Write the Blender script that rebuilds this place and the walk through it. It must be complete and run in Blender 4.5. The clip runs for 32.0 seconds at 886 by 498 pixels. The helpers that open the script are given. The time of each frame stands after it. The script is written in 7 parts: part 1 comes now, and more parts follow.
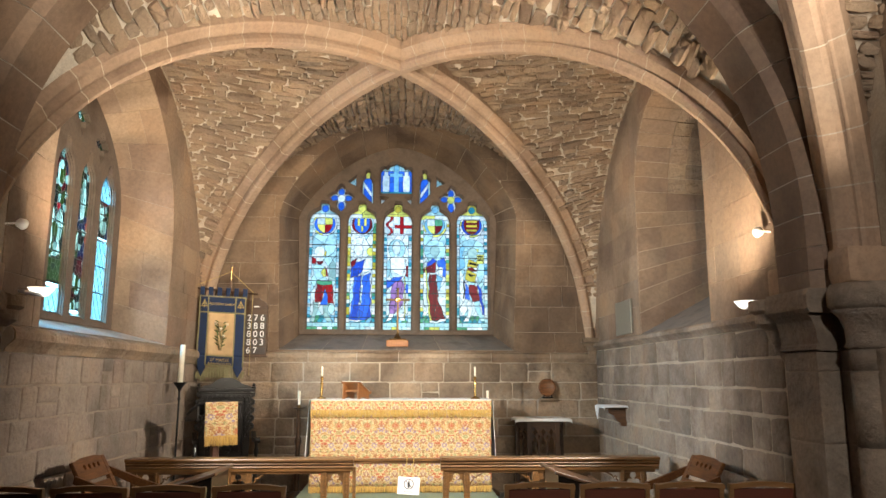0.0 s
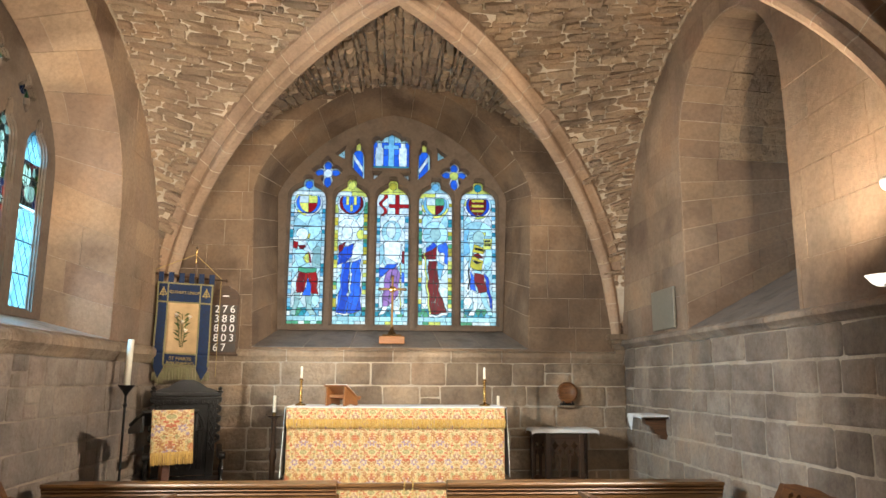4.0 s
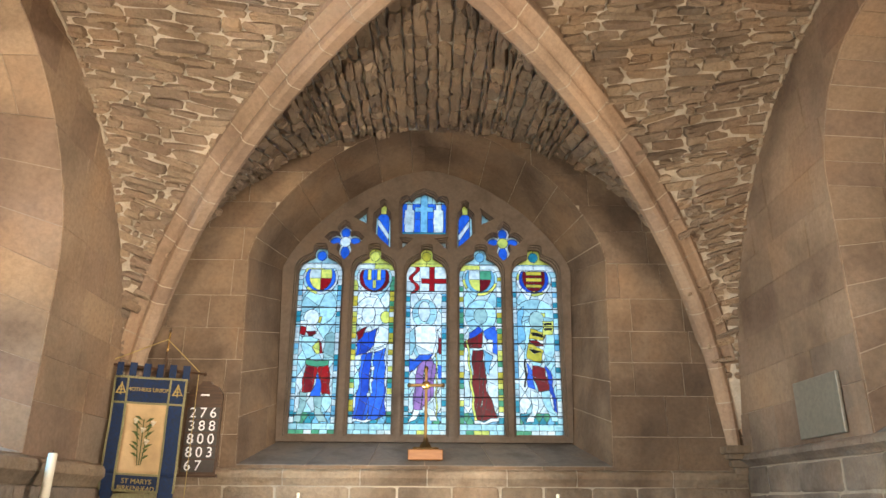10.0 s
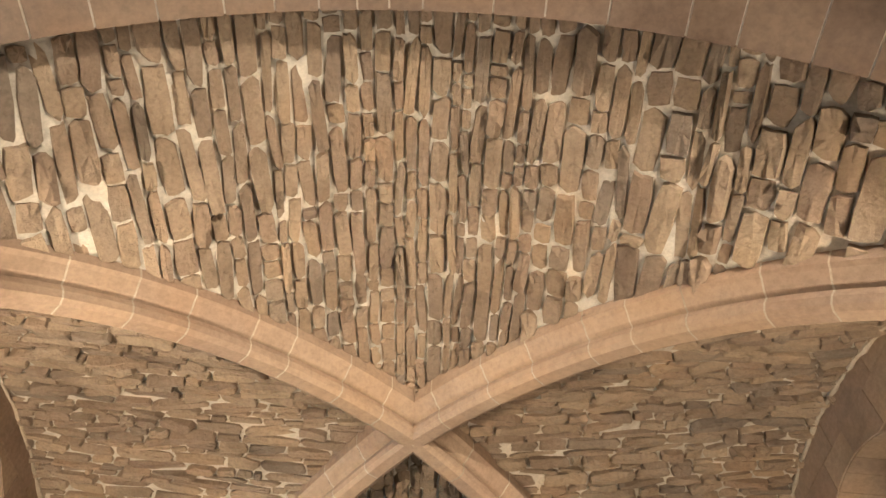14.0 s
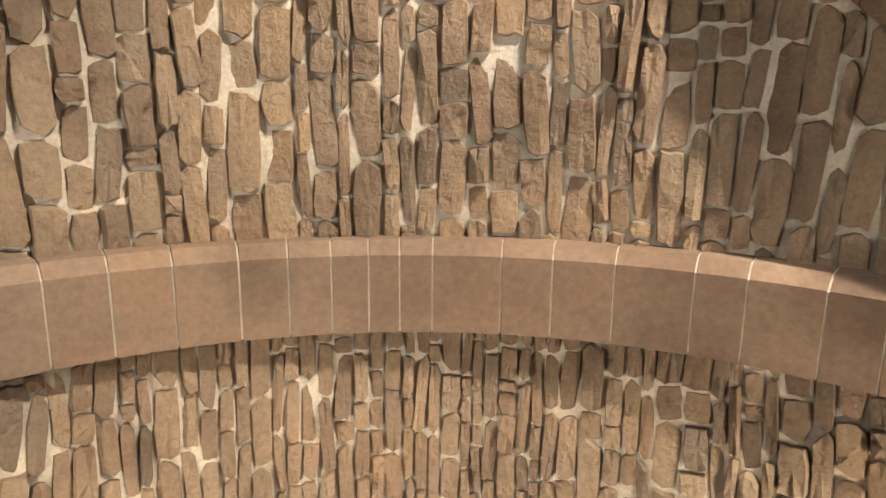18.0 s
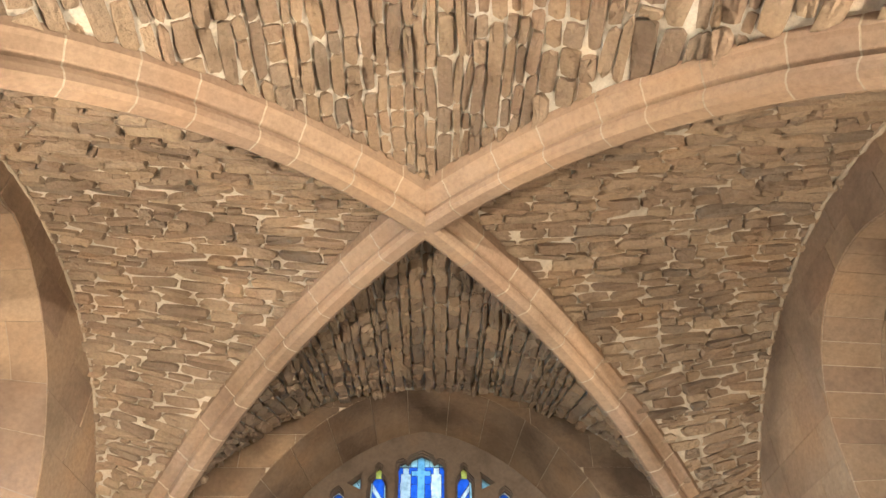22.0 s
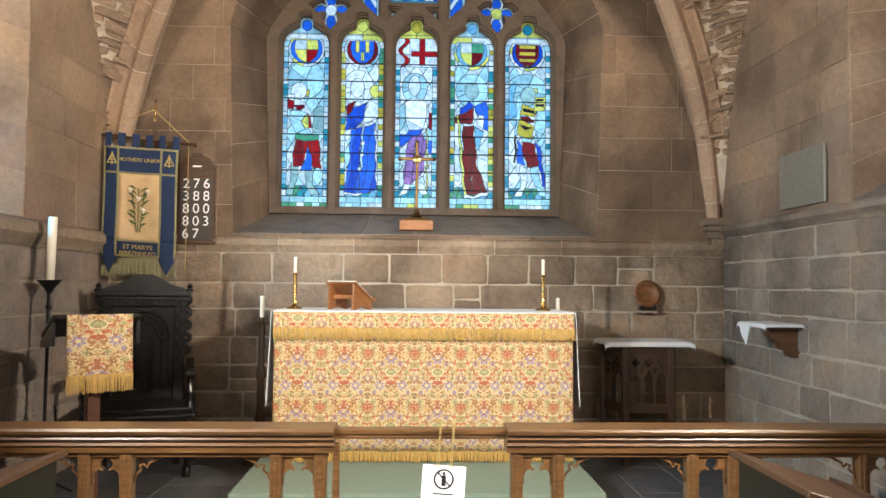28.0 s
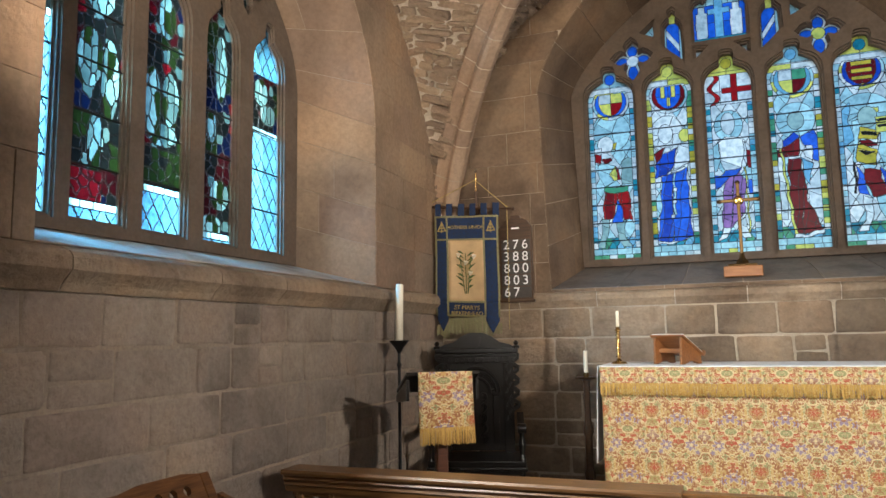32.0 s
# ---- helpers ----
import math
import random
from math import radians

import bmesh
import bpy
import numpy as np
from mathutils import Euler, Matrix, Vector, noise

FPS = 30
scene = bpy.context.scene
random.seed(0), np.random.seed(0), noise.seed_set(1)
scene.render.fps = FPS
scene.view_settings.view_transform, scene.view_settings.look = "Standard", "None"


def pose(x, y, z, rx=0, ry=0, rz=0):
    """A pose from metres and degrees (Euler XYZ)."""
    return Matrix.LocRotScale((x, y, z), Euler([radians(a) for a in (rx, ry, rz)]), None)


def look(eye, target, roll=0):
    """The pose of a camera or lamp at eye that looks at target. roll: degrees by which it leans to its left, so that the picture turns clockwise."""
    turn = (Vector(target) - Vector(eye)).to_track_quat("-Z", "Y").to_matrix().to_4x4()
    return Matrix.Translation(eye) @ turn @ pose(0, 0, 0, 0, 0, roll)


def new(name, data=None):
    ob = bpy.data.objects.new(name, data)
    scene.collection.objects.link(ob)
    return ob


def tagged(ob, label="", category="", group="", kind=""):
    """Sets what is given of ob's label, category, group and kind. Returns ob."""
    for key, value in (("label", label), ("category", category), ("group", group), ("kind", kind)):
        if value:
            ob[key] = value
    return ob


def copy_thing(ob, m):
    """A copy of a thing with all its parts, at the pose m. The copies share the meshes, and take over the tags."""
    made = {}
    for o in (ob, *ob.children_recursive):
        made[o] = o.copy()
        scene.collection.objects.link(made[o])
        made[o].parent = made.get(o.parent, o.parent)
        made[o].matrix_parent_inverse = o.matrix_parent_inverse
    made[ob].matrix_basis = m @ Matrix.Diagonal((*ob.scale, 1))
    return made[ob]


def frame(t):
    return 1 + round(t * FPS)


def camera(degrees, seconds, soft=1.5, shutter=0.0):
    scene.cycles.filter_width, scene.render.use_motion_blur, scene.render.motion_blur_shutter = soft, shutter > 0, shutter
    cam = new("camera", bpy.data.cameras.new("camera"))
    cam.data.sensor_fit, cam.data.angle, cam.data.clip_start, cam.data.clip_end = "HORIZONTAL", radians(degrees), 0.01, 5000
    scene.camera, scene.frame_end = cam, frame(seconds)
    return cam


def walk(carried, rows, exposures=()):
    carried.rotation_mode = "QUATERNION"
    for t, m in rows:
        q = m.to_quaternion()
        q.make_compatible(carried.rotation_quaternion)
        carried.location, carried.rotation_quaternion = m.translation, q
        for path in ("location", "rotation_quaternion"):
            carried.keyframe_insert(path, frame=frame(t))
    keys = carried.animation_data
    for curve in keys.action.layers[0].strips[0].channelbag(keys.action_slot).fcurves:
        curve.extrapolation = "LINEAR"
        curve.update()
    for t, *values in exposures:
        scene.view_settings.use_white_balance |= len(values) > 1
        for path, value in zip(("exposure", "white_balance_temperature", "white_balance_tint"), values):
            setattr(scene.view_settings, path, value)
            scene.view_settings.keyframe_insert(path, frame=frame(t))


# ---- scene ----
cam = camera(63.2, 32.0)
PATH = [
    (0, (-0.02, -9.489, 1.313), (0.092, -7.523, 1.664), 0.1),
    (0.5, (-0.058, -9.329, 1.308), (0.071, -7.366, 1.669), 0.1),
    (1, (-0.079, -9.159, 1.305), (0.066, -7.197, 1.666), 0.1),
    (1.5, (-0.088, -8.987, 1.305), (0.083, -7.026, 1.658), 0.0),
    (2, (-0.092, -8.817, 1.305), (0.094, -6.857, 1.656), -0.0),
    (2.5, (-0.095, -8.643, 1.306), (0.08, -6.683, 1.662), 0.0),
    (3, (-0.09, -8.461, 1.309), (0.07, -6.5, 1.669), 0.2),
    (3.5, (-0.071, -8.271, 1.311), (0.076, -6.31, 1.672), 0.3),
    (5.5, (-0.003, -7.469, 1.318), (0.082, -5.5, 1.661), 0.2),
    (6, (0.0, -7.266, 1.314), (0.074, -5.298, 1.665), 0.3),
    (6.5, (0.01, -7.062, 1.307), (0.066, -5.095, 1.669), 0.4),
    (7, (0.02, -6.876, 1.304), (0.07, -4.912, 1.681), 0.5),
    (7.5, (0.022, -6.712, 1.306), (0.064, -4.753, 1.704), 0.5),
    (8, (0.011, -6.556, 1.31), (0.046, -4.601, 1.731), 0.4),
    (8.5, (-0.005, -6.4, 1.315), (0.033, -4.45, 1.758), 0.4),
    (9, (-0.017, -6.256, 1.324), (0.027, -4.315, 1.805), 0.3),
    (9.5, (-0.027, -6.152, 1.343), (0.016, -4.231, 1.899), 0.3),
    (10, (-0.036, -6.105, 1.372), (-0.006, -4.22, 2.039), 0.3),
    (10.5, (-0.044, -6.105, 1.41), (-0.003, -4.274, 2.214), -0.1),
    (11, (-0.046, -6.127, 1.447), (0.017, -4.368, 2.398), -0.2),
    (11.5, (-0.041, -6.15, 1.472), (0.041, -4.479, 2.567), -0.5),
    (12, (-0.032, -6.169, 1.481), (0.063, -4.588, 2.702), -0.8),
    (12.5, (-0.02, -6.183, 1.483), (0.067, -4.698, 2.82), -0.7),
    (13, (-0.005, -6.189, 1.483), (0.067, -4.809, 2.929), -0.7),
    (13.5, (0.006, -6.196, 1.487), (0.06, -4.926, 3.031), -0.5),
    (14, (0.011, -6.206, 1.494), (0.048, -5.044, 3.121), -0.2),
    (14.5, (0.01, -6.218, 1.501), (0.034, -5.159, 3.198), -0.0),
    (16.5, (-0.032, -6.321, 1.538), (-0.008, -5.7, 3.439), -1.2),
    (17, (-0.027, -6.328, 1.541), (-0.011, -5.823, 3.476), -0.9),
    (17.5, (-0.02, -6.33, 1.542), (-0.006, -5.892, 3.494), -1.0),
    (18, (-0.014, -6.323, 1.543), (-0.002, -5.872, 3.492), -0.9),
    (18.5, (-0.014, -6.3, 1.542), (-0.002, -5.738, 3.461), -0.9),
    (19, (-0.019, -6.266, 1.536), (-0.005, -5.528, 3.395), -0.9),
    (19.5, (-0.025, -6.225, 1.523), (-0.009, -5.292, 3.292), -0.8),
    (20, (-0.026, -6.183, 1.501), (-0.011, -5.085, 3.172), -0.8),
    (20.5, (-0.023, -6.146, 1.473), (-0.009, -4.917, 3.051), -0.6),
    (21, (-0.02, -6.118, 1.448), (-0.004, -4.783, 2.937), -0.5),
    (21.5, (-0.016, -6.101, 1.429), (0.004, -4.659, 2.815), -0.5),
    (22, (-0.009, -6.085, 1.413), (0.017, -4.546, 2.69), -0.4),
    (22.5, (0.006, -6.073, 1.396), (0.038, -4.432, 2.539), -0.5),
    (23, (0.025, -6.067, 1.377), (0.063, -4.335, 2.376), -0.3),
    (23.5, (0.037, -6.064, 1.361), (0.083, -4.255, 2.212), 0.2),
    (24, (0.023, -6.068, 1.347), (0.081, -4.198, 2.056), 0.1),
    (24.5, (-0.014, -6.075, 1.333), (0.059, -4.161, 1.91), -0.1),
    (25, (-0.05, -6.076, 1.316), (0.037, -4.13, 1.769), -0.2),
    (25.5, (-0.069, -6.069, 1.301), (0.028, -4.101, 1.644), -0.1),
    (26, (-0.074, -6.061, 1.288), (0.027, -4.081, 1.546), -0.0),
    (26.5, (-0.074, -6.057, 1.278), (0.027, -4.069, 1.472), 0.2),
    (28.5, (-0.085, -6.071, 1.245), (-0.031, -4.074, 1.338), 0.5),
    (29, (-0.096, -6.075, 1.247), (-0.083, -4.078, 1.355), 0.2),
    (29.5, (-0.109, -6.071, 1.251), (-0.164, -4.077, 1.388), -0.3),
    (30, (-0.126, -6.065, 1.253), (-0.273, -4.078, 1.425), -0.7),
    (30.5, (-0.145, -6.062, 1.254), (-0.406, -4.09, 1.459), -1.0),
    (31, (-0.164, -6.067, 1.257), (-0.559, -4.12, 1.484), -1.1),
    (31.5, (-0.181, -6.08, 1.264), (-0.732, -4.173, 1.504), -1.1),
    (32, (-0.199, -6.098, 1.273), (-0.927, -4.251, 1.516), -1.0),
]
EXPOSURE = [(0, 1.18, 6500, 10), (8.5, 1.06, 6500, 10), (12, 1.18, 6500, 10), (14.2, 1.08, 6500, 10), (17.5, 1.24, 6500, 10), (19, 1.16, 6500, 10), (23, 1.32, 6500, 10), (26, 1.08, 6300, 10), (28.5, 1.06, 6050, 10), (30, 1.03, 6050, 10), (31, 0.83, 6050, 10), (32, 0.58, 6050, 10)]
walk(cam, [(t, look(eye, target, roll)) for t, eye, target, roll in PATH], EXPOSURE)

# ---- plan, in metres ----
XC, XS, XN = -0.05, 2.56, -2.62      # middle line, south and north wall faces
YE = 0.0                             # east wall face
YA, YB = -5.29, -5.68                # transverse arch, east and west faces
YW = -18.0                           # west end
FLOOR = -0.12
EXW = -0.11                          # middle of the east window
MID = -2.72                          # middle of the sanctuary bay
MIDW = -8.34                         # middle of the west bay
RV, ZN, ZE = 2.66, 2.0, 2.1          # radius and springing of the webs
CX, CY = -0.06, -2.82                # crossing of the diagonal ribs
FEET = {(1, 1): (2.43, -0.02), (-1, 1): (-2.55, -0.02), (1, -1): (2.38, -5.20), (-1, -1): (-2.50, -5.20)}
RIB_Z, RIB_B = 1.75, 2.50            # springing and rise of the diagonal ribs
ARCH_R, ARCH_Z = 2.30, 2.14          # transverse arch

# ---- sky and lamps ----
world = bpy.data.worlds.new("overcast_sky")
scene.world = world
world.use_nodes = True
wn = world.node_tree
sky = wn.nodes.new("ShaderNodeTexSky")
sky.sky_type, sky.sun_disc = "NISHITA", False
sky.sun_elevation, sky.sun_rotation = radians(38), radians(200)
sky.air_density, sky.dust_density, sky.ozone_density = 1.0, 1.2, 1.6
wn.links.new(sky.outputs[0], wn.nodes["Background"].inputs[0])
wn.nodes["Background"].inputs[1].default_value = 0.15
sun_data = bpy.data.lights.new("sun", "SUN")
sun_data.energy, sun_data.angle, sun_data.color = 0.8, radians(12), (1.0, 0.95, 0.88)
sun = new("sun", sun_data)
sun.matrix_world = look((0, 0, 30), (-6, 16, 12))


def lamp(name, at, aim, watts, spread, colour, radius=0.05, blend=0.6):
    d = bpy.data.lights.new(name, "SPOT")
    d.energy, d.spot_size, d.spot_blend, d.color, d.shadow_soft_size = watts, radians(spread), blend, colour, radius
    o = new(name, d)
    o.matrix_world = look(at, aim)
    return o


WARM, SOFT = (1.0, 0.82, 0.60), (1.0, 0.89, 0.74)
# bowl lamps beside the capitals; the pair west of the transverse arch is added, unseen
LAMPS = [(-2.28, -4.86, 1.83), (2.27, -4.83, 1.785), (-2.40, -6.12, 1.86), (2.32, -6.12, 1.84)]
UP_WATTS = [290, 148, 80, 42]
for (lx, ly, lz), watts in zip(LAMPS, UP_WATTS):
    east = ly > -5.5
    south = lx > 0
    lamp("uplighter_light", (lx * (0.94 if south else 0.965), ly + 0.04, lz + 0.05), (lx * (0.60 if south else 0.45), ly + ((1.7 if south else 2.3) if east else -0.9), lz + 2.25), watts, (138 if south else 116) if east else 110, WARM if east else SOFT, 0.04, 0.9)
# one spotlight on each side wall below the arch, turned to the altar
SPOTS = [(-2.54, -4.70, 2.31), (2.49, -4.66, 2.33)]
for (lx, ly, lz), watts, aim in zip(SPOTS, (430, 470), ((2.0, -1.0, 0.6), (-1.9, -1.3, 0.6))):
    lamp("spotlight_light", (lx * 0.985, ly + 0.09, lz), aim, watts, 82, SOFT, 0.04, 0.7)
# unseen lamp added by the west bay's south wall, turned to the vault's crossing
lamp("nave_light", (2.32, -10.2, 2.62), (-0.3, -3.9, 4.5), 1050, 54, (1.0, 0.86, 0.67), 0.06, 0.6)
# unseen fill lamp, added to brighten the south wall and the altar end
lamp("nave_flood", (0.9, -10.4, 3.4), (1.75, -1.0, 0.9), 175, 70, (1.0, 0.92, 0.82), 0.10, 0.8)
# daylight of the north sky in the window's opening
d = bpy.data.lights.new("north_daylight", "AREA")
d.shape, d.size, d.size_y, d.energy, d.color = "RECTANGLE", 2.0, 2.2, 1350, (0.45, 0.80, 1.0)
o = new("north_daylight", d)
o.matrix_world = look((XN - 2.3, -4.5, 3.3), (XN - 0.5, -2.2, 2.4))
# and of the east sky
d = bpy.data.lights.new("east_daylight", "AREA")
d.shape, d.size, d.size_y, d.energy, d.color = "RECTANGLE", 3.2, 3.0, 13.0, (0.78, 0.94, 1.0)
o = new("east_daylight", d)
o.matrix_world = look((EXW, 1.9, 3.2), (EXW, 0.4, 3.0))

# ---- materials ----
def nodes_of(name, rough=0.8, metal=0.0):
    m = bpy.data.materials.new(name)
    m.use_nodes = True
    t = m.node_tree
    b = t.nodes["Principled BSDF"]
    b.inputs["Roughness"].default_value = rough
    b.inputs["Metallic"].default_value = metal
    return m, t, b


def noise_tex(t, scale, detail=4.0, rough=0.6, coord="Object", stretch=None):
    tc = t.nodes.new("ShaderNodeTexCoord")
    n = t.nodes.new("ShaderNodeTexNoise")
    n.inputs["Scale"].default_value = scale
    n.inputs["Detail"].default_value = detail
    n.inputs["Roughness"].default_value = rough
    src = tc.outputs[coord]
    if stretch:
        mp = t.nodes.new("ShaderNodeMapping")
        mp.inputs["Scale"].default_value = stretch
        t.links.new(src, mp.inputs[0])
        src = mp.outputs[0]
    t.links.new(src, n.inputs["Vector"])
    return n


def world_pos(t):
    return t.nodes.new("ShaderNodeNewGeometry").outputs["Position"]


def ramp(t, src, stops):
    r = t.nodes.new("ShaderNodeValToRGB")
    e = r.color_ramp.elements
    while len(e) < len(stops):
        e.new(0.5)
    for k, (p, c) in enumerate(stops):
        e[k].position, e[k].color = p, (*c, 1)
    t.links.new(src, r.inputs[0])
    return r.outputs[0]


def mix(t, fac, a, b, mode="MIX"):
    n = t.nodes.new("ShaderNodeMix")
    n.data_type, n.blend_type = "RGBA", mode
    for k, v in ((0, fac), (6, a), (7, b)):
        if isinstance(v, (int, float)):
            n.inputs[k].default_value = v
        elif isinstance(v, tuple):
            n.inputs[k].default_value = (*v, 1)
        else:
            t.links.new(v, n.inputs[k])
    return n.outputs[2]


def bump(t, b, src, dist=0.01, strength=0.6):
    n = t.nodes.new("ShaderNodeBump")
    n.inputs["Distance"].default_value, n.inputs["Strength"].default_value = dist, strength
    t.links.new(src, n.inputs["Height"])
    t.links.new(n.outputs[0], b.inputs["Normal"])


def stone_mat(name, cols, grain=28.0, patch=1.6, depth=0.012, rough=0.88, island=False, heavy=0.0, stain=0.0):
    """Sandstone: each block its own tint, with blotches, grain and tooling."""
    m, t, b = nodes_of(name, rough)
    if island:
        rnd = t.nodes.new("ShaderNodeNewGeometry").outputs["Random Per Island"]
    else:
        rnd = t.nodes.new("ShaderNodeObjectInfo").outputs["Random"]
    base = ramp(t, rnd, [(k / (len(cols) - 1), tuple(0.76 * v for v in c)) for k, c in enumerate(cols)])
    pos = world_pos(t)
    big = t.nodes.new("ShaderNodeTexNoise")
    big.inputs["Scale"].default_value, big.inputs["Detail"].default_value = patch, 5
    t.links.new(pos, big.inputs["Vector"])
    fine = t.nodes.new("ShaderNodeTexNoise")
    fine.inputs["Scale"].default_value, fine.inputs["Detail"].default_value, fine.inputs["Roughness"].default_value = grain, 7, 0.7
    t.links.new(pos, fine.inputs["Vector"])
    c = mix(t, 0.75, base, ramp(t, big.outputs[0], [(0.28, (0.54, 0.48, 0.43)), (0.5, (1, 1, 1)), (0.74, (1.15, 1.02, 0.88))]), "MULTIPLY")
    c = mix(t, 0.6, c, ramp(t, fine.outputs[0], [(0.3, (0.64, 0.62, 0.60)), (0.62, (1.13, 1.11, 1.09))]), "MULTIPLY")
    if stain:
        spot = t.nodes.new("ShaderNodeTexNoise")
        spot.inputs["Scale"].default_value, spot.inputs["Detail"].default_value, spot.inputs["Distortion"].default_value = 0.85, 6, 0.8
        t.links.new(pos, spot.inputs["Vector"])
        c = mix(t, stain, c, ramp(t, spot.outputs[0], [(0.38, (0.45, 0.42, 0.40)), (0.52, (0.95, 0.94, 0.92)), (0.66, (1.25, 1.18, 1.08))]), "MULTIPLY")
    t.links.new(c, b.inputs["Base Color"])
    mid = t.nodes.new("ShaderNodeTexNoise")
    mid.inputs["Scale"].default_value, mid.inputs["Detail"].default_value = grain / 3, 8
    t.links.new(pos, mid.inputs["Vector"])
    wide = t.nodes.new("ShaderNodeTexNoise")
    wide.inputs["Scale"].default_value, wide.inputs["Detail"].default_value, wide.inputs["Distortion"].default_value = grain / 7, 3, 0.6
    t.links.new(pos, wide.inputs["Vector"])
    small = mix(t, 0.4, mid.outputs[0], fine.outputs[0])
    bump(t, b, mix(t, heavy, small, wide.outputs[0]), depth * (1 + heavy * 2), 0.8)
    return m


def plain_mat(name, col, rough=0.6, metal=0.0, var=0.25, scale=20.0, depth=0.002, stretch=None):
    m, t, b = nodes_of(name, rough, metal)
    n = noise_tex(t, scale, 5, 0.6, "Object", stretch)
    lo = tuple(v * (1 - var) for v in col)
    hi = tuple(min(1, v * (1 + var)) for v in col)
    t.links.new(ramp(t, n.outputs[0], [(0.3, lo), (0.7, hi)]), b.inputs["Base Color"])
    r = ramp(t, n.outputs[0], [(0.3, (rough * 0.8,) * 3), (0.7, (min(1, rough * 1.15),) * 3)])
    t.links.new(r, b.inputs["Roughness"])
    bump(t, b, n.outputs[0], depth, 0.5)
    return m


def wood_mat(name, dark, light, rough=0.4, scale=6.0, grain=(1, 14, 14)):
    m, t, b = nodes_of(name, rough)
    n = noise_tex(t, scale, 8, 0.65, "Object", grain)
    n2 = noise_tex(t, 2.2, 3, 0.5)
    c = ramp(t, n.outputs[0], [(0.3, dark), (0.68, light)])
    c = mix(t, 0.5, c, ramp(t, n2.outputs[0], [(0.35, (0.7, 0.66, 0.62)), (0.65, (1.1, 1.08, 1.05))]), "MULTIPLY")
    t.links.new(c, b.inputs["Base Color"])
    b.inputs["Coat Weight"].default_value = 0.15
    bump(t, b, n.outputs[0], 0.0015, 0.4)
    return m


ASHLAR = stone_mat("sandstone_dressed", [(0.33, 0.235, 0.165), (0.37, 0.27, 0.19), (0.30, 0.21, 0.155), (0.40, 0.29, 0.20), (0.32, 0.245, 0.185)], heavy=0.25, depth=0.016, stain=0.55)
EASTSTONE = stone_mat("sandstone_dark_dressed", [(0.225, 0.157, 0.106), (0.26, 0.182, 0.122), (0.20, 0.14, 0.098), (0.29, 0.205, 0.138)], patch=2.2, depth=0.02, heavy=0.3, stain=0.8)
WALLSTONE = stone_mat("sandstone_wall_block", [(0.38, 0.29, 0.205), (0.44, 0.34, 0.245), (0.30, 0.228, 0.162), (0.49, 0.385, 0.285), (0.41, 0.30, 0.21), (0.34, 0.265, 0.195)], patch=3.0, depth=0.065, heavy=0.5, stain=0.8)
NORTHSTONE = stone_mat("sandstone_brown_block", [(0.34, 0.28, 0.235), (0.39, 0.32, 0.265), (0.29, 0.24, 0.205), (0.42, 0.35, 0.29), (0.36, 0.28, 0.23)], patch=2.5, depth=0.06, heavy=0.4, stain=0.5)
SOUTHSTONE = stone_mat("sandstone_grey_block", [(0.35, 0.285, 0.23), (0.42, 0.35, 0.285), (0.29, 0.235, 0.19), (0.46, 0.385, 0.315), (0.37, 0.30, 0.245)], patch=3.0, depth=0.065, heavy=0.5, stain=0.75)
# brown stone; part of the dark tone stands in for shade against the glass
TRACERY = stone_mat("backlit_tracery_stone", [(0.14, 0.105, 0.08), (0.17, 0.125, 0.092)], patch=4, depth=0.006)
RIBSTONE = stone_mat("sandstone_rib", [(0.40, 0.285, 0.20), (0.45, 0.32, 0.225), (0.37, 0.26, 0.19)], depth=0.006)
ARCHSTONE = stone_mat("sandstone_arch", [(0.30, 0.212, 0.158), (0.35, 0.25, 0.182), (0.27, 0.188, 0.142), (0.325, 0.24, 0.185)], depth=0.006, stain=0.45)
RUBBLE = stone_mat("rubble_stone", [(0.42, 0.31, 0.21), (0.31, 0.23, 0.17), (0.50, 0.38, 0.265), (0.37, 0.265, 0.19), (0.46, 0.35, 0.25), (0.28, 0.22, 0.17)], grain=45, patch=2.0, depth=0.06, heavy=0.4)
RUBBLE_BULK = stone_mat("rubble_stone_bulk", [(0.42, 0.31, 0.21), (0.31, 0.23, 0.17), (0.50, 0.38, 0.265), (0.37, 0.265, 0.19), (0.46, 0.35, 0.25), (0.28, 0.22, 0.17)], grain=45, patch=2.0, depth=0.06, island=True, heavy=0.4)
MORTAR = stone_mat("lime_mortar", [(0.66, 0.60, 0.52), (0.73, 0.67, 0.59)], grain=60, patch=4, depth=0.01)
MORTAR_WALL = stone_mat("brown_lime_mortar", [(0.54, 0.46, 0.36), (0.60, 0.515, 0.41)], grain=60, patch=3, depth=0.01)
MORTAR_NORTH = stone_mat("dull_lime_mortar", [(0.36, 0.29, 0.225), (0.41, 0.335, 0.265)], grain=60, patch=3, depth=0.01)
MORTAR_THIN = stone_mat("brown_vault_mortar", [(0.68, 0.60, 0.49), (0.74, 0.66, 0.55)], grain=60, patch=4, depth=0.02, heavy=0.3)
MORTAR_DARK = stone_mat("vault_mortar", [(0.74, 0.68, 0.59), (0.80, 0.75, 0.66)], grain=60, patch=4, depth=0.02, heavy=0.3)
PAVING = stone_mat("slate_paving", [(0.10, 0.10, 0.105), (0.15, 0.15, 0.155), (0.08, 0.085, 0.09), (0.19, 0.19, 0.19)], grain=30, patch=4, depth=0.004, rough=0.55)
GROUT = plain_mat("floor_joint", (0.3, 0.29, 0.27), 0.9)
OAK = wood_mat("oak_honey", (0.07, 0.032, 0.010), (0.20, 0.10, 0.036), 0.36)
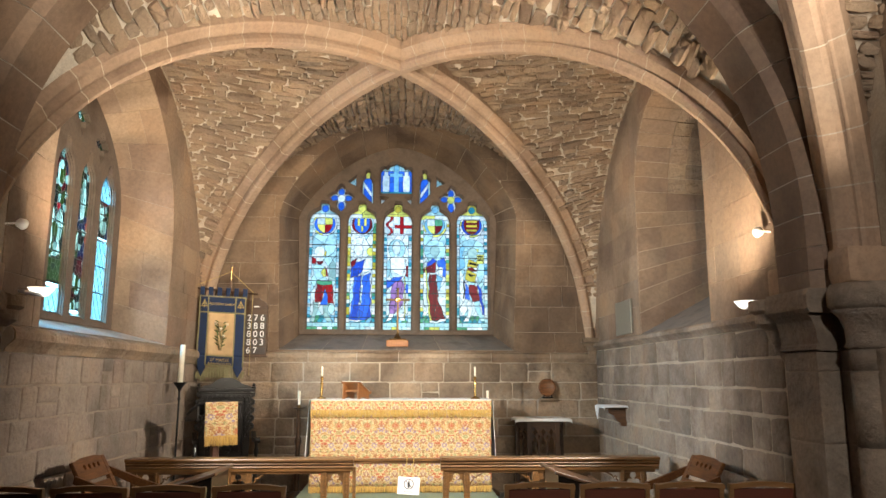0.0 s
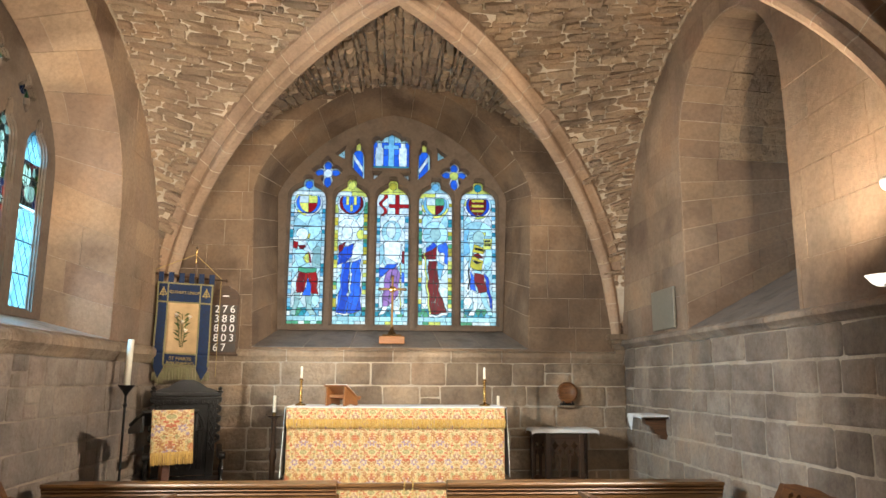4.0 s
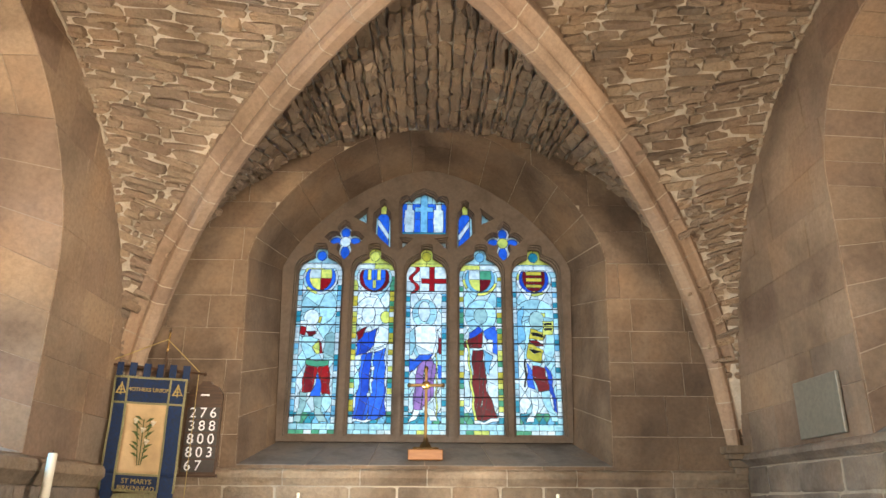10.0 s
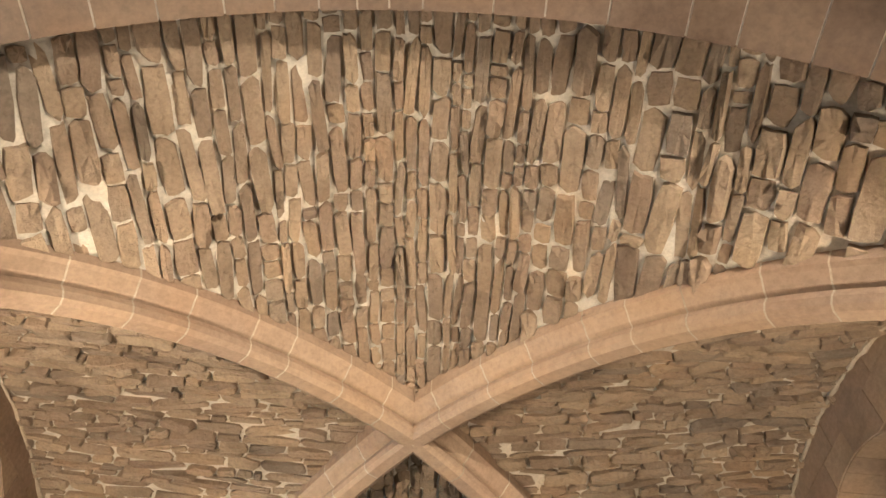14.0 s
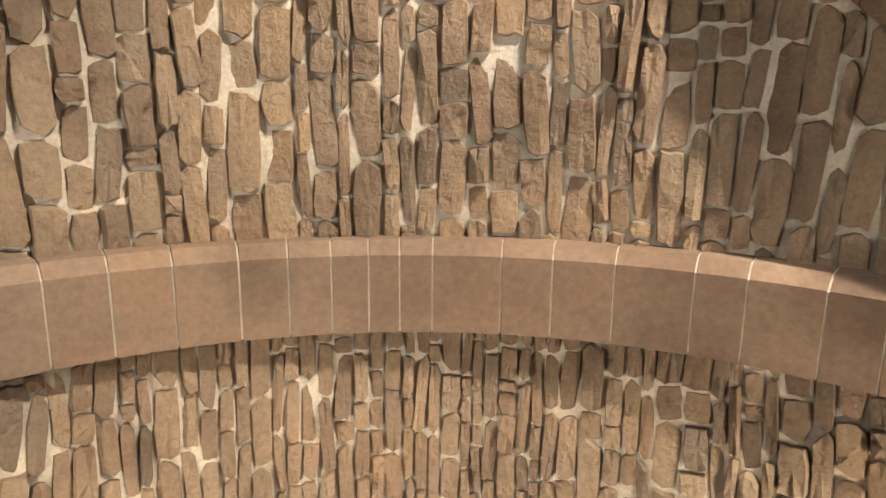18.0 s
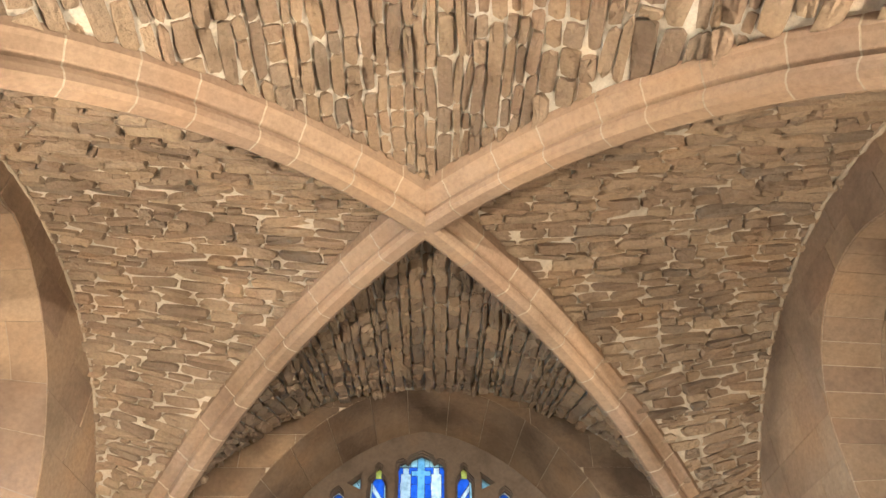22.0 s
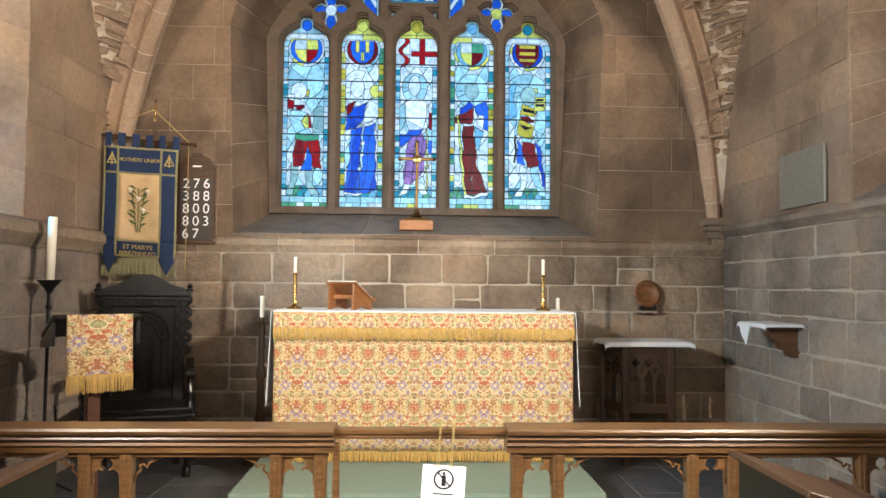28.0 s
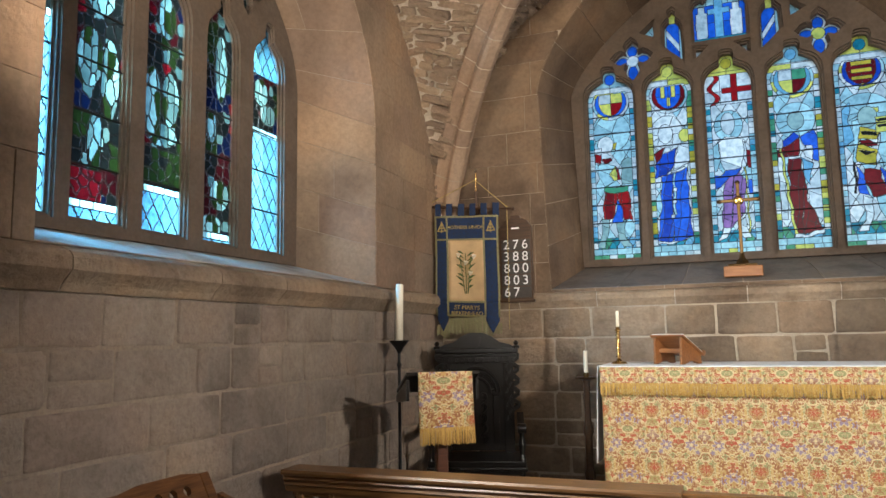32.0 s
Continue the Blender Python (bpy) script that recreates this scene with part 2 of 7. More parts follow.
DARKOAK = wood_mat("black_oak", (0.004, 0.0032, 0.0028), (0.013, 0.010, 0.008), 0.30)
for key, value in (("Coat Weight", 0.05), ("Specular IOR Level", 0.32)):
    DARKOAK.node_tree.nodes["Principled BSDF"].inputs[key].default_value = value
BROWNWOOD = wood_mat("brown_wood", (0.035, 0.018, 0.009), (0.10, 0.05, 0.024), 0.4)
PINE = wood_mat("orange_wood", (0.19, 0.072, 0.022), (0.34, 0.145, 0.048), 0.4)
LINEN = plain_mat("white_linen", (0.75, 0.75, 0.75), 0.9, 0, 0.06, 60, 0.002)
WAX = plain_mat("candle_wax", (0.80, 0.72, 0.58), 0.5, 0, 0.06, 12, 0.003)
BRASS = plain_mat("polished_brass", (0.62, 0.40, 0.14), 0.25, 1.0, 0.2, 15)
OLDBRASS = plain_mat("dull_brass", (0.16, 0.10, 0.042), 0.52, 1.0, 0.3, 15)
IRON = plain_mat("black_iron", (0.015, 0.014, 0.014), 0.5, 0.6, 0.3, 20)
LEAD = plain_mat("lead_came", (0.012, 0.012, 0.013), 0.6, 0.3, 0.2, 30)
GREEN = plain_mat("green_carpet", (0.165, 0.205, 0.15), 0.95, 0, 0.15, 90, 0.004)
GOLD = plain_mat("gold_fringe", (0.42, 0.25, 0.055), 0.6, 0.1, 0.3, 150, 0.006, (1, 1, 0.05))
WHITE = plain_mat("white_card", (0.82, 0.82, 0.82), 0.6, 0, 0.03)
BLACK = plain_mat("black_print", (0.01, 0.01, 0.01), 0.6, 0, 0.1)

# ---- tools ----
def link_mesh(name, verts, faces, material, parent=None, smooth=False):
    me = bpy.data.meshes.new(name)
    me.from_pydata([tuple(v) for v in verts], [], faces)
    me.materials.append(material)
    if smooth:
        me.shade_smooth()
    ob = new(name, me)
    ob.parent = parent
    return ob


def part(name, bm, material, parent=None, label="", smooth=False):
    me = bpy.data.meshes.new(name)
    bmesh.ops.recalc_face_normals(bm, faces=bm.faces[:])
    bm.to_mesh(me)
    bm.free()
    me.materials.append(material)
    if smooth:
        me.shade_smooth()
    ob = new(name, me)
    ob.parent = parent
    if label:
        tagged(ob, label)
    return ob


def empty(name, at=(0, 0, 0), label="", category="", group="", kind="", rz=0):
    ob = new(name)
    ob.empty_display_size = 0.1
    ob.matrix_basis = pose(*at, 0, 0, rz)
    return tagged(ob, label, category, group, kind)


def box(x0, x1, y0, y1, z0, z1, bevel=0.004, seg=1, bm=None):
    out = bm or bmesh.new()
    m = Matrix.LocRotScale(((x0 + x1) / 2, (y0 + y1) / 2, (z0 + z1) / 2), None, (abs(x1 - x0), abs(y1 - y0), abs(z1 - z0)))
    made = bmesh.ops.create_cube(out, size=1, matrix=m)["verts"]
    if bevel:
        edges = list({e for v in made for e in v.link_edges})
        bmesh.ops.bevel(out, geom=edges, offset=bevel, segments=seg, affect="EDGES", profile=0.7)
    return out


def lathe(profile, seg=24, bm=None, at=(0, 0, 0)):
    """profile: (radius, height) from the bottom up."""
    out = bm or bmesh.new()
    rings = []
    for r, z in profile:
        r = max(r, 0.0004)
        rings.append([out.verts.new((at[0] + r * math.cos(2 * math.pi * k / seg), at[1] + r * math.sin(2 * math.pi * k / seg), at[2] + z)) for k in range(seg)])
    for a, b in zip(rings, rings[1:]):
        for k in range(seg):
            out.faces.new((a[k], a[(k + 1) % seg], b[(k + 1) % seg], b[k]))
    out.faces.new(rings[0][::-1])
    out.faces.new(rings[-1])
    return out


def rod(a, b, r, seg=8, bm=None):
    out = bm or bmesh.new()
    a, b = Vector(a), Vector(b)
    q = (b - a).to_track_quat("Z", "Y")
    ends = []
    for p in (a, b):
        ends.append([out.verts.new(p + q @ Vector((r * math.cos(2 * math.pi * k / seg), r * math.sin(2 * math.pi * k / seg), 0))) for k in range(seg)])
    for k in range(seg):
        out.faces.new((ends[0][k], ends[0][(k + 1) % seg], ends[1][(k + 1) % seg], ends[1][k]))
    out.faces.new(ends[0][::-1])
    out.faces.new(ends[1])
    return out


def prism(points, axis, lo, hi, bm=None):
    """A flat outline pushed from lo to hi along an axis; the outline lies in the two other axes, in xyz order."""
    out = bm or bmesh.new()

    def at(p, d):
        v = list(p)
        v.insert("xyz".index(axis), d)
        return out.verts.new(v)

    a, b = [at(p, lo) for p in points], [at(p, hi) for p in points]
    n = len(points)
    out.faces.new(a)
    out.faces.new(b[::-1])
    for k in range(n):
        out.faces.new((a[k], a[(k + 1) % n], b[(k + 1) % n], b[k]))
    return out


def sweep(profile, frames, closed=True, cap=True, bm=None):
    """profile: (a, b) points; frames: (origin, direction of a, direction of b)."""
    out = bm or bmesh.new()
    rings = [[out.verts.new(Vector(o) + Vector(u) * a + Vector(w) * b) for a, b in profile] for o, u, w in frames]
    n = len(profile)
    for p, q in zip(rings, rings[1:]):
        for k in range(n if closed else n - 1):
            out.faces.new((p[k], p[(k + 1) % n], q[(k + 1) % n], q[k]))
    if cap and closed:
        out.faces.new(rings[0][::-1])
        out.faces.new(rings[-1])
    return out


def tube(points, r, seg=6, closed=False):
    """One bent rod along points of a plane y = const."""
    pts = [Vector(p) for p in points]
    n = len(pts)
    frames = []
    for k in range(n):
        a = pts[k - 1] if (closed or k) else pts[0]
        b = pts[(k + 1) % n] if (closed or k < n - 1) else pts[-1]
        u = (b - a).normalized().cross(Vector((0, 1, 0))).normalized()
        frames.append((pts[k], u, Vector((0, 1, 0))))
    ring = [(r * math.cos(2 * math.pi * k / seg), r * math.sin(2 * math.pi * k / seg)) for k in range(seg)]
    if closed:
        frames.append(frames[0])
    bm = sweep(ring, frames, True, not closed)
    if closed:
        bmesh.ops.remove_doubles(bm, verts=bm.verts[:], dist=0.0001)
    return bm


def arc(cx, y, cz, r, a0, a1, n=10, squash=1.0):
    return [(cx + r * math.cos(a0 + (a1 - a0) * k / n), y, cz + squash * r * math.sin(a0 + (a1 - a0) * k / n)) for k in range(n + 1)]


def arch_points(half, spring, rise, n=28, mid=0.0, point=0.2):
    """A blunt pointed arch, from one springing over the top to the other: (across, up)."""
    out = []
    for k in range(n + 1):
        x = math.cos(math.pi * k / n)
        out.append((mid + half * x, spring + rise * ((1 - point) * math.sqrt(max(0, 1 - x * x)) + point * (1 - abs(x)))))
    return out


def planar(outer, holes):
    """A flat face in (a, b) with holes, as a bmesh in the plane z = 0."""
    bm = bmesh.new()
    edges = []
    for loop in [outer, *holes]:
        vs = [bm.verts.new((a, b, 0)) for a, b in loop]
        edges += [bm.edges.new((vs[k], vs[(k + 1) % len(vs)])) for k in range(len(vs))]
    bmesh.ops.triangle_fill(bm, use_beauty=True, use_dissolve=False, edges=edges)
    return bm


def cut(bm, co, no):
    bmesh.ops.bisect_plane(bm, geom=bm.verts[:] + bm.edges[:] + bm.faces[:], plane_co=co, plane_no=no, clear_outer=True)


def ashlar(parent, outer, holes, to_world, courses, rng, material, length=(0.3, 0.62), gap=0.006, proud=0.012, name="stone_block", start=None):
    """Lays blocks in courses over a flat region; each block is cut to the region and is an object of its own."""
    whole = planar(outer, holes)
    a0, a1 = min(p[0] for p in outer), max(p[0] for p in outer)
    for z0, z1 in zip(courses, courses[1:]):
        row = whole.copy()
        cut(row, (0, z1 - gap / 2, 0), (0, 1, 0))
        cut(row, (0, z0 + gap / 2, 0), (0, -1, 0))
        a = a0 - rng.uniform(0, length[0])
        while a < a1:
            b = a + rng.uniform(*length)
            if a1 - b < length[0] * 0.4:
                b = a1
            bm = row.copy()
            cut(bm, (b - gap / 2 * rng.uniform(0.6, 1.6), 0, 0), (1, 0, 0))
            cut(bm, (a + gap / 2, 0, 0), (-1, 0, 0))
            area = sum(f.calc_area() for f in bm.faces)
            a = b
            if area < 0.0015:
                bm.free()
                continue
            bmesh.ops.dissolve_limit(bm, angle_limit=0.02, verts=bm.verts[:], edges=bm.edges[:])
            h = proud * rng.uniform(0.55, 1.45)
            faces = bm.faces[:]
            for f in faces:
                if f.normal.z < 0:
                    f.normal_flip()
            ext = bmesh.ops.extrude_face_region(bm, geom=faces)
            top = [e for e in ext["geom"] if isinstance(e, bmesh.types.BMVert)]
            mid = sum((v.co for v in top), Vector()) / max(1, len(top))
            for v in top:
                d = mid - v.co
                pull = d.normalized() * rng.uniform(0.4, 1.0) * gap if d.length > 0.03 else Vector()
                v.co += Vector((rng.uniform(-0.5, 0.5) * gap, rng.uniform(-0.5, 0.5) * gap, h * rng.uniform(0.88, 1.12))) + pull
            for v in bm.verts:
                v.co = to_world(*v.co)
            part(name, bm, material, parent)
        row.free()
    whole.free()

# ---- floor ----
rng = random.Random(7)
floor = link_mesh("floor", [(-4, YW - 0.4, FLOOR - 0.006), (4, YW - 0.4, FLOOR - 0.006), (4, 0.6, FLOOR - 0.006), (-4, 0.6, FLOOR - 0.006),
                            (-4, YW - 0.4, FLOOR - 0.3), (4, YW - 0.4, FLOOR - 0.3), (4, 0.6, FLOOR - 0.3), (-4, 0.6, FLOOR - 0.3)],
                  [(0, 1, 2, 3), (7, 6, 5, 4), (0, 4, 5, 1), (1, 5, 6, 2), (2, 6, 7, 3), (3, 7, 4, 0)], GROUT)
tagged(floor, "worn dark grey slate flagged church floor", "floor", kind="structure")


# ---- walls ----
def place_east(a, b, h):
    return Vector((a, YE - h, b))


def place_south(a, b, h):
    return Vector((XS - h, a, b))


def place_north(a, b, h):
    return Vector((XN + h, -a, b))


def place_west(a, b, h):
    return Vector((-a, YW + h, b))


def wall_core(name, outer, hole, back_hole, to_world, depth, thick, material, label):
    """A wall with a splayed opening: hole at the face narrows to back_hole at depth, then goes straight through."""
    bm = bmesh.new()
    front = planar(outer, [hole] if hole else [])
    back = planar(outer, [back_hole] if hole else [])
    for src, h in ((front, 0.0), (back, -thick)):
        made = {v: bm.verts.new((v.co.x, v.co.y, h)) for v in src.verts}
        for f in src.faces:
            bm.faces.new([made[v] for v in f.verts])
    loops = [(outer, 0.0, outer, -thick)]
    if hole:
        loops += [(hole, 0.0, back_hole, -depth), (back_hole, -depth, back_hole, -thick)]
    for p, hp, q, hq in loops:
        n = len(p)
        u, w = [bm.verts.new((*c, hp)) for c in p], [bm.verts.new((*c, hq)) for c in q]
        for k in range(n):
            bm.faces.new((u[k], u[(k + 1) % n], w[(k + 1) % n], w[k]))
    bmesh.ops.remove_doubles(bm, verts=bm.verts[:], dist=0.0005)
    for v in bm.verts:
        v.co = to_world(*v.co)
    front.free(), back.free()
    ob = part(name, bm, material)
    return tagged(ob, label, "wall", kind="structure")


def opening(half, sill, spring, rise, mid, n=28, point=0.2):
    """Counter-clockwise from the sill's right end."""
    return [(mid - half, sill), (mid + half, sill)] + arch_points(half, spring, rise, n, mid, point)


def straight_haunched(half, foot, sill, spring, rise, mid, p, q, n=28):
    """A pointed opening with straight haunches and jambs that lean in to the sill."""
    out = [(mid - foot, sill), (mid + foot, sill)]
    for k in range(n + 1):
        x = math.cos(math.pi * k / n)
        out.append((mid + half * x, spring + rise * max(0.0, 1 - abs(x) ** p) ** q))
    return out


TOP = 5.3
east_hole = straight_haunched(1.60, 1.535, 1.66, 3.44, 1.36, -0.075, 1.75, 0.68)
east_in = straight_haunched(1.42, 1.36, 1.90, 3.55, 1.08, -0.085, 1.6, 0.75)
EAST_DEEP = 0.755
wall_east = wall_core("wall_east", [(XN - 1.0, FLOOR - 0.2), (XS + 1.0, FLOOR - 0.2), (XS + 1.0, TOP), (XN - 1.0, TOP)], east_hole, east_in, place_east, EAST_DEEP, 1.05, MORTAR_WALL, "east wall of coursed pink sandstone blocks with pale pointing")
# south recess: blind, with a back wall
SY = -2.72
south_hole = opening(0.895, 1.77, 3.36, 0.90, SY, 28, 0.0)
south_in = opening(0.85, 2.45, 3.30, 0.84, SY, 28, 0.0)
wall_south = wall_core("wall_south", [(YW, FLOOR - 0.2), (0.0, FLOOR - 0.2), (0.0, TOP), (YW, TOP)], south_hole, south_in, place_south, 1.25, 1.6, MORTAR_WALL, "south wall of grey sandstone blocks with pale pointing")
NY, NW = 2.75, 2.955
north_hole = opening(1.42, 1.66, 2.87, 1.58, NY)
north_in = opening(1.265, 1.80, 3.05, 1.12, NW)
wall_north = wall_core("wall_north", [(0.0, FLOOR - 0.2), (-YW, FLOOR - 0.2), (-YW, TOP), (0.0, TOP)], north_hole, north_in, place_north, 0.50, 0.85, MORTAR_NORTH, "north wall of warm sandstone blocks with a deep window splay")
wall_west = wall_core("wall_west", [(-4, FLOOR - 0.2), (4, FLOOR - 0.2), (4, TOP), (-4, TOP)], None, None, place_west, 0.3, 0.5, ASHLAR, "plain sandstone end wall")

# ---- vault webs ----
def web_ns(y, mid):
    u = abs(y - mid)
    return ZN + math.sqrt(max(0.0, RV * RV - u * u))


def web_ew(x, y=0.0):
    v = abs(x - XC)
    if y < MID:
        low = 0.10 + 0.07 * min(1.0, (MID - y) / 2.6)
    else:
        low = 0.10 * (1 - min(1.0, (y - MID) / -MID))
    return ZE - low + math.sqrt(max(0.0, RV * RV - v * v))


def rib_back(f):
    """Height at which the webs sit on a diagonal rib; f from 0 at the crossing to 1 at its foot."""
    f = min(1.0, f)
    return RIB_Z + RIB_B * math.sqrt(1 - f * f) + 0.11 + 0.16 * (1 - f) ** 2


def fractions(x, y):
    foot = FEET[1 if x >= CX else -1, 1 if y >= CY else -1]
    return abs((x - CX) / (foot[0] - CX)), abs((y - CY) / (foot[1] - CY)), foot


def web(x, y, mid):
    """Underside of the vault: webs stretched between the ribs and the arches at the walls."""
    if mid != MID:
        return max(web_ns(y, mid), web_ew(x, y))
    fx, fy, foot = fractions(x, y)
    if fx > fy:
        z0, z1 = rib_back(fy), web_ns(y, MID)
        near, far = abs(fy * (foot[0] - CX)), abs((XS if x >= CX else XN) - CX)
        t = (abs(x - CX) - near) / max(0.02, far - near)
    else:
        end = YE if y >= CY else YA
        z0, z1 = rib_back(fx), (web_ew(x, YE) if y >= CY else ARCH_Z + math.sqrt(max(0.0, (ARCH_R + 0.11) ** 2 - (x - XC) ** 2)))
        near, far = abs(fx * (foot[1] - CY)), abs(end - CY)
        t = (abs(y - CY) - near) / max(0.02, far - near)
    t = min(1.0, max(0.0, t))
    return z0 + (z1 - z0) * t


def shell(name, mid, y0, y1, label):
    nx, ny = 90, 90 if mid == MID else 200
    verts, faces = [], []
    for j in range(ny + 1):
        for i in range(nx + 1):
            x = XN - 0.03 + (XS - XN + 0.06) * i / nx
            y = y0 + (y1 - y0) * j / ny
            z = web(x, y, mid) + (0.004 if mid == MID and y > CY and fractions(x, y)[0] < fractions(x, y)[1] else 0.001)
            z += 0.009 * noise.noise(Vector((x * 6, y * 6, z * 6)))
            verts.append((x, y, z))
    n = len(verts)
    for x, y, z in verts[:n]:
        verts.append((x, y, max(z + 0.3, 4.2)))
    for j in range(ny):
        for i in range(nx):
            a = j * (nx + 1) + i
            faces.append((a, a + nx + 1, a + nx + 2, a + 1))
            faces.append((n + a, n + a + 1, n + a + nx + 2, n + a + nx + 1))
    ob = link_mesh(name, verts, faces, MORTAR_DARK, None, True)
    ob.data.materials.append(MORTAR_THIN)
    for f in ob.data.polygons:
        c = f.center
        side = fractions(c.x, c.y)[0] > fractions(c.x, c.y)[1] if mid == MID else web_ns(c.y, mid) > web_ew(c.x, c.y)
        if side:
            f.material_index = 1
    return tagged(ob, label, "vault", kind="structure")


shell("ceiling", MID, YA - 0.1, YE + 0.05, "rubble stone groin vault between moulded ribs")
shell("ceiling_west", MIDW, YW - 0.05, YB + 0.1, "rubble stone groin vault over the chapel west of the arch")
bm = box(XN - 1, XS + 1, YW - 0.4, 0.8, TOP, TOP + 0.15, 0.0)
tagged(part("roof", bm, MORTAR_DARK), "plain slab closing the vault from above", "roof", kind="structure")

# ---- ribs and arch ----
RIB = [(-0.035, 0.0), (0.035, 0.0), (0.062, 0.018), (0.070, 0.05), (0.060, 0.085), (0.085, 0.10), (0.12, 0.145), (0.14, 0.16), (0.14, 0.50),
       (-0.14, 0.50), (-0.14, 0.16), (-0.12, 0.145), (-0.085, 0.10), (-0.060, 0.085), (-0.070, 0.05), (-0.062, 0.018)]


def rib_frames(centre, foot, spring, rise, t0, t1, n):
    """Along a half rib, from its foot up to the crossing; t from 0 to 1."""
    d = Vector((foot[0] - centre[0], foot[1] - centre[1], 0))
    a = d.length
    d.normalize()
    side = Vector((-d.y, d.x, 0))
    out = []
    for k in range(n + 1):
        th = (t0 + (t1 - t0) * k / n) * math.pi / 2
        p = Vector((*centre, spring)) + d * (a * math.cos(th)) + Vector((0, 0, rise * math.sin(th)))
        tan = (-d * (a * math.sin(th)) + Vector((0, 0, rise * math.cos(th)))).normalized()
        up = side.cross(tan)
        if up.z < 0 or (abs(up.z) < 0.2 and up.dot(d) < 0):
            up = -up
        out.append((p, side, up))
    return out


def rib(name, centre, foot, spring, rise, label):
    core = [(a * 0.99, 0.0015 + b * 0.995) for a, b in RIB]
    ob = part(name, sweep(core, rib_frames(centre, foot, spring, rise, 0.0, 1.0, 40)), MORTAR_WALL, None, "", False)
    tagged(ob, label, "rib", kind="structure")
    count = 17
    cuts = sorted([0.0] + [(k + rng.uniform(-0.22, 0.22)) / count for k in range(1, count)] + [1.0])
    for t0, t1 in zip(cuts, cuts[1:]):
        part("voussoir", sweep(RIB, rib_frames(centre, foot, spring, rise, t0 + 0.0009, t1 - 0.0009, 3)), RIBSTONE, ob)
    return ob


for foot in FEET.values():
    rib("vault_rib", (CX, CY), foot, RIB_Z, RIB_B, "moulded pale sandstone diagonal vault rib")
for x in (2.34, -2.44):
    rib("vault_rib", (XC, MIDW), (x, YB - 0.16), 1.85, 2.58, "moulded pale sandstone diagonal vault rib")

ARCH = [(0.0, 0.0), (0.335, 0.0), (0.39, 0.055), (0.39, 0.45), (0.0, 0.45)]


def arch_frames(t0, t1, n):
    out = []
    for k in range(n + 1):
        s = t0 + (t1 - t0) * k / n
        r, zc = ARCH_R, ARCH_Z
        if s < 0:
            p, up = Vector((XC + r, YA, zc + s)), Vector((1, 0, 0))
        elif s > math.pi:
            p, up = Vector((XC - r, YA, zc - (s - math.pi))), Vector((-1, 0, 0))
        else:
            up = Vector((math.cos(s), 0, math.sin(s)))
            p = Vector((XC, YA, zc)) + up * r
        out.append((p, Vector((0, -1, 0)), up))
    return out


core = [(0.006 + a * 0.97, 0.004 + b * 0.99) for a, b in ARCH]
arch = part("transverse_arch", sweep(core, arch_frames(-0.34, math.pi + 0.34, 60)), MORTAR)
tagged(arch, "round transverse arch of smooth pink sandstone voussoirs", "arch", kind="structure")
KNOWN = [radians(d) for d in (47.6, 52.4, 59.0, 63.7, 71.2, 77.4, 82.6, 89.7, 93.1, 96.3, 100.1, 104.4, 109.2, 115.3, 120.9, 126.3)]
joints = [-0.34]
while joints[-1] < KNOWN[0] - 0.15:
    joints.append(joints[-1] + rng.uniform(0.085, 0.14))
joints += KNOWN
while joints[-1] < math.pi + 0.34 - 0.15:
    joints.append(joints[-1] + rng.uniform(0.085, 0.14))
joints.append(math.pi + 0.34)
for s, e in zip(joints, joints[1:]):
    part("voussoir", sweep(ARCH, arch_frames(s + 0.0018, e - 0.0018, 3)), ARCHSTONE, arch)

# ---- string courses and sills ----
def moulding(name, a, b, side, z0, z1, out, material, label):
    """A moulded course along a wall from a to b; side: the direction out of the wall."""
    h = z1 - z0
    prof = [(-0.05, 0), (out * 0.25, 0), (out * 0.45, h * 0.18), (out, h * 0.45), (out, h * 0.72), (out * 0.8, h * 0.86), (0.0, h), (-0.05, h)]
    a, b = Vector((*a, z0)), Vector((*b, z0))
    side = Vector((*side, 0))
    core = part(name, sweep([(p * 0.9 - 0.003, q) for p, q in prof], [(a, side, Vector((0, 0, 1))), (b, side, Vector((0, 0, 1)))]), MORTAR)
    tagged(core, label, "trim", kind="structure")
    n = max(1, round((b - a).length / 0.62))
    cuts = [0] + [(k + rng.uniform(-0.2, 0.2)) / n for k in range(1, n)] + [1]
    for t0, t1 in zip(cuts, cuts[1:]):
        p, q = a.lerp(b, t0), a.lerp(b, t1)
        g = (b - a).normalized() * 0.003
        part("string_stone", sweep(prof, [(p + g, side, Vector((0, 0, 1))), (q - g, side, Vector((0, 0, 1)))]), material, core)
    return core


moulding("string_course_east", (XN + 0.02, YE), (XS - 0.02, YE), (0, -1), 1.505, 1.635, 0.045, WALLSTONE, "weathered moulded sandstone string course below the east window")
moulding("string_course_south", (XS, YE - 0.02), (XS, -4.62), (-1, 0), 1.665, 1.775, 0.07, SOUTHSTONE, "dark moulded sandstone string course on the south wall")
moulding("string_course_north", (XN, YE - 0.02), (XN, -4.62), (1, 0), 1.475, 1.655, 0.09, WALLSTONE, "broad moulded sandstone string course on the north wall")

# ---- wall blocks ----
def spread(lo, hi, step):
    n = max(1, round((hi - lo) / step))
    inner = [lo + (hi - lo) * (k + rng.uniform(-0.12, 0.12)) / n for k in range(1, n)]
    return [lo, *inner, hi]


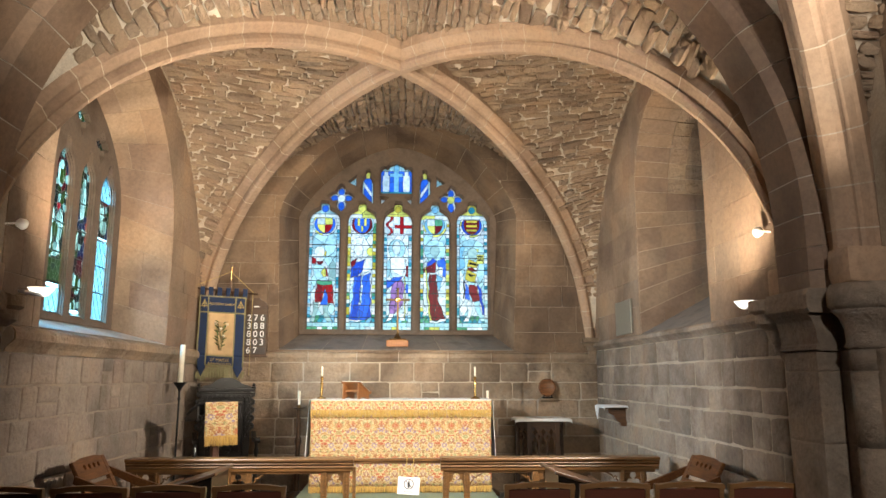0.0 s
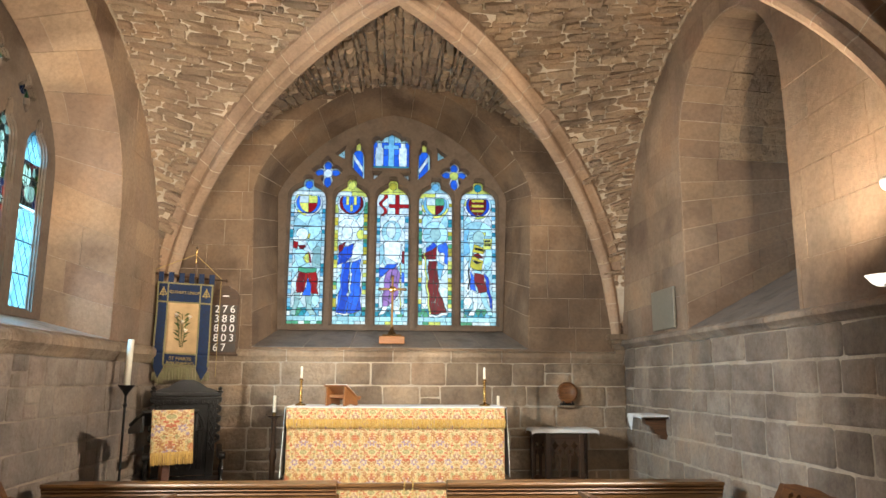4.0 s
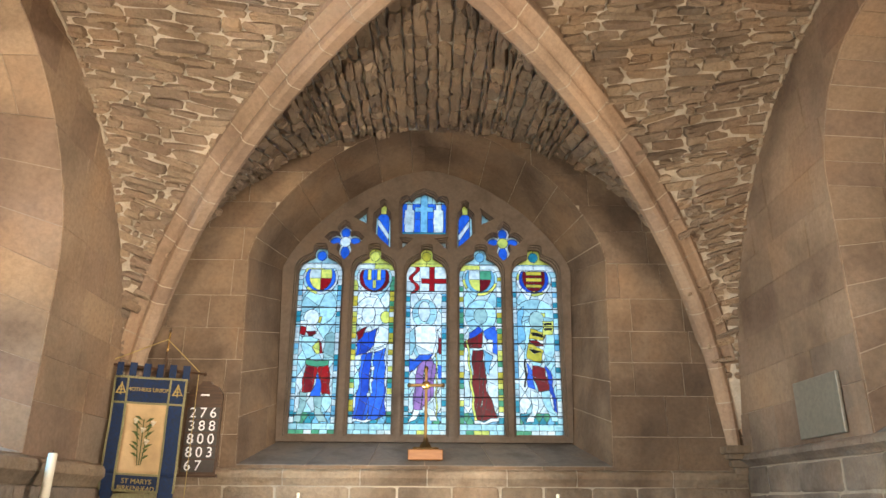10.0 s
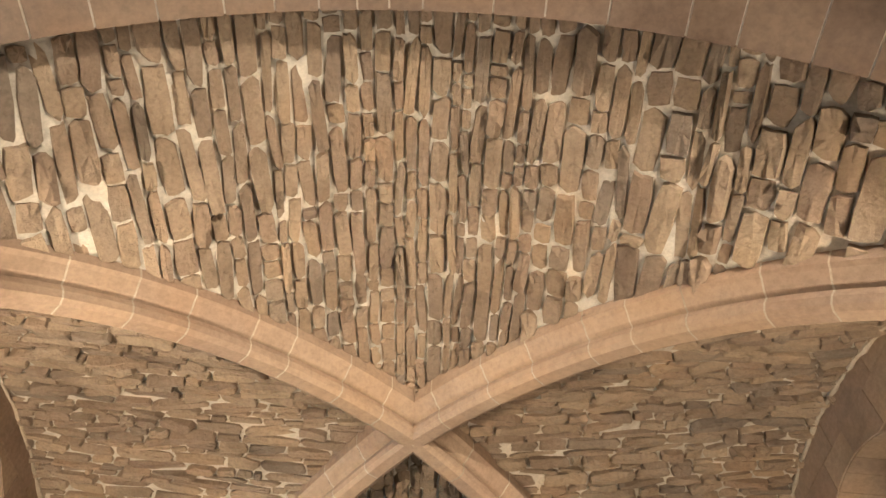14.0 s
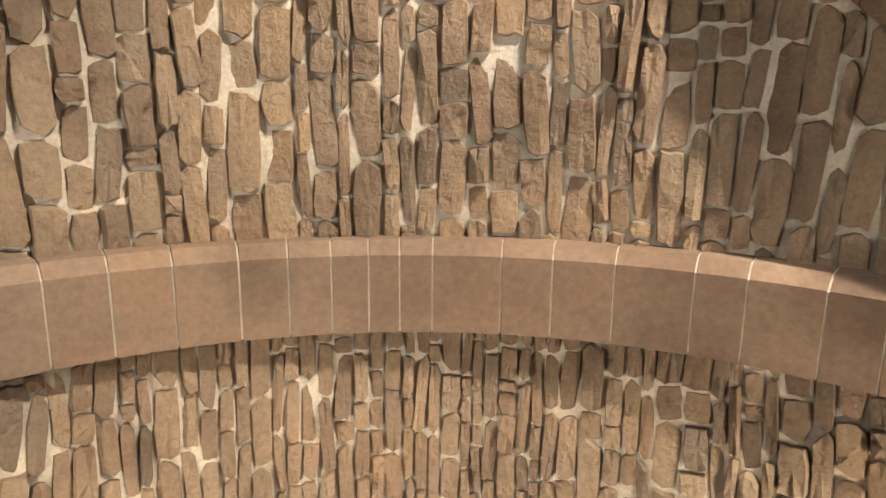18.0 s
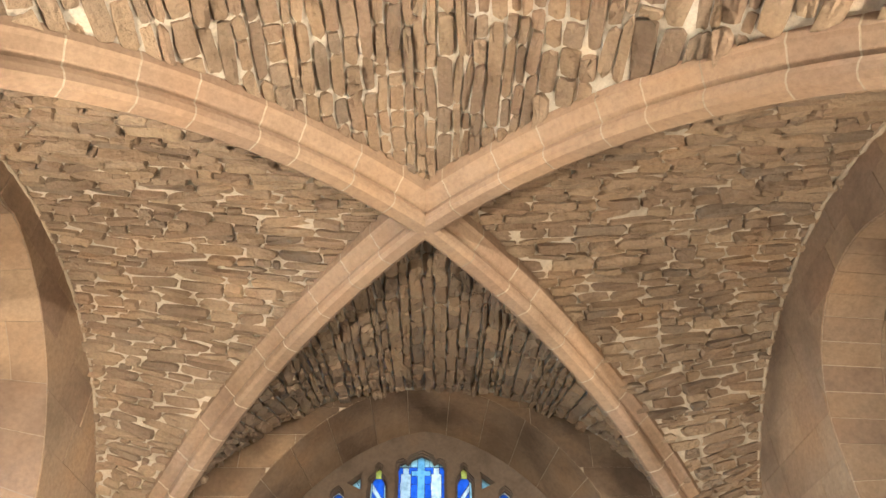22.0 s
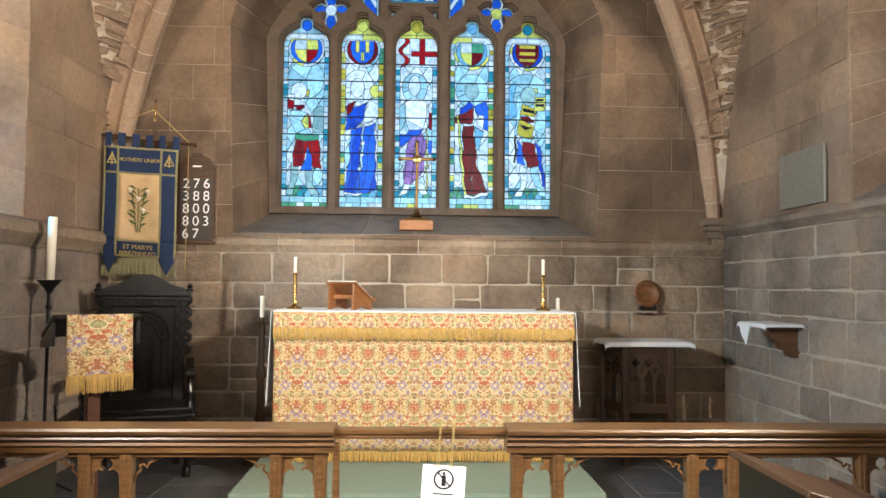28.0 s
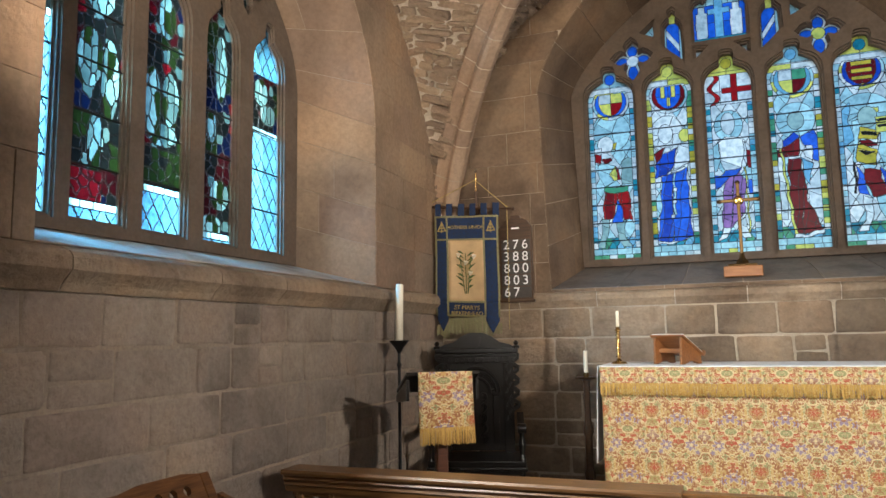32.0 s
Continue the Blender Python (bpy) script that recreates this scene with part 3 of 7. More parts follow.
def rough_blocks(parent, a0, a1, courses, to_world, material, length, gap, proud):
    """Worn, pillowed blocks with uneven joints over a plain stretch of wall."""
    for z0, z1 in zip(courses, courses[1:]):
        a = a0 - rng.uniform(0, length[0] * 0.6)
        while a < a1 - 0.02:
            b = a + rng.uniform(*length)
            if a1 - b < length[0] * 0.5:
                b = a1
            left, right = max(a, a0), b
            a = b
            split = [z0, z1]
            if right - left < 0.34 and rng.random() < 0.16:
                split = [z0, z0 + (z1 - z0) * rng.uniform(0.4, 0.6), z1]
            for low, high in zip(split, split[1:]):
                g = gap / 2
                corner = [(left + g, low + g), (right - g, low + g), (right - g, high - g), (left + g, high - g)]
                corner = [(p + rng.uniform(-1, 1) * gap * 0.45, q + rng.uniform(-1, 1) * gap * 0.45) for p, q in corner]
                ring = []
                mid = Vector((sum(p for p, q in corner) / 4, sum(q for p, q in corner) / 4))
                for k in range(4):
                    p, q = Vector(corner[k]), Vector(corner[(k + 1) % 4])
                    for f in (0.0, 0.07, 0.35, 0.65, 0.93):
                        v = p.lerp(q, f)
                        if f == 0.0:
                            v += (mid - v).normalized() * rng.uniform(0.003, 0.016)
                        else:
                            v += Vector((rng.uniform(-1, 1), rng.uniform(-1, 1))) * gap * 0.22
                        ring.append(v)
                n = len(ring)
                h = proud * rng.uniform(0.6, 1.5)
                verts = [to_world(v.x, v.y, -0.004) for v in ring]
                for inset, up in ((0.003, 0.65), (0.013, 0.95), (0.05, 1.15)):
                    for v in ring:
                        w = v + (mid - v).normalized() * min(inset, (mid - v).length * 0.6)
                        verts.append(to_world(w.x, w.y, h * up * rng.uniform(0.85, 1.15)))
                verts.append(to_world(mid.x, mid.y, h * rng.uniform(0.9, 1.5)))
                faces = []
                for t in range(3):
                    for k in range(n):
                        faces.append((t * n + k, t * n + (k + 1) % n, (t + 1) * n + (k + 1) % n, (t + 1) * n + k))
                faces += [(3 * n + k, 3 * n + (k + 1) % n, 4 * n) for k in range(n)]
                link_mesh("stone_block", verts, faces, material, parent, True)


def wall_blocks(parent, a0, a1, hole, to_world, low, string_top, material, upper, top, gap=0.012, joint=0.003):
    rough_blocks(parent, a0, a1, low, to_world, material, (0.22, 0.62), gap, 0.010)
    ashlar(parent, [(a0, string_top), (a1, string_top), (a1, top), (a0, top)], [hole], to_world, spread(string_top, top, 0.30), rng, upper, (0.32, 0.66), joint, 0.004 + joint)


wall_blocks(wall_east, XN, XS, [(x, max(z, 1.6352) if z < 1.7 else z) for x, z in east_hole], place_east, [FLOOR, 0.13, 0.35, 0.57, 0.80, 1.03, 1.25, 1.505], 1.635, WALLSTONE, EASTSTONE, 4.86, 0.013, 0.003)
wall_blocks(wall_south, -4.72, YE, south_hole, place_south, [FLOOR, 0.13, 0.37, 0.59, 0.80, 1.05, 1.235, 1.455, 1.665], 1.765, SOUTHSTONE, ASHLAR, 4.75, 0.016, 0.002)
wall_blocks(wall_north, -YE, 4.72, north_hole, place_north, [FLOOR, 0.13, 0.36, 0.58, 0.80, 1.02, 1.25, 1.475], 1.655, NORTHSTONE, ASHLAR, 4.75, 0.013)


def splay_blocks(parent, hole, inner, depth, to_world, rows, courses, material, rise=0.008, deep=False):
    """Dressed stones lining a splayed opening, from the face to the glass."""
    n = len(hole)
    pts = []
    for k in range(n):
        pts.append((Vector((*hole[k], 0.0)), Vector((*inner[k], -depth))))
    ring = pts[1:] + pts[:1]          # from the sill's one end up and over to the other
    middle = Vector((sum(p[0].x for p in ring) / n, sum(p[0].y for p in ring) / n, -depth / 2))

    def at(t, v):
        k = min(int(t), len(ring) - 2)
        f = t - k
        return ring[k][0].lerp(ring[k + 1][0], f).lerp(ring[k][1].lerp(ring[k + 1][1], f), v)

    last = len(ring) - 1
    marks = spread(0.0, 1.0, 1.0 / courses) + [1 + x for x in spread(0.0, last - 2, (last - 2) / rows)][1:] + [last - 1 + x for x in spread(0.0, 1.0, 1.0 / courses)][1:]
    for t0, t1 in zip(marks, marks[1:]):
        vs = [0.0, rng.uniform(0.3, 0.7), 1.0] if rng.random() < 0.45 else [0.0, 1.0]
        arched = 1 <= t0 < last - 1
        if deep:
            vs = [0.0, 0.30, 0.45, 0.62, 0.80, 1.0] if arched else [0.0] + [(k + rng.uniform(-0.25, 0.25)) / 4 for k in (1, 2, 3)] + [1.0]
        for v0, v1 in zip(vs, vs[1:]):
            bm = bmesh.new()
            nu = 3 if 1 <= t0 < last - 1 else 1
            g = 0.0025 / max(0.02, (at(t1, 0.5) - at(t0, 0.5)).length) * (t1 - t0)
            low, high = [], []
            for i in range(nu + 1):
                t = t0 + g + (t1 - t0 - 2 * g) * i / nu
                e = at(min(t + 0.01, last), 0.5) - at(max(t - 0.01, 0), 0.5)
                for v in (v0 + 0.0015 / depth, v1 - 0.0015 / depth):
                    p = at(t, v)
                    nrm = e.cross(at(t, 1) - at(t, 0)).normalized()
                    if nrm.dot(middle - p) < 0:
                        nrm = -nrm
                    low.append(bm.verts.new(to_world(*(p - nrm * 0.002))))
                    high.append(bm.verts.new(to_world(*(p + nrm * rise * (rng.uniform(0.5, 3.5) if deep and arched and v0 > 0.2 else 1)))))
            for i in range(nu):
                a, b, c, d = 2 * i, 2 * i + 1, 2 * i + 3, 2 * i + 2
                bm.faces.new((high[a], high[b], high[c], high[d]))
                bm.faces.new((low[a], low[b], high[b], high[a])) if i == 0 else None
                bm.faces.new((low[c], low[d], high[d], high[c])) if i == nu - 1 else None
                bm.faces.new((low[b], low[c], high[c], high[b]))
                bm.faces.new((low[d], low[a], high[a], high[d]))
            part("reveal_stone", bm, RUBBLE if deep and arched and v0 > 0.2 else material, parent)


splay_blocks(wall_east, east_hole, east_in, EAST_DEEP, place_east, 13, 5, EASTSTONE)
splay_blocks(wall_north, north_hole, north_in, 0.50, place_north, 12, 4, ASHLAR)
splay_blocks(wall_south, south_hole, south_in, 1.25, place_south, 17, 7, ASHLAR, 0.008, True)


def sill_slabs(parent, hole, inner, depth, to_world, n, material):
    """Sloping sill stones between the string course and the glass."""
    a0, a1, z0 = hole[0][0], hole[1][0], hole[0][1]
    b0, b1, z1 = inner[0][0], inner[1][0], inner[0][1]
    cuts = spread(0.0, 1.0, 1.0 / n)
    for t0, t1 in zip(cuts, cuts[1:]):
        t0, t1 = t0 + 0.0015, t1 - 0.0015
        bm = bmesh.new()
        q = [(a0 + (a1 - a0) * t0, z0, 0.0), (a0 + (a1 - a0) * t1, z0, 0.0), (b0 + (b1 - b0) * t1, z1, -depth), (b0 + (b1 - b0) * t0, z1, -depth)]
        lo = [bm.verts.new(to_world(a, b - 0.02, h)) for a, b, h in q]
        hi = [bm.verts.new(to_world(a, b + 0.006, h)) for a, b, h in q]
        bm.faces.new(hi)
        for k in range(4):
            bm.faces.new((lo[k], lo[(k + 1) % 4], hi[(k + 1) % 4], hi[k]))
        part("sill_stone", bm, material, parent)


SLATE = stone_mat("grey_sill_stone", [(0.22, 0.195, 0.175), (0.27, 0.24, 0.215), (0.19, 0.17, 0.155)], patch=5, depth=0.008, rough=0.7)
sill_slabs(wall_east, east_hole, east_in, EAST_DEEP, place_east, 6, SLATE)
# north sill paler than the others: the daylight on it is in its colour
sill_slabs(wall_north, north_hole, north_in, 0.50, place_north, 4, stone_mat("daylit_sill_stone", [(0.50, 0.46, 0.42), (0.56, 0.52, 0.47)], patch=5, depth=0.006, rough=0.6))
sill_slabs(wall_south, south_hole, south_in, 1.25, place_south, 2, SLATE)

# ---- rubble of the webs ----
def rubble_shape(seed):
    """One rough stone of unit size: a lumpy, worn block lying on z = 0."""
    r = random.Random(seed)
    n = 12
    ring = []
    for k in range(n):
        a = 2 * math.pi * (k + r.uniform(-0.3, 0.3) + 0.5) / n
        c, s = math.cos(a), math.sin(a)
        q = (abs(c) ** 11 + abs(s) ** 11) ** (-1 / 11) * r.uniform(0.93, 1.07)
        ring.append((0.5 * c * q, 0.5 * s * q))
    verts = [(x, y, -0.5) for x, y in ring]
    verts += [(x * 0.99, y * 0.98, r.uniform(0.4, 0.7)) for x, y in ring]
    verts += [(x * 0.97, y * 0.92, 1.0 + r.uniform(-0.35, 0.25)) for x, y in ring]
    verts += [(r.uniform(-0.1, 0.1), r.uniform(-0.1, 0.1), 1.05 + r.uniform(-0.2, 0.25))]
    faces = []
    for k in range(n):
        j = (k + 1) % n
        faces += [(k, j, n + j, n + k), (n + k, n + j, 2 * n + j, 2 * n + k), (2 * n + k, 2 * n + j, 3 * n)]
    return verts, faces


SHAPES = [rubble_shape(s) for s in range(22)]
SHAPE_MESH = []
for verts, faces in SHAPES:
    me = bpy.data.meshes.new("rubble_stone")
    me.from_pydata(verts, [], faces)
    me.materials.append(RUBBLE)
    SHAPE_MESH.append(me)


def web_stones(name, mid, kind, inside, wide, long, seed, parts, label, gap=0.008, rise=(0.012, 0.042), lean=0.2):
    """Stones in courses along the ridge of a web; kind 'ew': ridge along y, 'ns': ridge along x."""
    r = random.Random(seed)
    found = []
    span = 1.42
    t = -span
    while t < span:
        dt = r.uniform(*wide) / RV
        tc = t + dt / 2
        t += dt
        lo, hi = ((XN - 0.2, XS + 0.2) if kind == "ns" else ((YA - 0.05, YE) if mid == MID else (-9.4, YB + 0.05)))
        s = lo - r.uniform(0, long[0])
        while s < hi:
            ds = r.uniform(*long)
            if r.random() < 0.12:
                ds *= 0.5
            sc = s + ds / 2
            s += ds
            if kind == "ew":
                x, y = XC + RV * math.sin(tc), sc
            else:
                x, y = sc, mid + RV * math.sin(tc)
            if not (XN - 0.15 < x < XS + 0.15) or y > -0.02 or not inside(x, y):
                continue
            z = web(x, y, mid)
            if mid == MID:
                out = True
                for shrink in (1.0, 0.8, 0.6):
                    da, db = ds * 0.42 * shrink, dt * RV * 0.42 * shrink * abs(math.cos(tc))
                    ends = [fractions(x + p * (db if kind == "ew" else da), y + q * (da if kind == "ew" else db)) for p in (-1, 1) for q in (-1, 1)]
                    if all((f < g + 0.022 if kind == "ew" else g < f + 0.028) for f, g, _ in ends):
                        out = False
                        break
                cut_ds, cut_dt = ds * shrink, dt * shrink
            else:
                z = web_ew(x, y) if kind == "ew" else web_ns(y, mid)
                out = z < (web_ns(y, mid) if kind == "ew" else web_ew(x, y)) + 0.01 or (kind == "ew" and z < 2.9)
                cut_ds, cut_dt = ds, dt
            if out or z < 1.90 or (kind == "ew" and abs(x - XC) > 2.07):
                continue
            d_x = Vector((0.04, 0, web(x + 0.02, y, mid) - web(x - 0.02, y, mid))).normalized()
            d_y = Vector((0, 0.04, web(x, y + 0.02, mid) - web(x, y - 0.02, mid))).normalized()
            d_long, d_wide = (d_y, d_x) if kind == "ew" else (d_x, d_y)
            d_wide_plan = d_wide.copy()
            nrm = d_long.cross(d_wide)
            if nrm.z > 0:
                d_wide, nrm = -d_wide, -nrm
            nrm = (nrm + d_wide * r.gauss(0, lean) + d_long * r.gauss(0, lean * 0.4)).normalized()
            d_long = (d_long - nrm * d_long.dot(nrm)).normalized()
            d_wide = nrm.cross(d_long)
            tilt = r.uniform(-0.10, 0.10)
            a = d_long * math.cos(tilt) + d_wide * math.sin(tilt)
            b = nrm.cross(a)
            big = r.uniform(0.92, 1.03)
            lift = r.uniform(*rise) + (0.02 if r.random() < 0.10 else 0)
            m = Matrix((a, b, nrm)).transposed().to_4x4()
            m.translation = Vector((x, y, z)) + nrm * r.uniform(-0.006, 0.004)
            # lengths along the slope of the web, not across the plan
            steep = min(1.5, abs(math.cos(tc)) / max(0.2, math.hypot(d_wide_plan.x, d_wide_plan.y)))
            m = m @ Matrix.Diagonal((max(0.03, cut_ds - gap), max(0.03, cut_dt * RV * steep - gap * 0.8) * big, lift, 1))
            found.append((abs(x - XC) + abs(y - mid), r.randrange(len(SHAPES)), m))
    found.sort(key=lambda f: f[0])
    holder = empty(name, (0, 0, 0), label, "vault web", "", "structure")
    for _, k, m in found[:parts]:
        ob = new("rubble_stone", SHAPE_MESH[k])
        ob.parent = holder
        ob.matrix_basis = m
    verts, faces = [], []
    for _, k, m in found[parts:]:
        base = len(verts)
        verts += [m @ Vector(v) for v in SHAPES[k][0]]
        faces += [tuple(i + base for i in f) for f in SHAPES[k][1]]
    if verts:
        bulk = link_mesh("rubble_bulk", verts, faces, RUBBLE_BULK, holder)
        tagged(bulk, "further rough stones of the same web", kind="stuff")
    return len(found)


EWW, EWL = (0.045, 0.11), (0.10, 0.37)
NSW, NSL = (0.034, 0.092), (0.10, 0.40)
web_stones("vault_web_west", MID, "ew", lambda x, y: y < MID, EWW, EWL, 11, 480, "rough upright rubble stones with thick pale mortar", 0.0115, (0.010, 0.032), 0.12)
web_stones("vault_web_east", MID, "ew", lambda x, y: y >= MID, EWW, EWL, 12, 300, "dark rough rubble stones above the east window", 0.014, (0.02, 0.055), 0.16)
web_stones("vault_web_north", MID, "ns", lambda x, y: x < XC, NSW, NSL, 13, 300, "thin horizontal rubble courses with pale mortar", 0.014, (0.016, 0.046), 0.22)
web_stones("vault_web_south", MID, "ns", lambda x, y: x >= XC, NSW, NSL, 14, 300, "thin horizontal rubble courses, warm brown", 0.014, (0.016, 0.046), 0.22)
web_stones("vault_web_nave", MIDW, "ew", lambda x, y: y > MIDW, (0.06, 0.14), (0.12, 0.42), 15, 400, "large rough rubble stones with grey mortar", 0.012, (0.012, 0.038), 0.13)
web_stones("vault_web_nave_south", MIDW, "ns", lambda x, y: x >= XC, NSW, NSL, 16, 0, "thin rubble courses with pale mortar")
web_stones("vault_web_nave_north", MIDW, "ns", lambda x, y: x < XC, NSW, NSL, 17, 0, "thin rubble courses with pale mortar")


# pale mortar fillets where the side webs meet the walls
for x, side, wide, label in ((XS - 0.022, -1, 0.019, "uneven pale mortar fillet between the vault and the south wall"), (XN + 0.02, 1, 0.014, "thin mortar fillet between the vault and the north wall")):
    r = random.Random(31)
    frames = []
    for k in range(91):
        a = -0.98 + 1.94 * k / 90
        y, z = MID + RV * math.sin(a), ZN + RV * math.cos(a) - 0.030
        out = Vector((0, math.sin(a), math.cos(a)))
        w = wide * r.uniform(0.55, 1.3)
        frames.append((Vector((x, y, z)) + out * r.uniform(-0.008, 0.008), out * w, Vector((side * w, 0, 0))))
    ob = part("trim_fillet", sweep([(1, 0), (0.5, 0.8), (-0.5, 0.8), (-1, 0), (-0.5, -0.8), (0.5, -0.8)], frames), MORTAR_WALL)
    tagged(ob, label, "trim", kind="structure")

# ---- responds: half piers, capitals, corbels ----
def respond(x, sign, label):
    """A half pier against a side wall, under the transverse arch. sign: +1 on the south."""
    ob = empty("respond", (0, 0, 0), label, "pier", "half piers of the arch", "structure")
    face = abs(x)

    def bx(name, d0, d1, y0, y1, z0, z1, bev, mat):
        a, b = sorted((sign * (face + d0), sign * (face + d1)))
        part(name, box(a, b, y0, y1, z0, z1, bev, 2), mat, ob)

    def band(name, prof, y0, y1, mat):
        part(name, prism([(sign * (face + d), z) for d, z in prof], "y", y0, y1), mat, ob)

    def column(name, r, z0, z1, mat):
        at = (sign * (face + 0.15), YB - 0.17, 0)
        part(name, lathe([(r, z0), (r, z1)], 20, None, at), mat, ob, "", True)

    bx("pier_core", 0.008, 0.49, YB + 0.06, YA - 0.008, FLOOR, 1.46, 0.02, MORTAR_NORTH)
    bx("backing_core", 0.136, 0.49, YB - 0.33, YB + 0.055, FLOOR, 1.46, 0.01, MORTAR_NORTH)
    column("shaft_core", 0.088, FLOOR, 1.46, MORTAR_NORTH)
    z = FLOOR
    while z < 1.46:
        h = min(rng.uniform(0.30, 0.42), 1.46 - z)
        bx("pier_stone", 0.0, 0.5, YB + 0.05, YA, z + 0.002, z + h - 0.002, 0.012, SOUTHSTONE)
        bx("backing_stone", 0.13, 0.5, YB - 0.34, YB + 0.048, z + 0.002, z + h - 0.002, 0.012, SOUTHSTONE)
        column("shaft_drum", 0.092, z + 0.002, z + h - 0.002, SOUTHSTONE)
        z += h
    bell = [(0.02, 1.46), (-0.012, 1.468), (-0.012, 1.49), (0.0, 1.50), (-0.004, 1.57), (-0.022, 1.63), (-0.05, 1.665), (0.3, 1.665), (0.3, 1.46)]
    abacus = [(-0.05, 1.667), (-0.066, 1.69), (-0.066, 1.765), (-0.05, 1.80), (0.3, 1.80), (0.3, 1.667)]
    band("capital_bell", bell, YB + 0.03, YA + 0.02, SOUTHSTONE)
    band("capital_abacus", abacus, YB - 0.01, YA + 0.06, SOUTHSTONE)
    at = (sign * (face + 0.15), YB - 0.17, 0)
    part("shaft_capital", lathe([(0.092, 1.46), (0.112, 1.475), (0.098, 1.50), (0.102, 1.57), (0.125, 1.63), (0.16, 1.665)], 20, None, at), SOUTHSTONE, ob, "", True)
    part("shaft_abacus", lathe([(0.15, 1.667), (0.172, 1.69), (0.172, 1.765), (0.155, 1.80), (0.0, 1.80)], 20, None, at), SOUTHSTONE, ob, "", True)
    # corbel of the diagonal rib, tapering down on the east side
    bm = bmesh.new()
    rings = []
    for r, zz in ((0.02, 1.36), (0.05, 1.44), (0.10, 1.53), (0.12, 1.60), (0.17, 1.64), (0.17, 1.70), (0.20, 1.72), (0.20, 1.785)):
        rings.append([bm.verts.new((sign * (face + 0.13) - sign * r * 1.15 * math.cos(a), YA + 0.16 + r * math.sin(a), zz)) for a in np.linspace(-1.7, 1.7, 9)])
    for p, q in zip(rings, rings[1:]):
        for i in range(8):
            bm.faces.new((p[i], p[i + 1], q[i + 1], q[i]))
    bm.faces.new(rings[-1])
    part("corbel", bm, SOUTHSTONE, ob)
    # stilted block between the capital and the rib
    bx("springer", 0.02, 0.5, YA - 0.03, YA + 0.17, 1.80, 1.98, 0.03, RIBSTONE)
    bx("springer", 0.03, 0.5, YB - 0.26, YB - 0.06, 1.80, 2.00, 0.05, RIBSTONE)
    return ob


respond(XC + ARCH_R, 1, "grey sandstone half pier with a moulded capital and rib corbel")
respond(XC - ARCH_R, -1, "sandstone half pier with a moulded capital and rib corbel")

# corner corbels at the east end
for sx, x in ((1, XS), (-1, XN)):
    ob = empty("corner_corbel", (0, 0, 0), "small moulded sandstone corbel carrying a vault rib", "corbel", "east corner corbels", "structure")
    for out, z0, z1, bev in ((0.02, 1.60, 1.66, 0.015), (0.05, 1.66, 1.72, 0.02), (0.085, 1.72, 1.765, 0.015), (0.11, 1.765, 1.83, 0.02)):
        a, b = sorted((x - sx * (out + 0.10), x + sx * 0.02))
        part("corbel_moulding", box(a, b, YE - out - 0.02, YE + 0.02, z0, z1, bev, 2), WALLSTONE, ob)
for k, (wall, fn, lo, hi) in enumerate(((wall_south, place_south, -8.4, -5.98), (wall_north, place_north, 5.98, 8.4))):
    ashlar(wall, [(lo, FLOOR), (hi, FLOOR), (hi, 4.6), (lo, 4.6)], [], fn, spread(FLOOR, 4.6, 0.3), rng, WALLSTONE, (0.3, 0.6), 0.008, 0.01)

# ---- glass ----
def glass_mat(name, col, clear=0.25):
    m = bpy.data.materials.new(name)
    m.use_nodes = True
    t = m.node_tree
    t.nodes.remove(t.nodes["Principled BSDF"])
    out = t.nodes["Material Output"]
    pos = world_pos(t)
    n = t.nodes.new("ShaderNodeTexNoise")
    n.inputs["Scale"].default_value, n.inputs["Detail"].default_value = 26, 6
    t.links.new(pos, n.inputs["Vector"])
    rnd = t.nodes.new("ShaderNodeObjectInfo").outputs["Random"]
    c = mix(t, 1.0, col, ramp(t, n.outputs[0], [(0.32, (0.66, 0.70, 0.72)), (0.55, (1, 1, 1)), (0.75, (1.15, 1.1, 1.05))]), "MULTIPLY")
    c = mix(t, 1.0, c, ramp(t, rnd, [(0, (0.72, 0.78, 0.8)), (0.5, (1, 1, 1)), (1, (1.2, 1.15, 1.1))]), "MULTIPLY")
    tl, tr, gl = t.nodes.new("ShaderNodeBsdfTranslucent"), t.nodes.new("ShaderNodeBsdfTransparent"), t.nodes.new("ShaderNodeBsdfGlossy")
    gl.inputs["Roughness"].default_value = 0.3
    t.links.new(c, tl.inputs[0]), t.links.new(c, tr.inputs[0])
    a, b = t.nodes.new("ShaderNodeMixShader"), t.nodes.new("ShaderNodeMixShader")
    a.inputs[0].default_value, b.inputs[0].default_value = clear, 0.012
    t.links.new(tl.outputs[0], a.inputs[1]), t.links.new(tr.outputs[0], a.inputs[2])
    t.links.new(a.outputs[0], b.inputs[1]), t.links.new(gl.outputs[0], b.inputs[2])
    t.links.new(b.outputs[0], out.inputs[0])
    return m


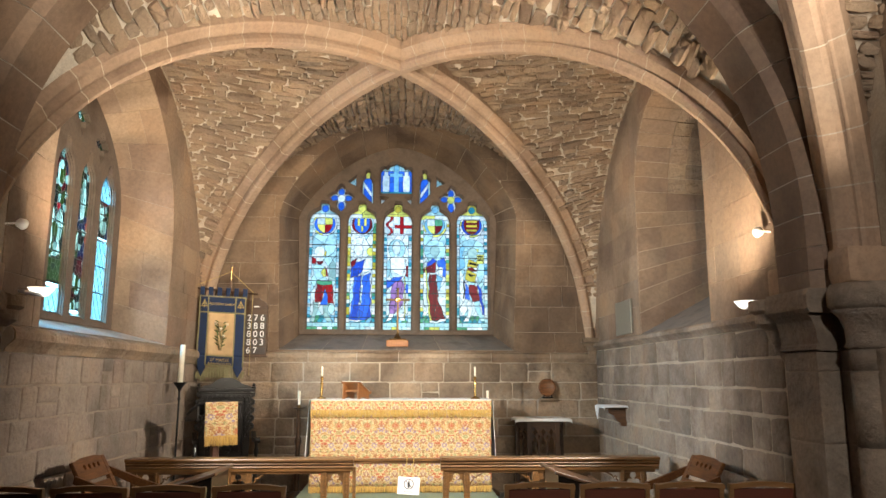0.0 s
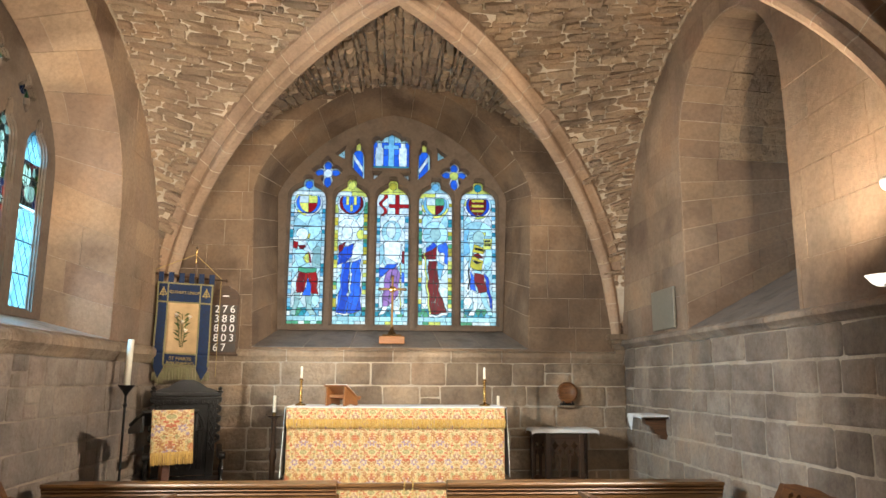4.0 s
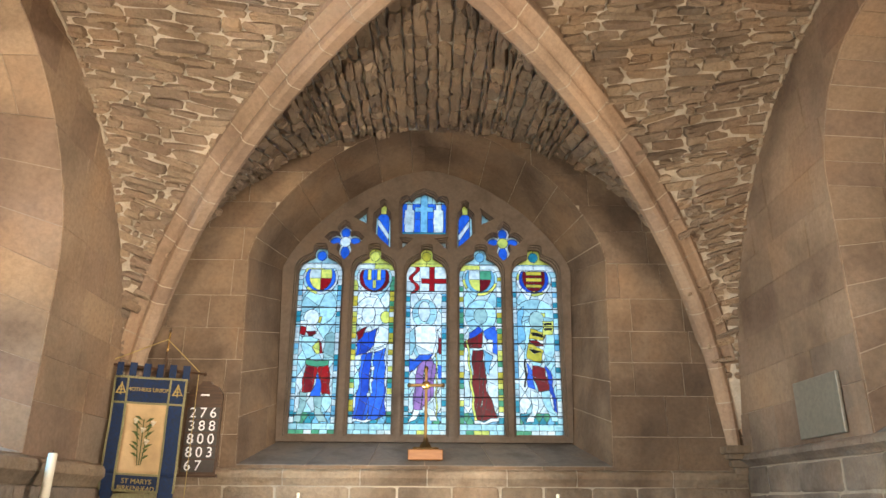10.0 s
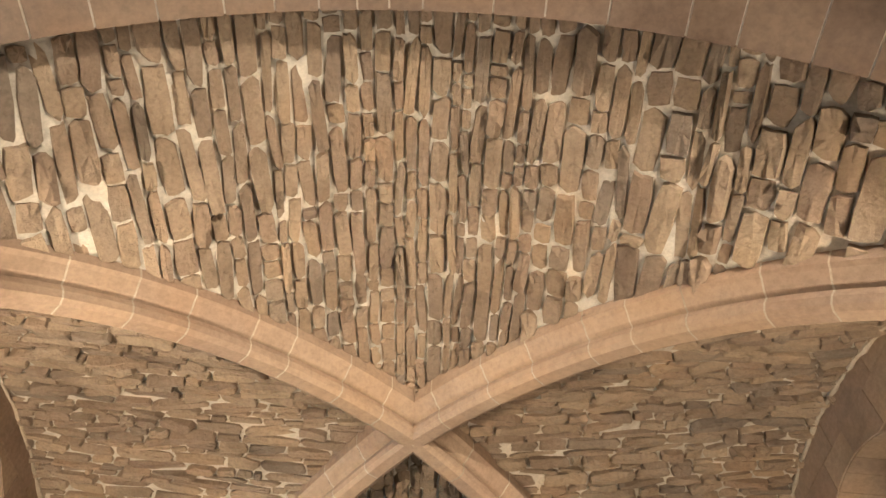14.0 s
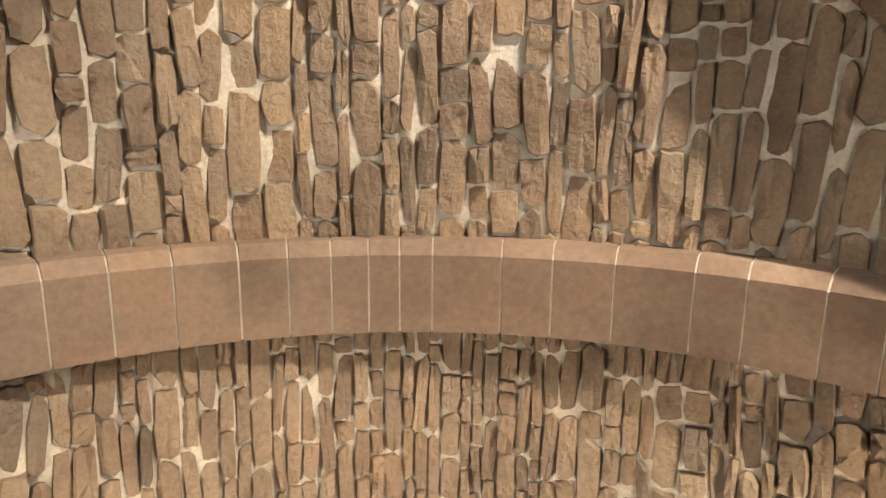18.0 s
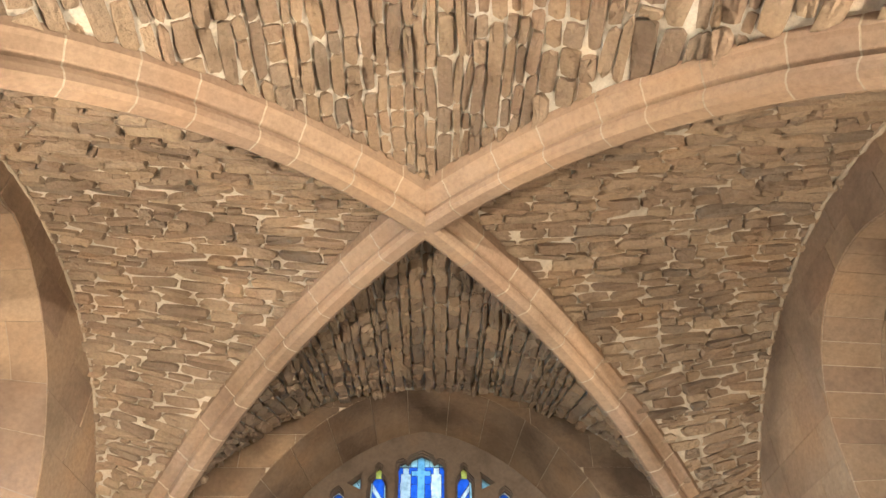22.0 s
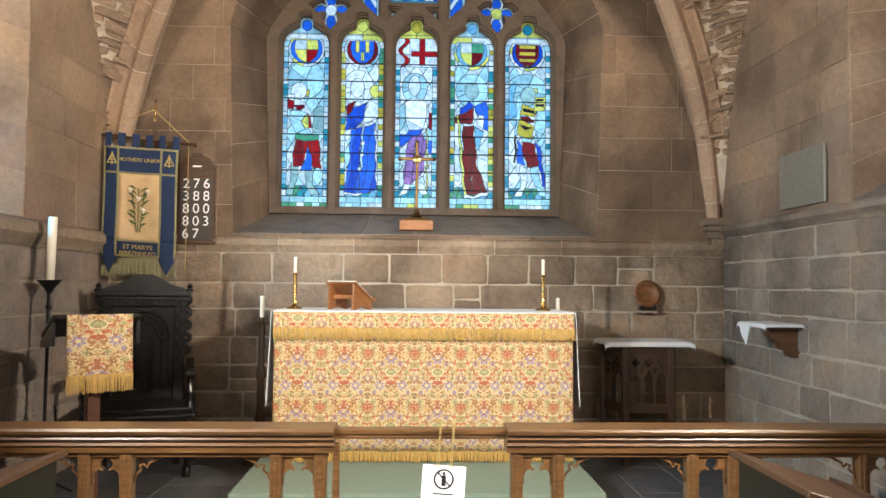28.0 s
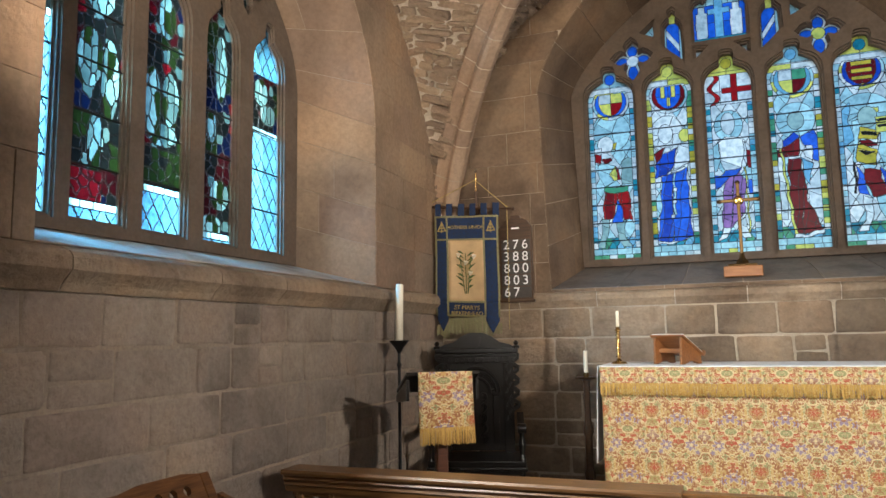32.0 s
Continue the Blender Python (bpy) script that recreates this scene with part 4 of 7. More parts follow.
GLASS_COLOURS = {"white": (0.94, 0.98, 0.94), "pale": (0.56, 0.87, 0.90), "sky": (0.24, 0.58, 0.80), "blue": (0.03, 0.17, 0.85), "royal": (0.015, 0.09, 0.62), "red": (0.48, 0.010, 0.016),
                 "maroon": (0.22, 0.007, 0.016), "yellow": (1.0, 0.92, 0.18), "gold": (0.80, 0.60, 0.06), "green": (0.10, 0.42, 0.22), "teal": (0.03, 0.34, 0.44), "mauve": (0.42, 0.20, 0.50),
                 "dark": (0.010, 0.011, 0.010), "navy": (0.01, 0.02, 0.10), "moss": (0.018, 0.032, 0.007), "mist": (0.13, 0.20, 0.18), "ash": (0.30, 0.46, 0.42), "ink": (0.004, 0.009, 0.035), "wine": (0.05, 0.003, 0.005), "crimson": (0.16, 0.004, 0.008), "grey": (0.42, 0.62, 0.58), "clear": (0.26, 0.66, 0.95)}
GLASS = {k: glass_mat("glass_" + k, v, 0.9 if k in ("clear", "ash", "mist", "ink", "wine", "crimson", "moss", "dark") else 0.25) for k, v in GLASS_COLOURS.items()}


def in_poly(p, poly):
    x, y = p
    hit = False
    for k in range(len(poly)):
        (x0, y0), (x1, y1) = poly[k - 1], poly[k]
        if (y0 > y) != (y1 > y) and x < (x1 - x0) * (y - y0) / (y1 - y0) + x0:
            hit = not hit
    return hit


def leaded(parent, poly, design, to_world, depth, cell=0.008, grow=0.012):
    """Fills an opening with leaded glass: design(a, b) names the piece and its colour; each piece is an object."""
    a0, a1 = min(p[0] for p in poly) - grow, max(p[0] for p in poly) + grow
    b0, b1 = min(p[1] for p in poly) - grow, max(p[1] for p in poly) + grow
    na, nb = int((a1 - a0) / cell) + 1, int((b1 - b0) / cell) + 1
    mid = ((a0 + a1) / 2, (b0 + b1) / 2)
    shrink = 1 - 2 * grow / max(0.05, min(a1 - a0, b1 - b0))
    ids = {}
    for j in range(nb + 1):
        for i in range(na + 1):
            a, b = a0 + (i + 0.5) * cell, b0 + (j + 0.5) * cell
            q = (mid[0] + (a - mid[0]) * (1 - 2 * grow / (a1 - a0)), mid[1] + (b - mid[1]) * (1 - 2 * grow / (b1 - b0)))
            if in_poly(q, poly):
                ids[i, j] = design(a, b)
    runs = {}
    for j in range(nb + 1):
        i = 0
        while i <= na:
            if (i, j) not in ids:
                i += 1
                continue
            me = ids[i, j]
            lead = any(ids.get(q, me)[0] != me[0] for q in ((i + 1, j), (i, j + 1)))
            key = ("lead", "") if lead else me
            k = i
            while (k + 1, j) in ids:
                you = ids[k + 1, j]
                other = any(ids.get(q, you)[0] != you[0] for q in ((k + 2, j), (k + 1, j + 1)))
                if (("lead", "") if other else you) != key:
                    break
                k += 1
            runs.setdefault(key, []).append((i, k + 1, j))
            i = k + 1
    for key, rows in runs.items():
        verts, faces = [], []
        h = -depth + (0.0005 if key[0] == "lead" else 0.0)
        for i, k, j in rows:
            n = len(verts)
            for p, q in ((i, j), (k, j), (k, j + 1), (i, j + 1)):
                verts.append(to_world(a0 + p * cell, b0 + q * cell, h))
            faces.append((n, n + 1, n + 2, n + 3))
        name = "lead_came" if key[0] == "lead" else "glass_piece"
        link_mesh(name, verts, faces, LEAD if key[0] == "lead" else GLASS[key[1]], parent)


def scatter(*k):
    return random.Random(str(k)).random()


def pick(names, *k):
    return names[int(scatter(*k) * len(names)) % len(names)]


def quarry(a, b, size, names, tag):
    p, q = math.floor((a + b * 0.62) / size), math.floor((a - b * 0.62) / size)
    return ((tag, p, q), pick(names, tag, p, q))


def oval(a, b, ca, cb, ra, rb):
    return ((a - ca) / ra) ** 2 + ((b - cb) / rb) ** 2 < 1


# robed shapes of the five lights, the front ones first: across in hundredths of the half width, up in centimetres
SHAPES_IN_LIGHT = [[], [], [], [], []]


def figure(n, tag, col, *corners):
    SHAPES_IN_LIGHT[n].append((tag, col, [(p / 100, q / 100) for p, q in corners]))


def roundel(n, tag, col, p, q, rp, rq):
    SHAPES_IN_LIGHT[n].append((tag, col, (p / 100, q / 100, rp / 100, rq / 100)))


figure(0, "flag", "red", (-79, 100), (-52, 99), (-54, 91), (-81, 92))
figure(0, "flag", "yellow", (-100, 99), (-79, 100), (-81, 92), (-98, 92))
figure(0, "flag", "white", (-98, 105), (-50, 105), (-52, 99), (-100, 99))
roundel(0, "helm", "white", -30, 108, 34, 8)
figure(0, "collar", "gold", (-7, 108), (16, 109), (14, 102), (-5, 103))
figure(0, "sleeve", "maroon", (-50, 95), (-7, 95), (-1, 92), (-33, 90))
figure(0, "tabard", "yellow", (-22, 79), (12, 87), (14, 74), (0, 73))
figure(0, "tabard", "red", (12, 87), (26, 83), (28, 74), (14, 74))
figure(0, "tower", "grey", (35, 90), (67, 95), (96, 90), (94, 70), (35, 69))
figure(0, "coat", "pale", (-62, 89), (-24, 90), (14, 87), (-22, 78), (3, 73), (-37, 68), (-70, 79))
figure(0, "belt", "green", (-41, 70), (5, 66), (60, 68), (62, 63), (5, 61), (-43, 64))
figure(0, "lining", "blue", (14, 56), (30, 45), (35, 34), (-14, 34), (3, 45))
figure(0, "cloth", "red", (-43, 64), (5, 61), (12, 55), (-9, 37), (-54, 38))
figure(0, "cloth", "red", (5, 61), (62, 63), (73, 36), (35, 36), (14, 55))
figure(0, "leg", "grey", (-56, 38), (-22, 38), (-41, 19), (-49, 11), (-85, 12), (-66, 19))
figure(0, "leg", "grey", (5, 35), (45, 36), (33, 20), (68, 12), (31, 11), (9, 17))
figure(0, "cape", "white", (-71, 102), (-33, 102), (-1, 95), (-70, 89))
roundel(0, "halo", "pale", 0, 119, 80, 18)
roundel(1, "bead", "white", 8, 60, 9, 2)
roundel(1, "bead", "white", 3, 49, 9, 2)
roundel(1, "bead", "white", -7, 36, 9, 2)
figure(1, "cord", "pale", (3, 75), (12, 75), (7, 37), (-3, 37))
roundel(1, "child", "yellow", 62, 109, 25, 6)
figure(1, "child", "white", (30, 102), (85, 103), (98, 89), (70, 83), (26, 80), (5, 79), (12, 89), (31, 95))
roundel(1, "face", "white", -22, 112, 32, 9)
figure(1, "veil", "white", (-50, 116), (8, 116), (12, 100), (-35, 99), (-54, 102))
figure(1, "sleeve", "maroon", (-71, 95), (-24, 100), (-45, 90), (-73, 86))
figure(1, "robe", "royal", (-45, 93), (22, 98), (10, 83), (-30, 74), (-75, 72), (-73, 84))
figure(1, "girdle", "white", (-33, 79), (14, 75), (60, 79), (56, 81), (12, 77))
figure(1, "robe", "blue", (-49, 73), (-1, 75), (-9, 13), (-79, 14), (-56, 43))
figure(1, "robe", "blue", (-1, 75), (62, 79), (73, 17), (31, 14), (-9, 13))
figure(1, "hand", "white", (-81, 73), (-50, 73), (-54, 63), (-75, 63))
figure(1, "mantle", "white", (70, 83), (89, 89), (85, 29), (73, 29))
figure(1, "strip", "maroon", (87, 93), (98, 95), (98, 59), (89, 59))
figure(1, "hem", "white", (-83, 15), (-64, 13), (50, 18), (49, 15), (-16, 11), (-83, 12))
roundel(1, "halo", "white", -16, 112, 72, 17)
roundel(2, "face", "white", -8, 115, 29, 10)
figure(2, "body", "white", (-50, 99), (-17, 103), (16, 103), (52, 99), (50, 83), (38, 74), (-34, 73), (-50, 85))
figure(2, "arm", "pale", (-80, 95), (-52, 99), (-50, 83), (-63, 73), (-91, 74))
figure(2, "arm", "white", (52, 99), (67, 89), (56, 75), (50, 83))
figure(2, "girdle", "blue", (-34, 73), (39, 75), (12, 68), (-17, 67), (-52, 58), (-91, 56), (-91, 70), (-54, 68))
figure(2, "cloth", "mauve", (-34, 67), (1, 67), (-8, 43), (-17, 22), (-58, 23), (-49, 43))
figure(2, "cloth", "mauve", (1, 67), (30, 71), (52, 63), (39, 35), (-17, 22), (-8, 43))
figure(2, "strip", "maroon", (60, 90), (89, 89), (87, 75), (63, 74))
figure(2, "drape", "blue", (60, 64), (87, 63), (83, 52), (67, 51))
figure(2, "leg", "white", (-52, 23), (-21, 23), (-43, 13), (-83, 11), (-63, 17))
figure(2, "leg", "white", (8, 26), (39, 31), (58, 13), (23, 13))
figure(2, "staff", "yellow", (50, 75), (56, 75), (60, 13), (54, 13))
roundel(2, "halo", "pale", -6, 113, 61, 14)
figure(3, "staff", "yellow", (-67, 88), (-58, 88), (-24, 13), (-35, 13))
roundel(3, "face", "grey", 1, 111, 32, 8)
figure(3, "beard", "yellow", (-25, 115), (16, 118), (27, 113), (-3, 115))
figure(3, "belt", "white", (-39, 80), (8, 80), (8, 78), (-39, 78))
figure(3, "cape", "royal", (-54, 94), (-7, 101), (14, 96), (-31, 91), (-58, 88))
figure(3, "robe", "maroon", (-29, 91), (14, 95), (3, 80), (-39, 80), (-78, 80), (-78, 86))
figure(3, "robe", "maroon", (-41, 78), (8, 78), (18, 62), (-3, 13), (-33, 13), (-39, 58))
figure(3, "robe", "maroon", (18, 70), (24, 42), (75, 16), (-3, 13))
figure(3, "cape", "blue", (16, 96), (65, 102), (97, 90), (90, 73), (58, 76), (54, 88), (25, 88))
figure(3, "sleeve", "white", (20, 84), (54, 86), (84, 79), (73, 74), (25, 78))
figure(3, "fold", "sky", (12, 78), (54, 73), (35, 54), (18, 62))
figure(3, "fold", "white", (25, 54), (78, 70), (86, 38), (82, 22), (54, 26), (27, 42))
figure(3, "gown", "white", (-78, 88), (-61, 88), (-50, 26), (-78, 26))
figure(3, "hem", "white", (-36, 14), (7, 12), (82, 19), (92, 14), (16, 10), (-36, 10))
roundel(3, "halo", "pale", 1, 111, 74, 16)
figure(4, "bar", "dark", (38, 104), (73, 105), (73, 103), (40, 102))
figure(4, "bar", "dark", (40, 99), (75, 100), (75, 98), (42, 97))
figure(4, "flag", "yellow", (29, 106), (77, 107), (79, 94), (34, 93))
roundel(4, "face", "grey", 6, 107, 33, 9)
figure(4, "crown", "yellow", (-12, 114), (44, 115), (42, 111), (-10, 110))
figure(4, "patch", "dark", (-16, 95), (34, 94), (34, 91), (-14, 92))
figure(4, "sleeve", "gold", (-25, 99), (44, 95), (34, 88), (-29, 89))
figure(4, "patch", "dark", (-31, 79), (25, 78), (-12, 75))
figure(4, "coat", "gold", (-36, 86), (34, 78), (18, 66), (-42, 70))
figure(4, "tabard", "maroon", (-26, 88), (6, 88), (34, 82), (-12, 82))
figure(4, "arm", "white", (-12, 88), (36, 88), (32, 82), (-12, 84))
figure(4, "skirt", "maroon", (-21, 64), (34, 62), (49, 42), (3, 39), (-16, 50))
figure(4, "lining", "blue", (-44, 68), (-16, 54), (-12, 41), (-42, 44))
figure(4, "cloak", "royal", (36, 64), (58, 58), (81, 24), (95, 18), (71, 22), (47, 44))
figure(4, "leg", "white", (-29, 41), (3, 39), (-5, 22), (-21, 12), (-56, 12), (-29, 20))
figure(4, "leg", "pale", (10, 39), (47, 41), (64, 22), (95, 13), (58, 13), (34, 22))
figure(4, "wing", "sky", (-94, 113), (-49, 121), (-58, 105), (-44, 88), (-86, 82))
figure(4, "wing", "pale", (44, 94), (85, 94), (92, 78), (44, 64), (34, 78))
figure(4, "body", "pale", (-49, 105), (-12, 107), (-29, 88), (-38, 70), (-51, 70))
figure(4, "strip", "dark", (-53, 74), (-45, 74), (-49, 44), (-55, 44))
roundel(4, "halo", "pale", -3, 111, 91, 17)
SHIELD = [("yellow", "white", "red", "yellow"), ("blue", "blue", "blue", "blue"), ("white", "white", "white", "white"), ("green", "white", "maroon", "yellow"), ("maroon", "maroon", "maroon", "maroon")]
FINIAL = ["blue", "yellow", "gold", "sky", "teal"]


def east_design(n, x0, x1):
    mid, half, base = (x0 + x1) / 2, (x1 - x0) / 2, 1.95

    def design(x, z):
        a, v = x - mid, z - base
        if v > 1.63:
            return (("finial", 0), FINIAL[n]) if oval(a, v, 0, 1.70, 0.045, 0.05) else (("cresting", a > 0), "pale" if n in (0, 3) else "yellow")
        if v < 0.045:
            k = math.floor(a / 0.07)
            return (("foot", k), pick(["yellow", "white", "pale", "green", "pale"], n, k))
        if v < 0.10:
            return (("plinth", math.floor(a / 0.13)), "pale")
        if n == 2 and v > 1.33:
            # the white banner with its cross and ribbon
            if v > 1.60:
                return (("crown", a > 0), "yellow")
            if (0.03 < a < 0.078 and v > 1.35) or (1.43 < v < 1.48 and a > -0.045):
                return (("cross", 0), "red")
            if abs(a + 0.115 - 0.032 * math.sin((v - 1.34) * 34)) < 0.02:
                return (("ribbon", int(v / 0.09)), "red")
            return (("field", a > 0.05, v > 1.45, a < -0.06), "white")
        if n != 2 and v < 1.575 and oval(a, v, 0, 1.475, 0.165, 0.165):
            if v < 1.562 and oval(a, v, 0, 1.478, 0.142, 0.140):
                if oval(a, v, 0, 1.50, 0.108, 0.145):
                    if n == 1 and (abs(abs(a) - 0.045) < 0.017 and v > 1.46 or abs(a) < 0.017 and 1.38 < v < 1.46):
                        return (("charge", a > 0, v > 1.46), "yellow")
                    if n == 4 and int((v - 1.3) / 0.032) % 2 and abs(a) < 0.075:
                        return (("bar", int((v - 1.3) / 0.032)), "gold")
                    q = (a > 0) + 2 * (v < 1.475)
                    return (("arms", q), SHIELD[n][[1, 0, 3, 2][q]])
                return (("disc", a > 0), ["blue", "maroon", "white", "sky", "royal"][n])
            k = int((math.atan2(v - 1.475, a) + 4) / 0.75)
            return (("ring", k), pick(["white", "white", "pale", "yellow"], n, k))
        if v > 1.56:
            return (("crown", a > 0, int(v / 0.06)), pick(["white", "pale", "white", "pale" if n in (0, 4) else "yellow"], n, a > 0, int(v / 0.06)))
        if abs(a) > half - 0.042 and v < 1.50:
            k = math.floor(v / 0.052)
            return (("edge", a > 0, k), pick(["yellow", "white", "teal", "white", "gold", "green"] if n in (1, 3) else ["pale", "white", "sky", "white", "teal", "pale"], n, a > 0, k))
        for k, piece in enumerate(SHAPES_IN_LIGHT[n]):
            tag, col, shape = piece
            p = a / half
            if isinstance(shape, tuple):
                if oval(p, v, *shape):
                    return ((tag, k, int((math.atan2(v - shape[1], (p - shape[0]) * half) + 4) / 1.3) if tag == "halo" else 0), col)
            elif in_poly((p + 0.03 * math.sin(v * 31 + k * 2), v + 0.004 * math.sin(p * 9 + k)), shape):
                s = math.floor((v + 0.5 * a) / 0.26)
                f = math.floor((a - 0.12 * v + 0.01 * math.sin(v * 14)) / 0.07) if tag in ("robe", "cloth", "mantle") else 0
                alt = {"blue": "royal", "red": "maroon"}.get(col, col)
                return ((tag, k, s, f), alt if f % 3 == 1 and scatter(n, k, f) > 0.5 else col)
        if v < 0.20:
            return quarry(a, v, 0.07, ["teal", "green", "sky", "teal"], ("ground", n))
        return quarry(a, v, 0.12, ["white", "pale", "white", "white", "pale" if n in (0, 4) else "white"], ("field", n))

    return design


def small_design(tag, names, size):
    return lambda a, b: quarry(a, b, size, names, tag)


def wide_of(a, b, c):
    """Below one inside a standing robed shape about c."""
    return abs(a - c) / (0.028 if b > 4.15 else 0.05 - 0.05 * (b - 4.03) ** 2 * 8) if b < 4.21 else 2


# ---- east window ----
def light_outline(x0, x1, bottom, shoulder, top, lobe=0.30):
    m, h = (x0 + x1) / 2, (x1 - x0) / 2
    side = [(h, bottom), (h, shoulder)]
    for a in np.linspace(0.15, 1.25, 5):
        side.append((h * (0.42 + 0.58 * math.cos(a)), shoulder + (top - shoulder) * 0.55 * math.sin(a)))
    for a in np.linspace(-0.5, 1.45, 5):
        side.append((h * lobe * (0.55 + 0.45 * math.cos(a)) if a > 0.9 else h * lobe * math.cos(a * 0.6), shoulder + (top - shoulder) * (0.76 + 0.22 * math.sin(a))))
    return [(m + x, z) for x, z in side] + [(m, top)] + [(m - x, z) for x, z in side[::-1]]


PETALS = [(1, 0, 0.165), (0, 1, 0.165), (-1, 0, 0.165), (0, -1, 0.205)]


def quatrefoil(cx, cz, size=1.0):
    """Four pointed petals about a round eye."""
    out = []
    for ux, uz, r in PETALS:
        for f, w in ((0.28, -0.046), (0.52, -0.062), (0.76, -0.046), (1.0, 0.0), (0.76, 0.046), (0.52, 0.062), (0.28, 0.046)):
            out.append((cx + size * (ux * f * r - uz * w), cz + size * (uz * f * r + ux * w)))
    return out


def petal_design(cx, cz, eye):
    def design(a, b):
        p, q = a - cx, b - cz
        if p * p + q * q < 0.052 ** 2:
            return (("eye", 0), eye)
        k = max(range(4), key=lambda i: p * PETALS[i][0] + q * PETALS[i][1])
        ux, uz, r = PETALS[k]
        along, across = p * ux + q * uz, q * ux - p * uz
        return (("heart", k), "blue") if oval(along, across, 0.56 * r, 0, 0.32 * r, 0.042) else (("petal", k, across > 0), "white")
    return design


LIGHTS_X = [(-1.302, -0.889), (-0.778, -0.393), (-0.281, 0.097), (0.22, 0.617), (0.72, 1.145)]
openings = []
for n, (x0, x1) in enumerate(LIGHTS_X):
    openings.append((light_outline(x0, x1, 1.95, 3.45, 3.72), east_design(n, x0, x1)))
for cx in (-0.878, 0.643):
    openings.append((quatrefoil(cx, 3.80), petal_design(cx, 3.80, "yellow" if cx > 0 else "white")))
openings.append(([(-0.335, 3.87), (0.09, 3.87), (0.09, 4.13), (0.095, 4.17), (0.075, 4.22), (0.03, 4.24), (0.0, 4.22), (-0.03, 4.27), (-0.12, 4.31), (-0.21, 4.27), (-0.245, 4.22), (-0.275, 4.24), (-0.32, 4.22), (-0.34, 4.17), (-0.335, 4.13)],
                 lambda a, b: (("base", a > -0.12), "teal") if b < 3.91 else (("shape", a > -0.12), "white") if min(wide_of(a, b, c) for c in (-0.265, 0.02)) < 1 else (("tree", 0), "sky") if abs(a + 0.12) < 0.035 or (abs(a + 0.12) < 0.09 and 4.13 < b < 4.18) else (("top", int((a + 0.4) / 0.09)), "pale") if b > 4.215 else (("deep", int((a + 0.4) / 0.14), b > 4.05), "blue")))
for s, cx in ((1, -0.515), (-1, 0.272)):
    openings.append(([(cx + s * 0.07, 3.71), (cx + s * 0.065, 4.0), (cx + s * 0.05, 4.06), (cx + s * 0.02, 4.10), (cx + s * 0.03, 4.16), (cx, 4.19), (cx - s * 0.03, 4.16), (cx - s * 0.03, 4.10), (cx - s * 0.07, 4.05), (cx - s * 0.075, 3.87)],
                     lambda a, b, c=cx, s=s: (("bead", 0), "yellow") if b > 4.1 else (("rim", 0), "pale") if abs(a - c) > 0.055 else (("band", 0), "white") if abs((a - c) * s * -1.5 - (b - 3.93)) < 0.035 else (("ground", (a - c) * s * -1.5 > b - 3.93), "blue")))
    tx = cx - s * 0.20
    openings.append(([(tx - s * 0.06, 4.02), (tx + s * 0.035, 3.97), (tx + s * 0.03, 4.10)], small_design("t", ["pale"], 0.3)))
    ux = cx + s * 0.22
    openings.append(([(ux - s * 0.035, 3.70), (ux + s * 0.05, 3.78), (ux - s * 0.035, 3.79)], small_design("u", ["white"], 0.3)))


def tracery(name, outer, holes, to_world, depth, thick, material, label, relief=1.0):
    """A pierced stone plate with a stepped, moulded front."""
    ob = empty(name, (0, 0, 0), label, "window", "", "structure")
    for back, front, g in ((-depth - thick, -depth + 0.02 * relief, 0.0), (-depth + 0.02 * relief, -depth + 0.055 * relief, 0.013), (-depth + 0.055 * relief, -depth + 0.085 * relief, 0.026)):
        grown = []
        for h in holes:
            ca, cb = (min(p[0] for p in h) + max(p[0] for p in h)) / 2, (min(p[1] for p in h) + max(p[1] for p in h)) / 2
            wa, wb = max(p[0] for p in h) - ca, max(p[1] for p in h) - cb
            grown.append([(ca + (a - ca) * (1 + g / wa), cb + (b - cb) * (1 + g / wb)) for a, b in h])
        flat = planar(outer, grown)
        bm = bmesh.new()
        for h, flip in ((back, True), (front, False)):
            made = {v: bm.verts.new((v.co.x, v.co.y, h)) for v in flat.verts}
            for f in flat.faces:
                bm.faces.new([made[v] for v in ((list(f.verts)[::-1] if flip else f.verts))])
        for loop in [outer, *grown]:
            u, w = [bm.verts.new((*p, back)) for p in loop], [bm.verts.new((*p, front)) for p in loop]
            for k in range(len(loop)):
                bm.faces.new((u[k], u[(k + 1) % len(u)], w[(k + 1) % len(u)], w[k]))
        bmesh.ops.remove_doubles(bm, verts=bm.verts[:], dist=0.0004)
        for v in bm.verts:
            v.co = to_world(*v.co)
        flat.free()
        part("tracery_stone", bm, material, ob)
    return ob


def place_window(a, b, h):
    """The east window's own drawing, set back at the end of the splay."""
    return Vector((-0.075 + 1.05 * (a + 0.0785), YE - h + EAST_DEEP - 0.42, 1.975 + 1.03 * (b - 1.95)))


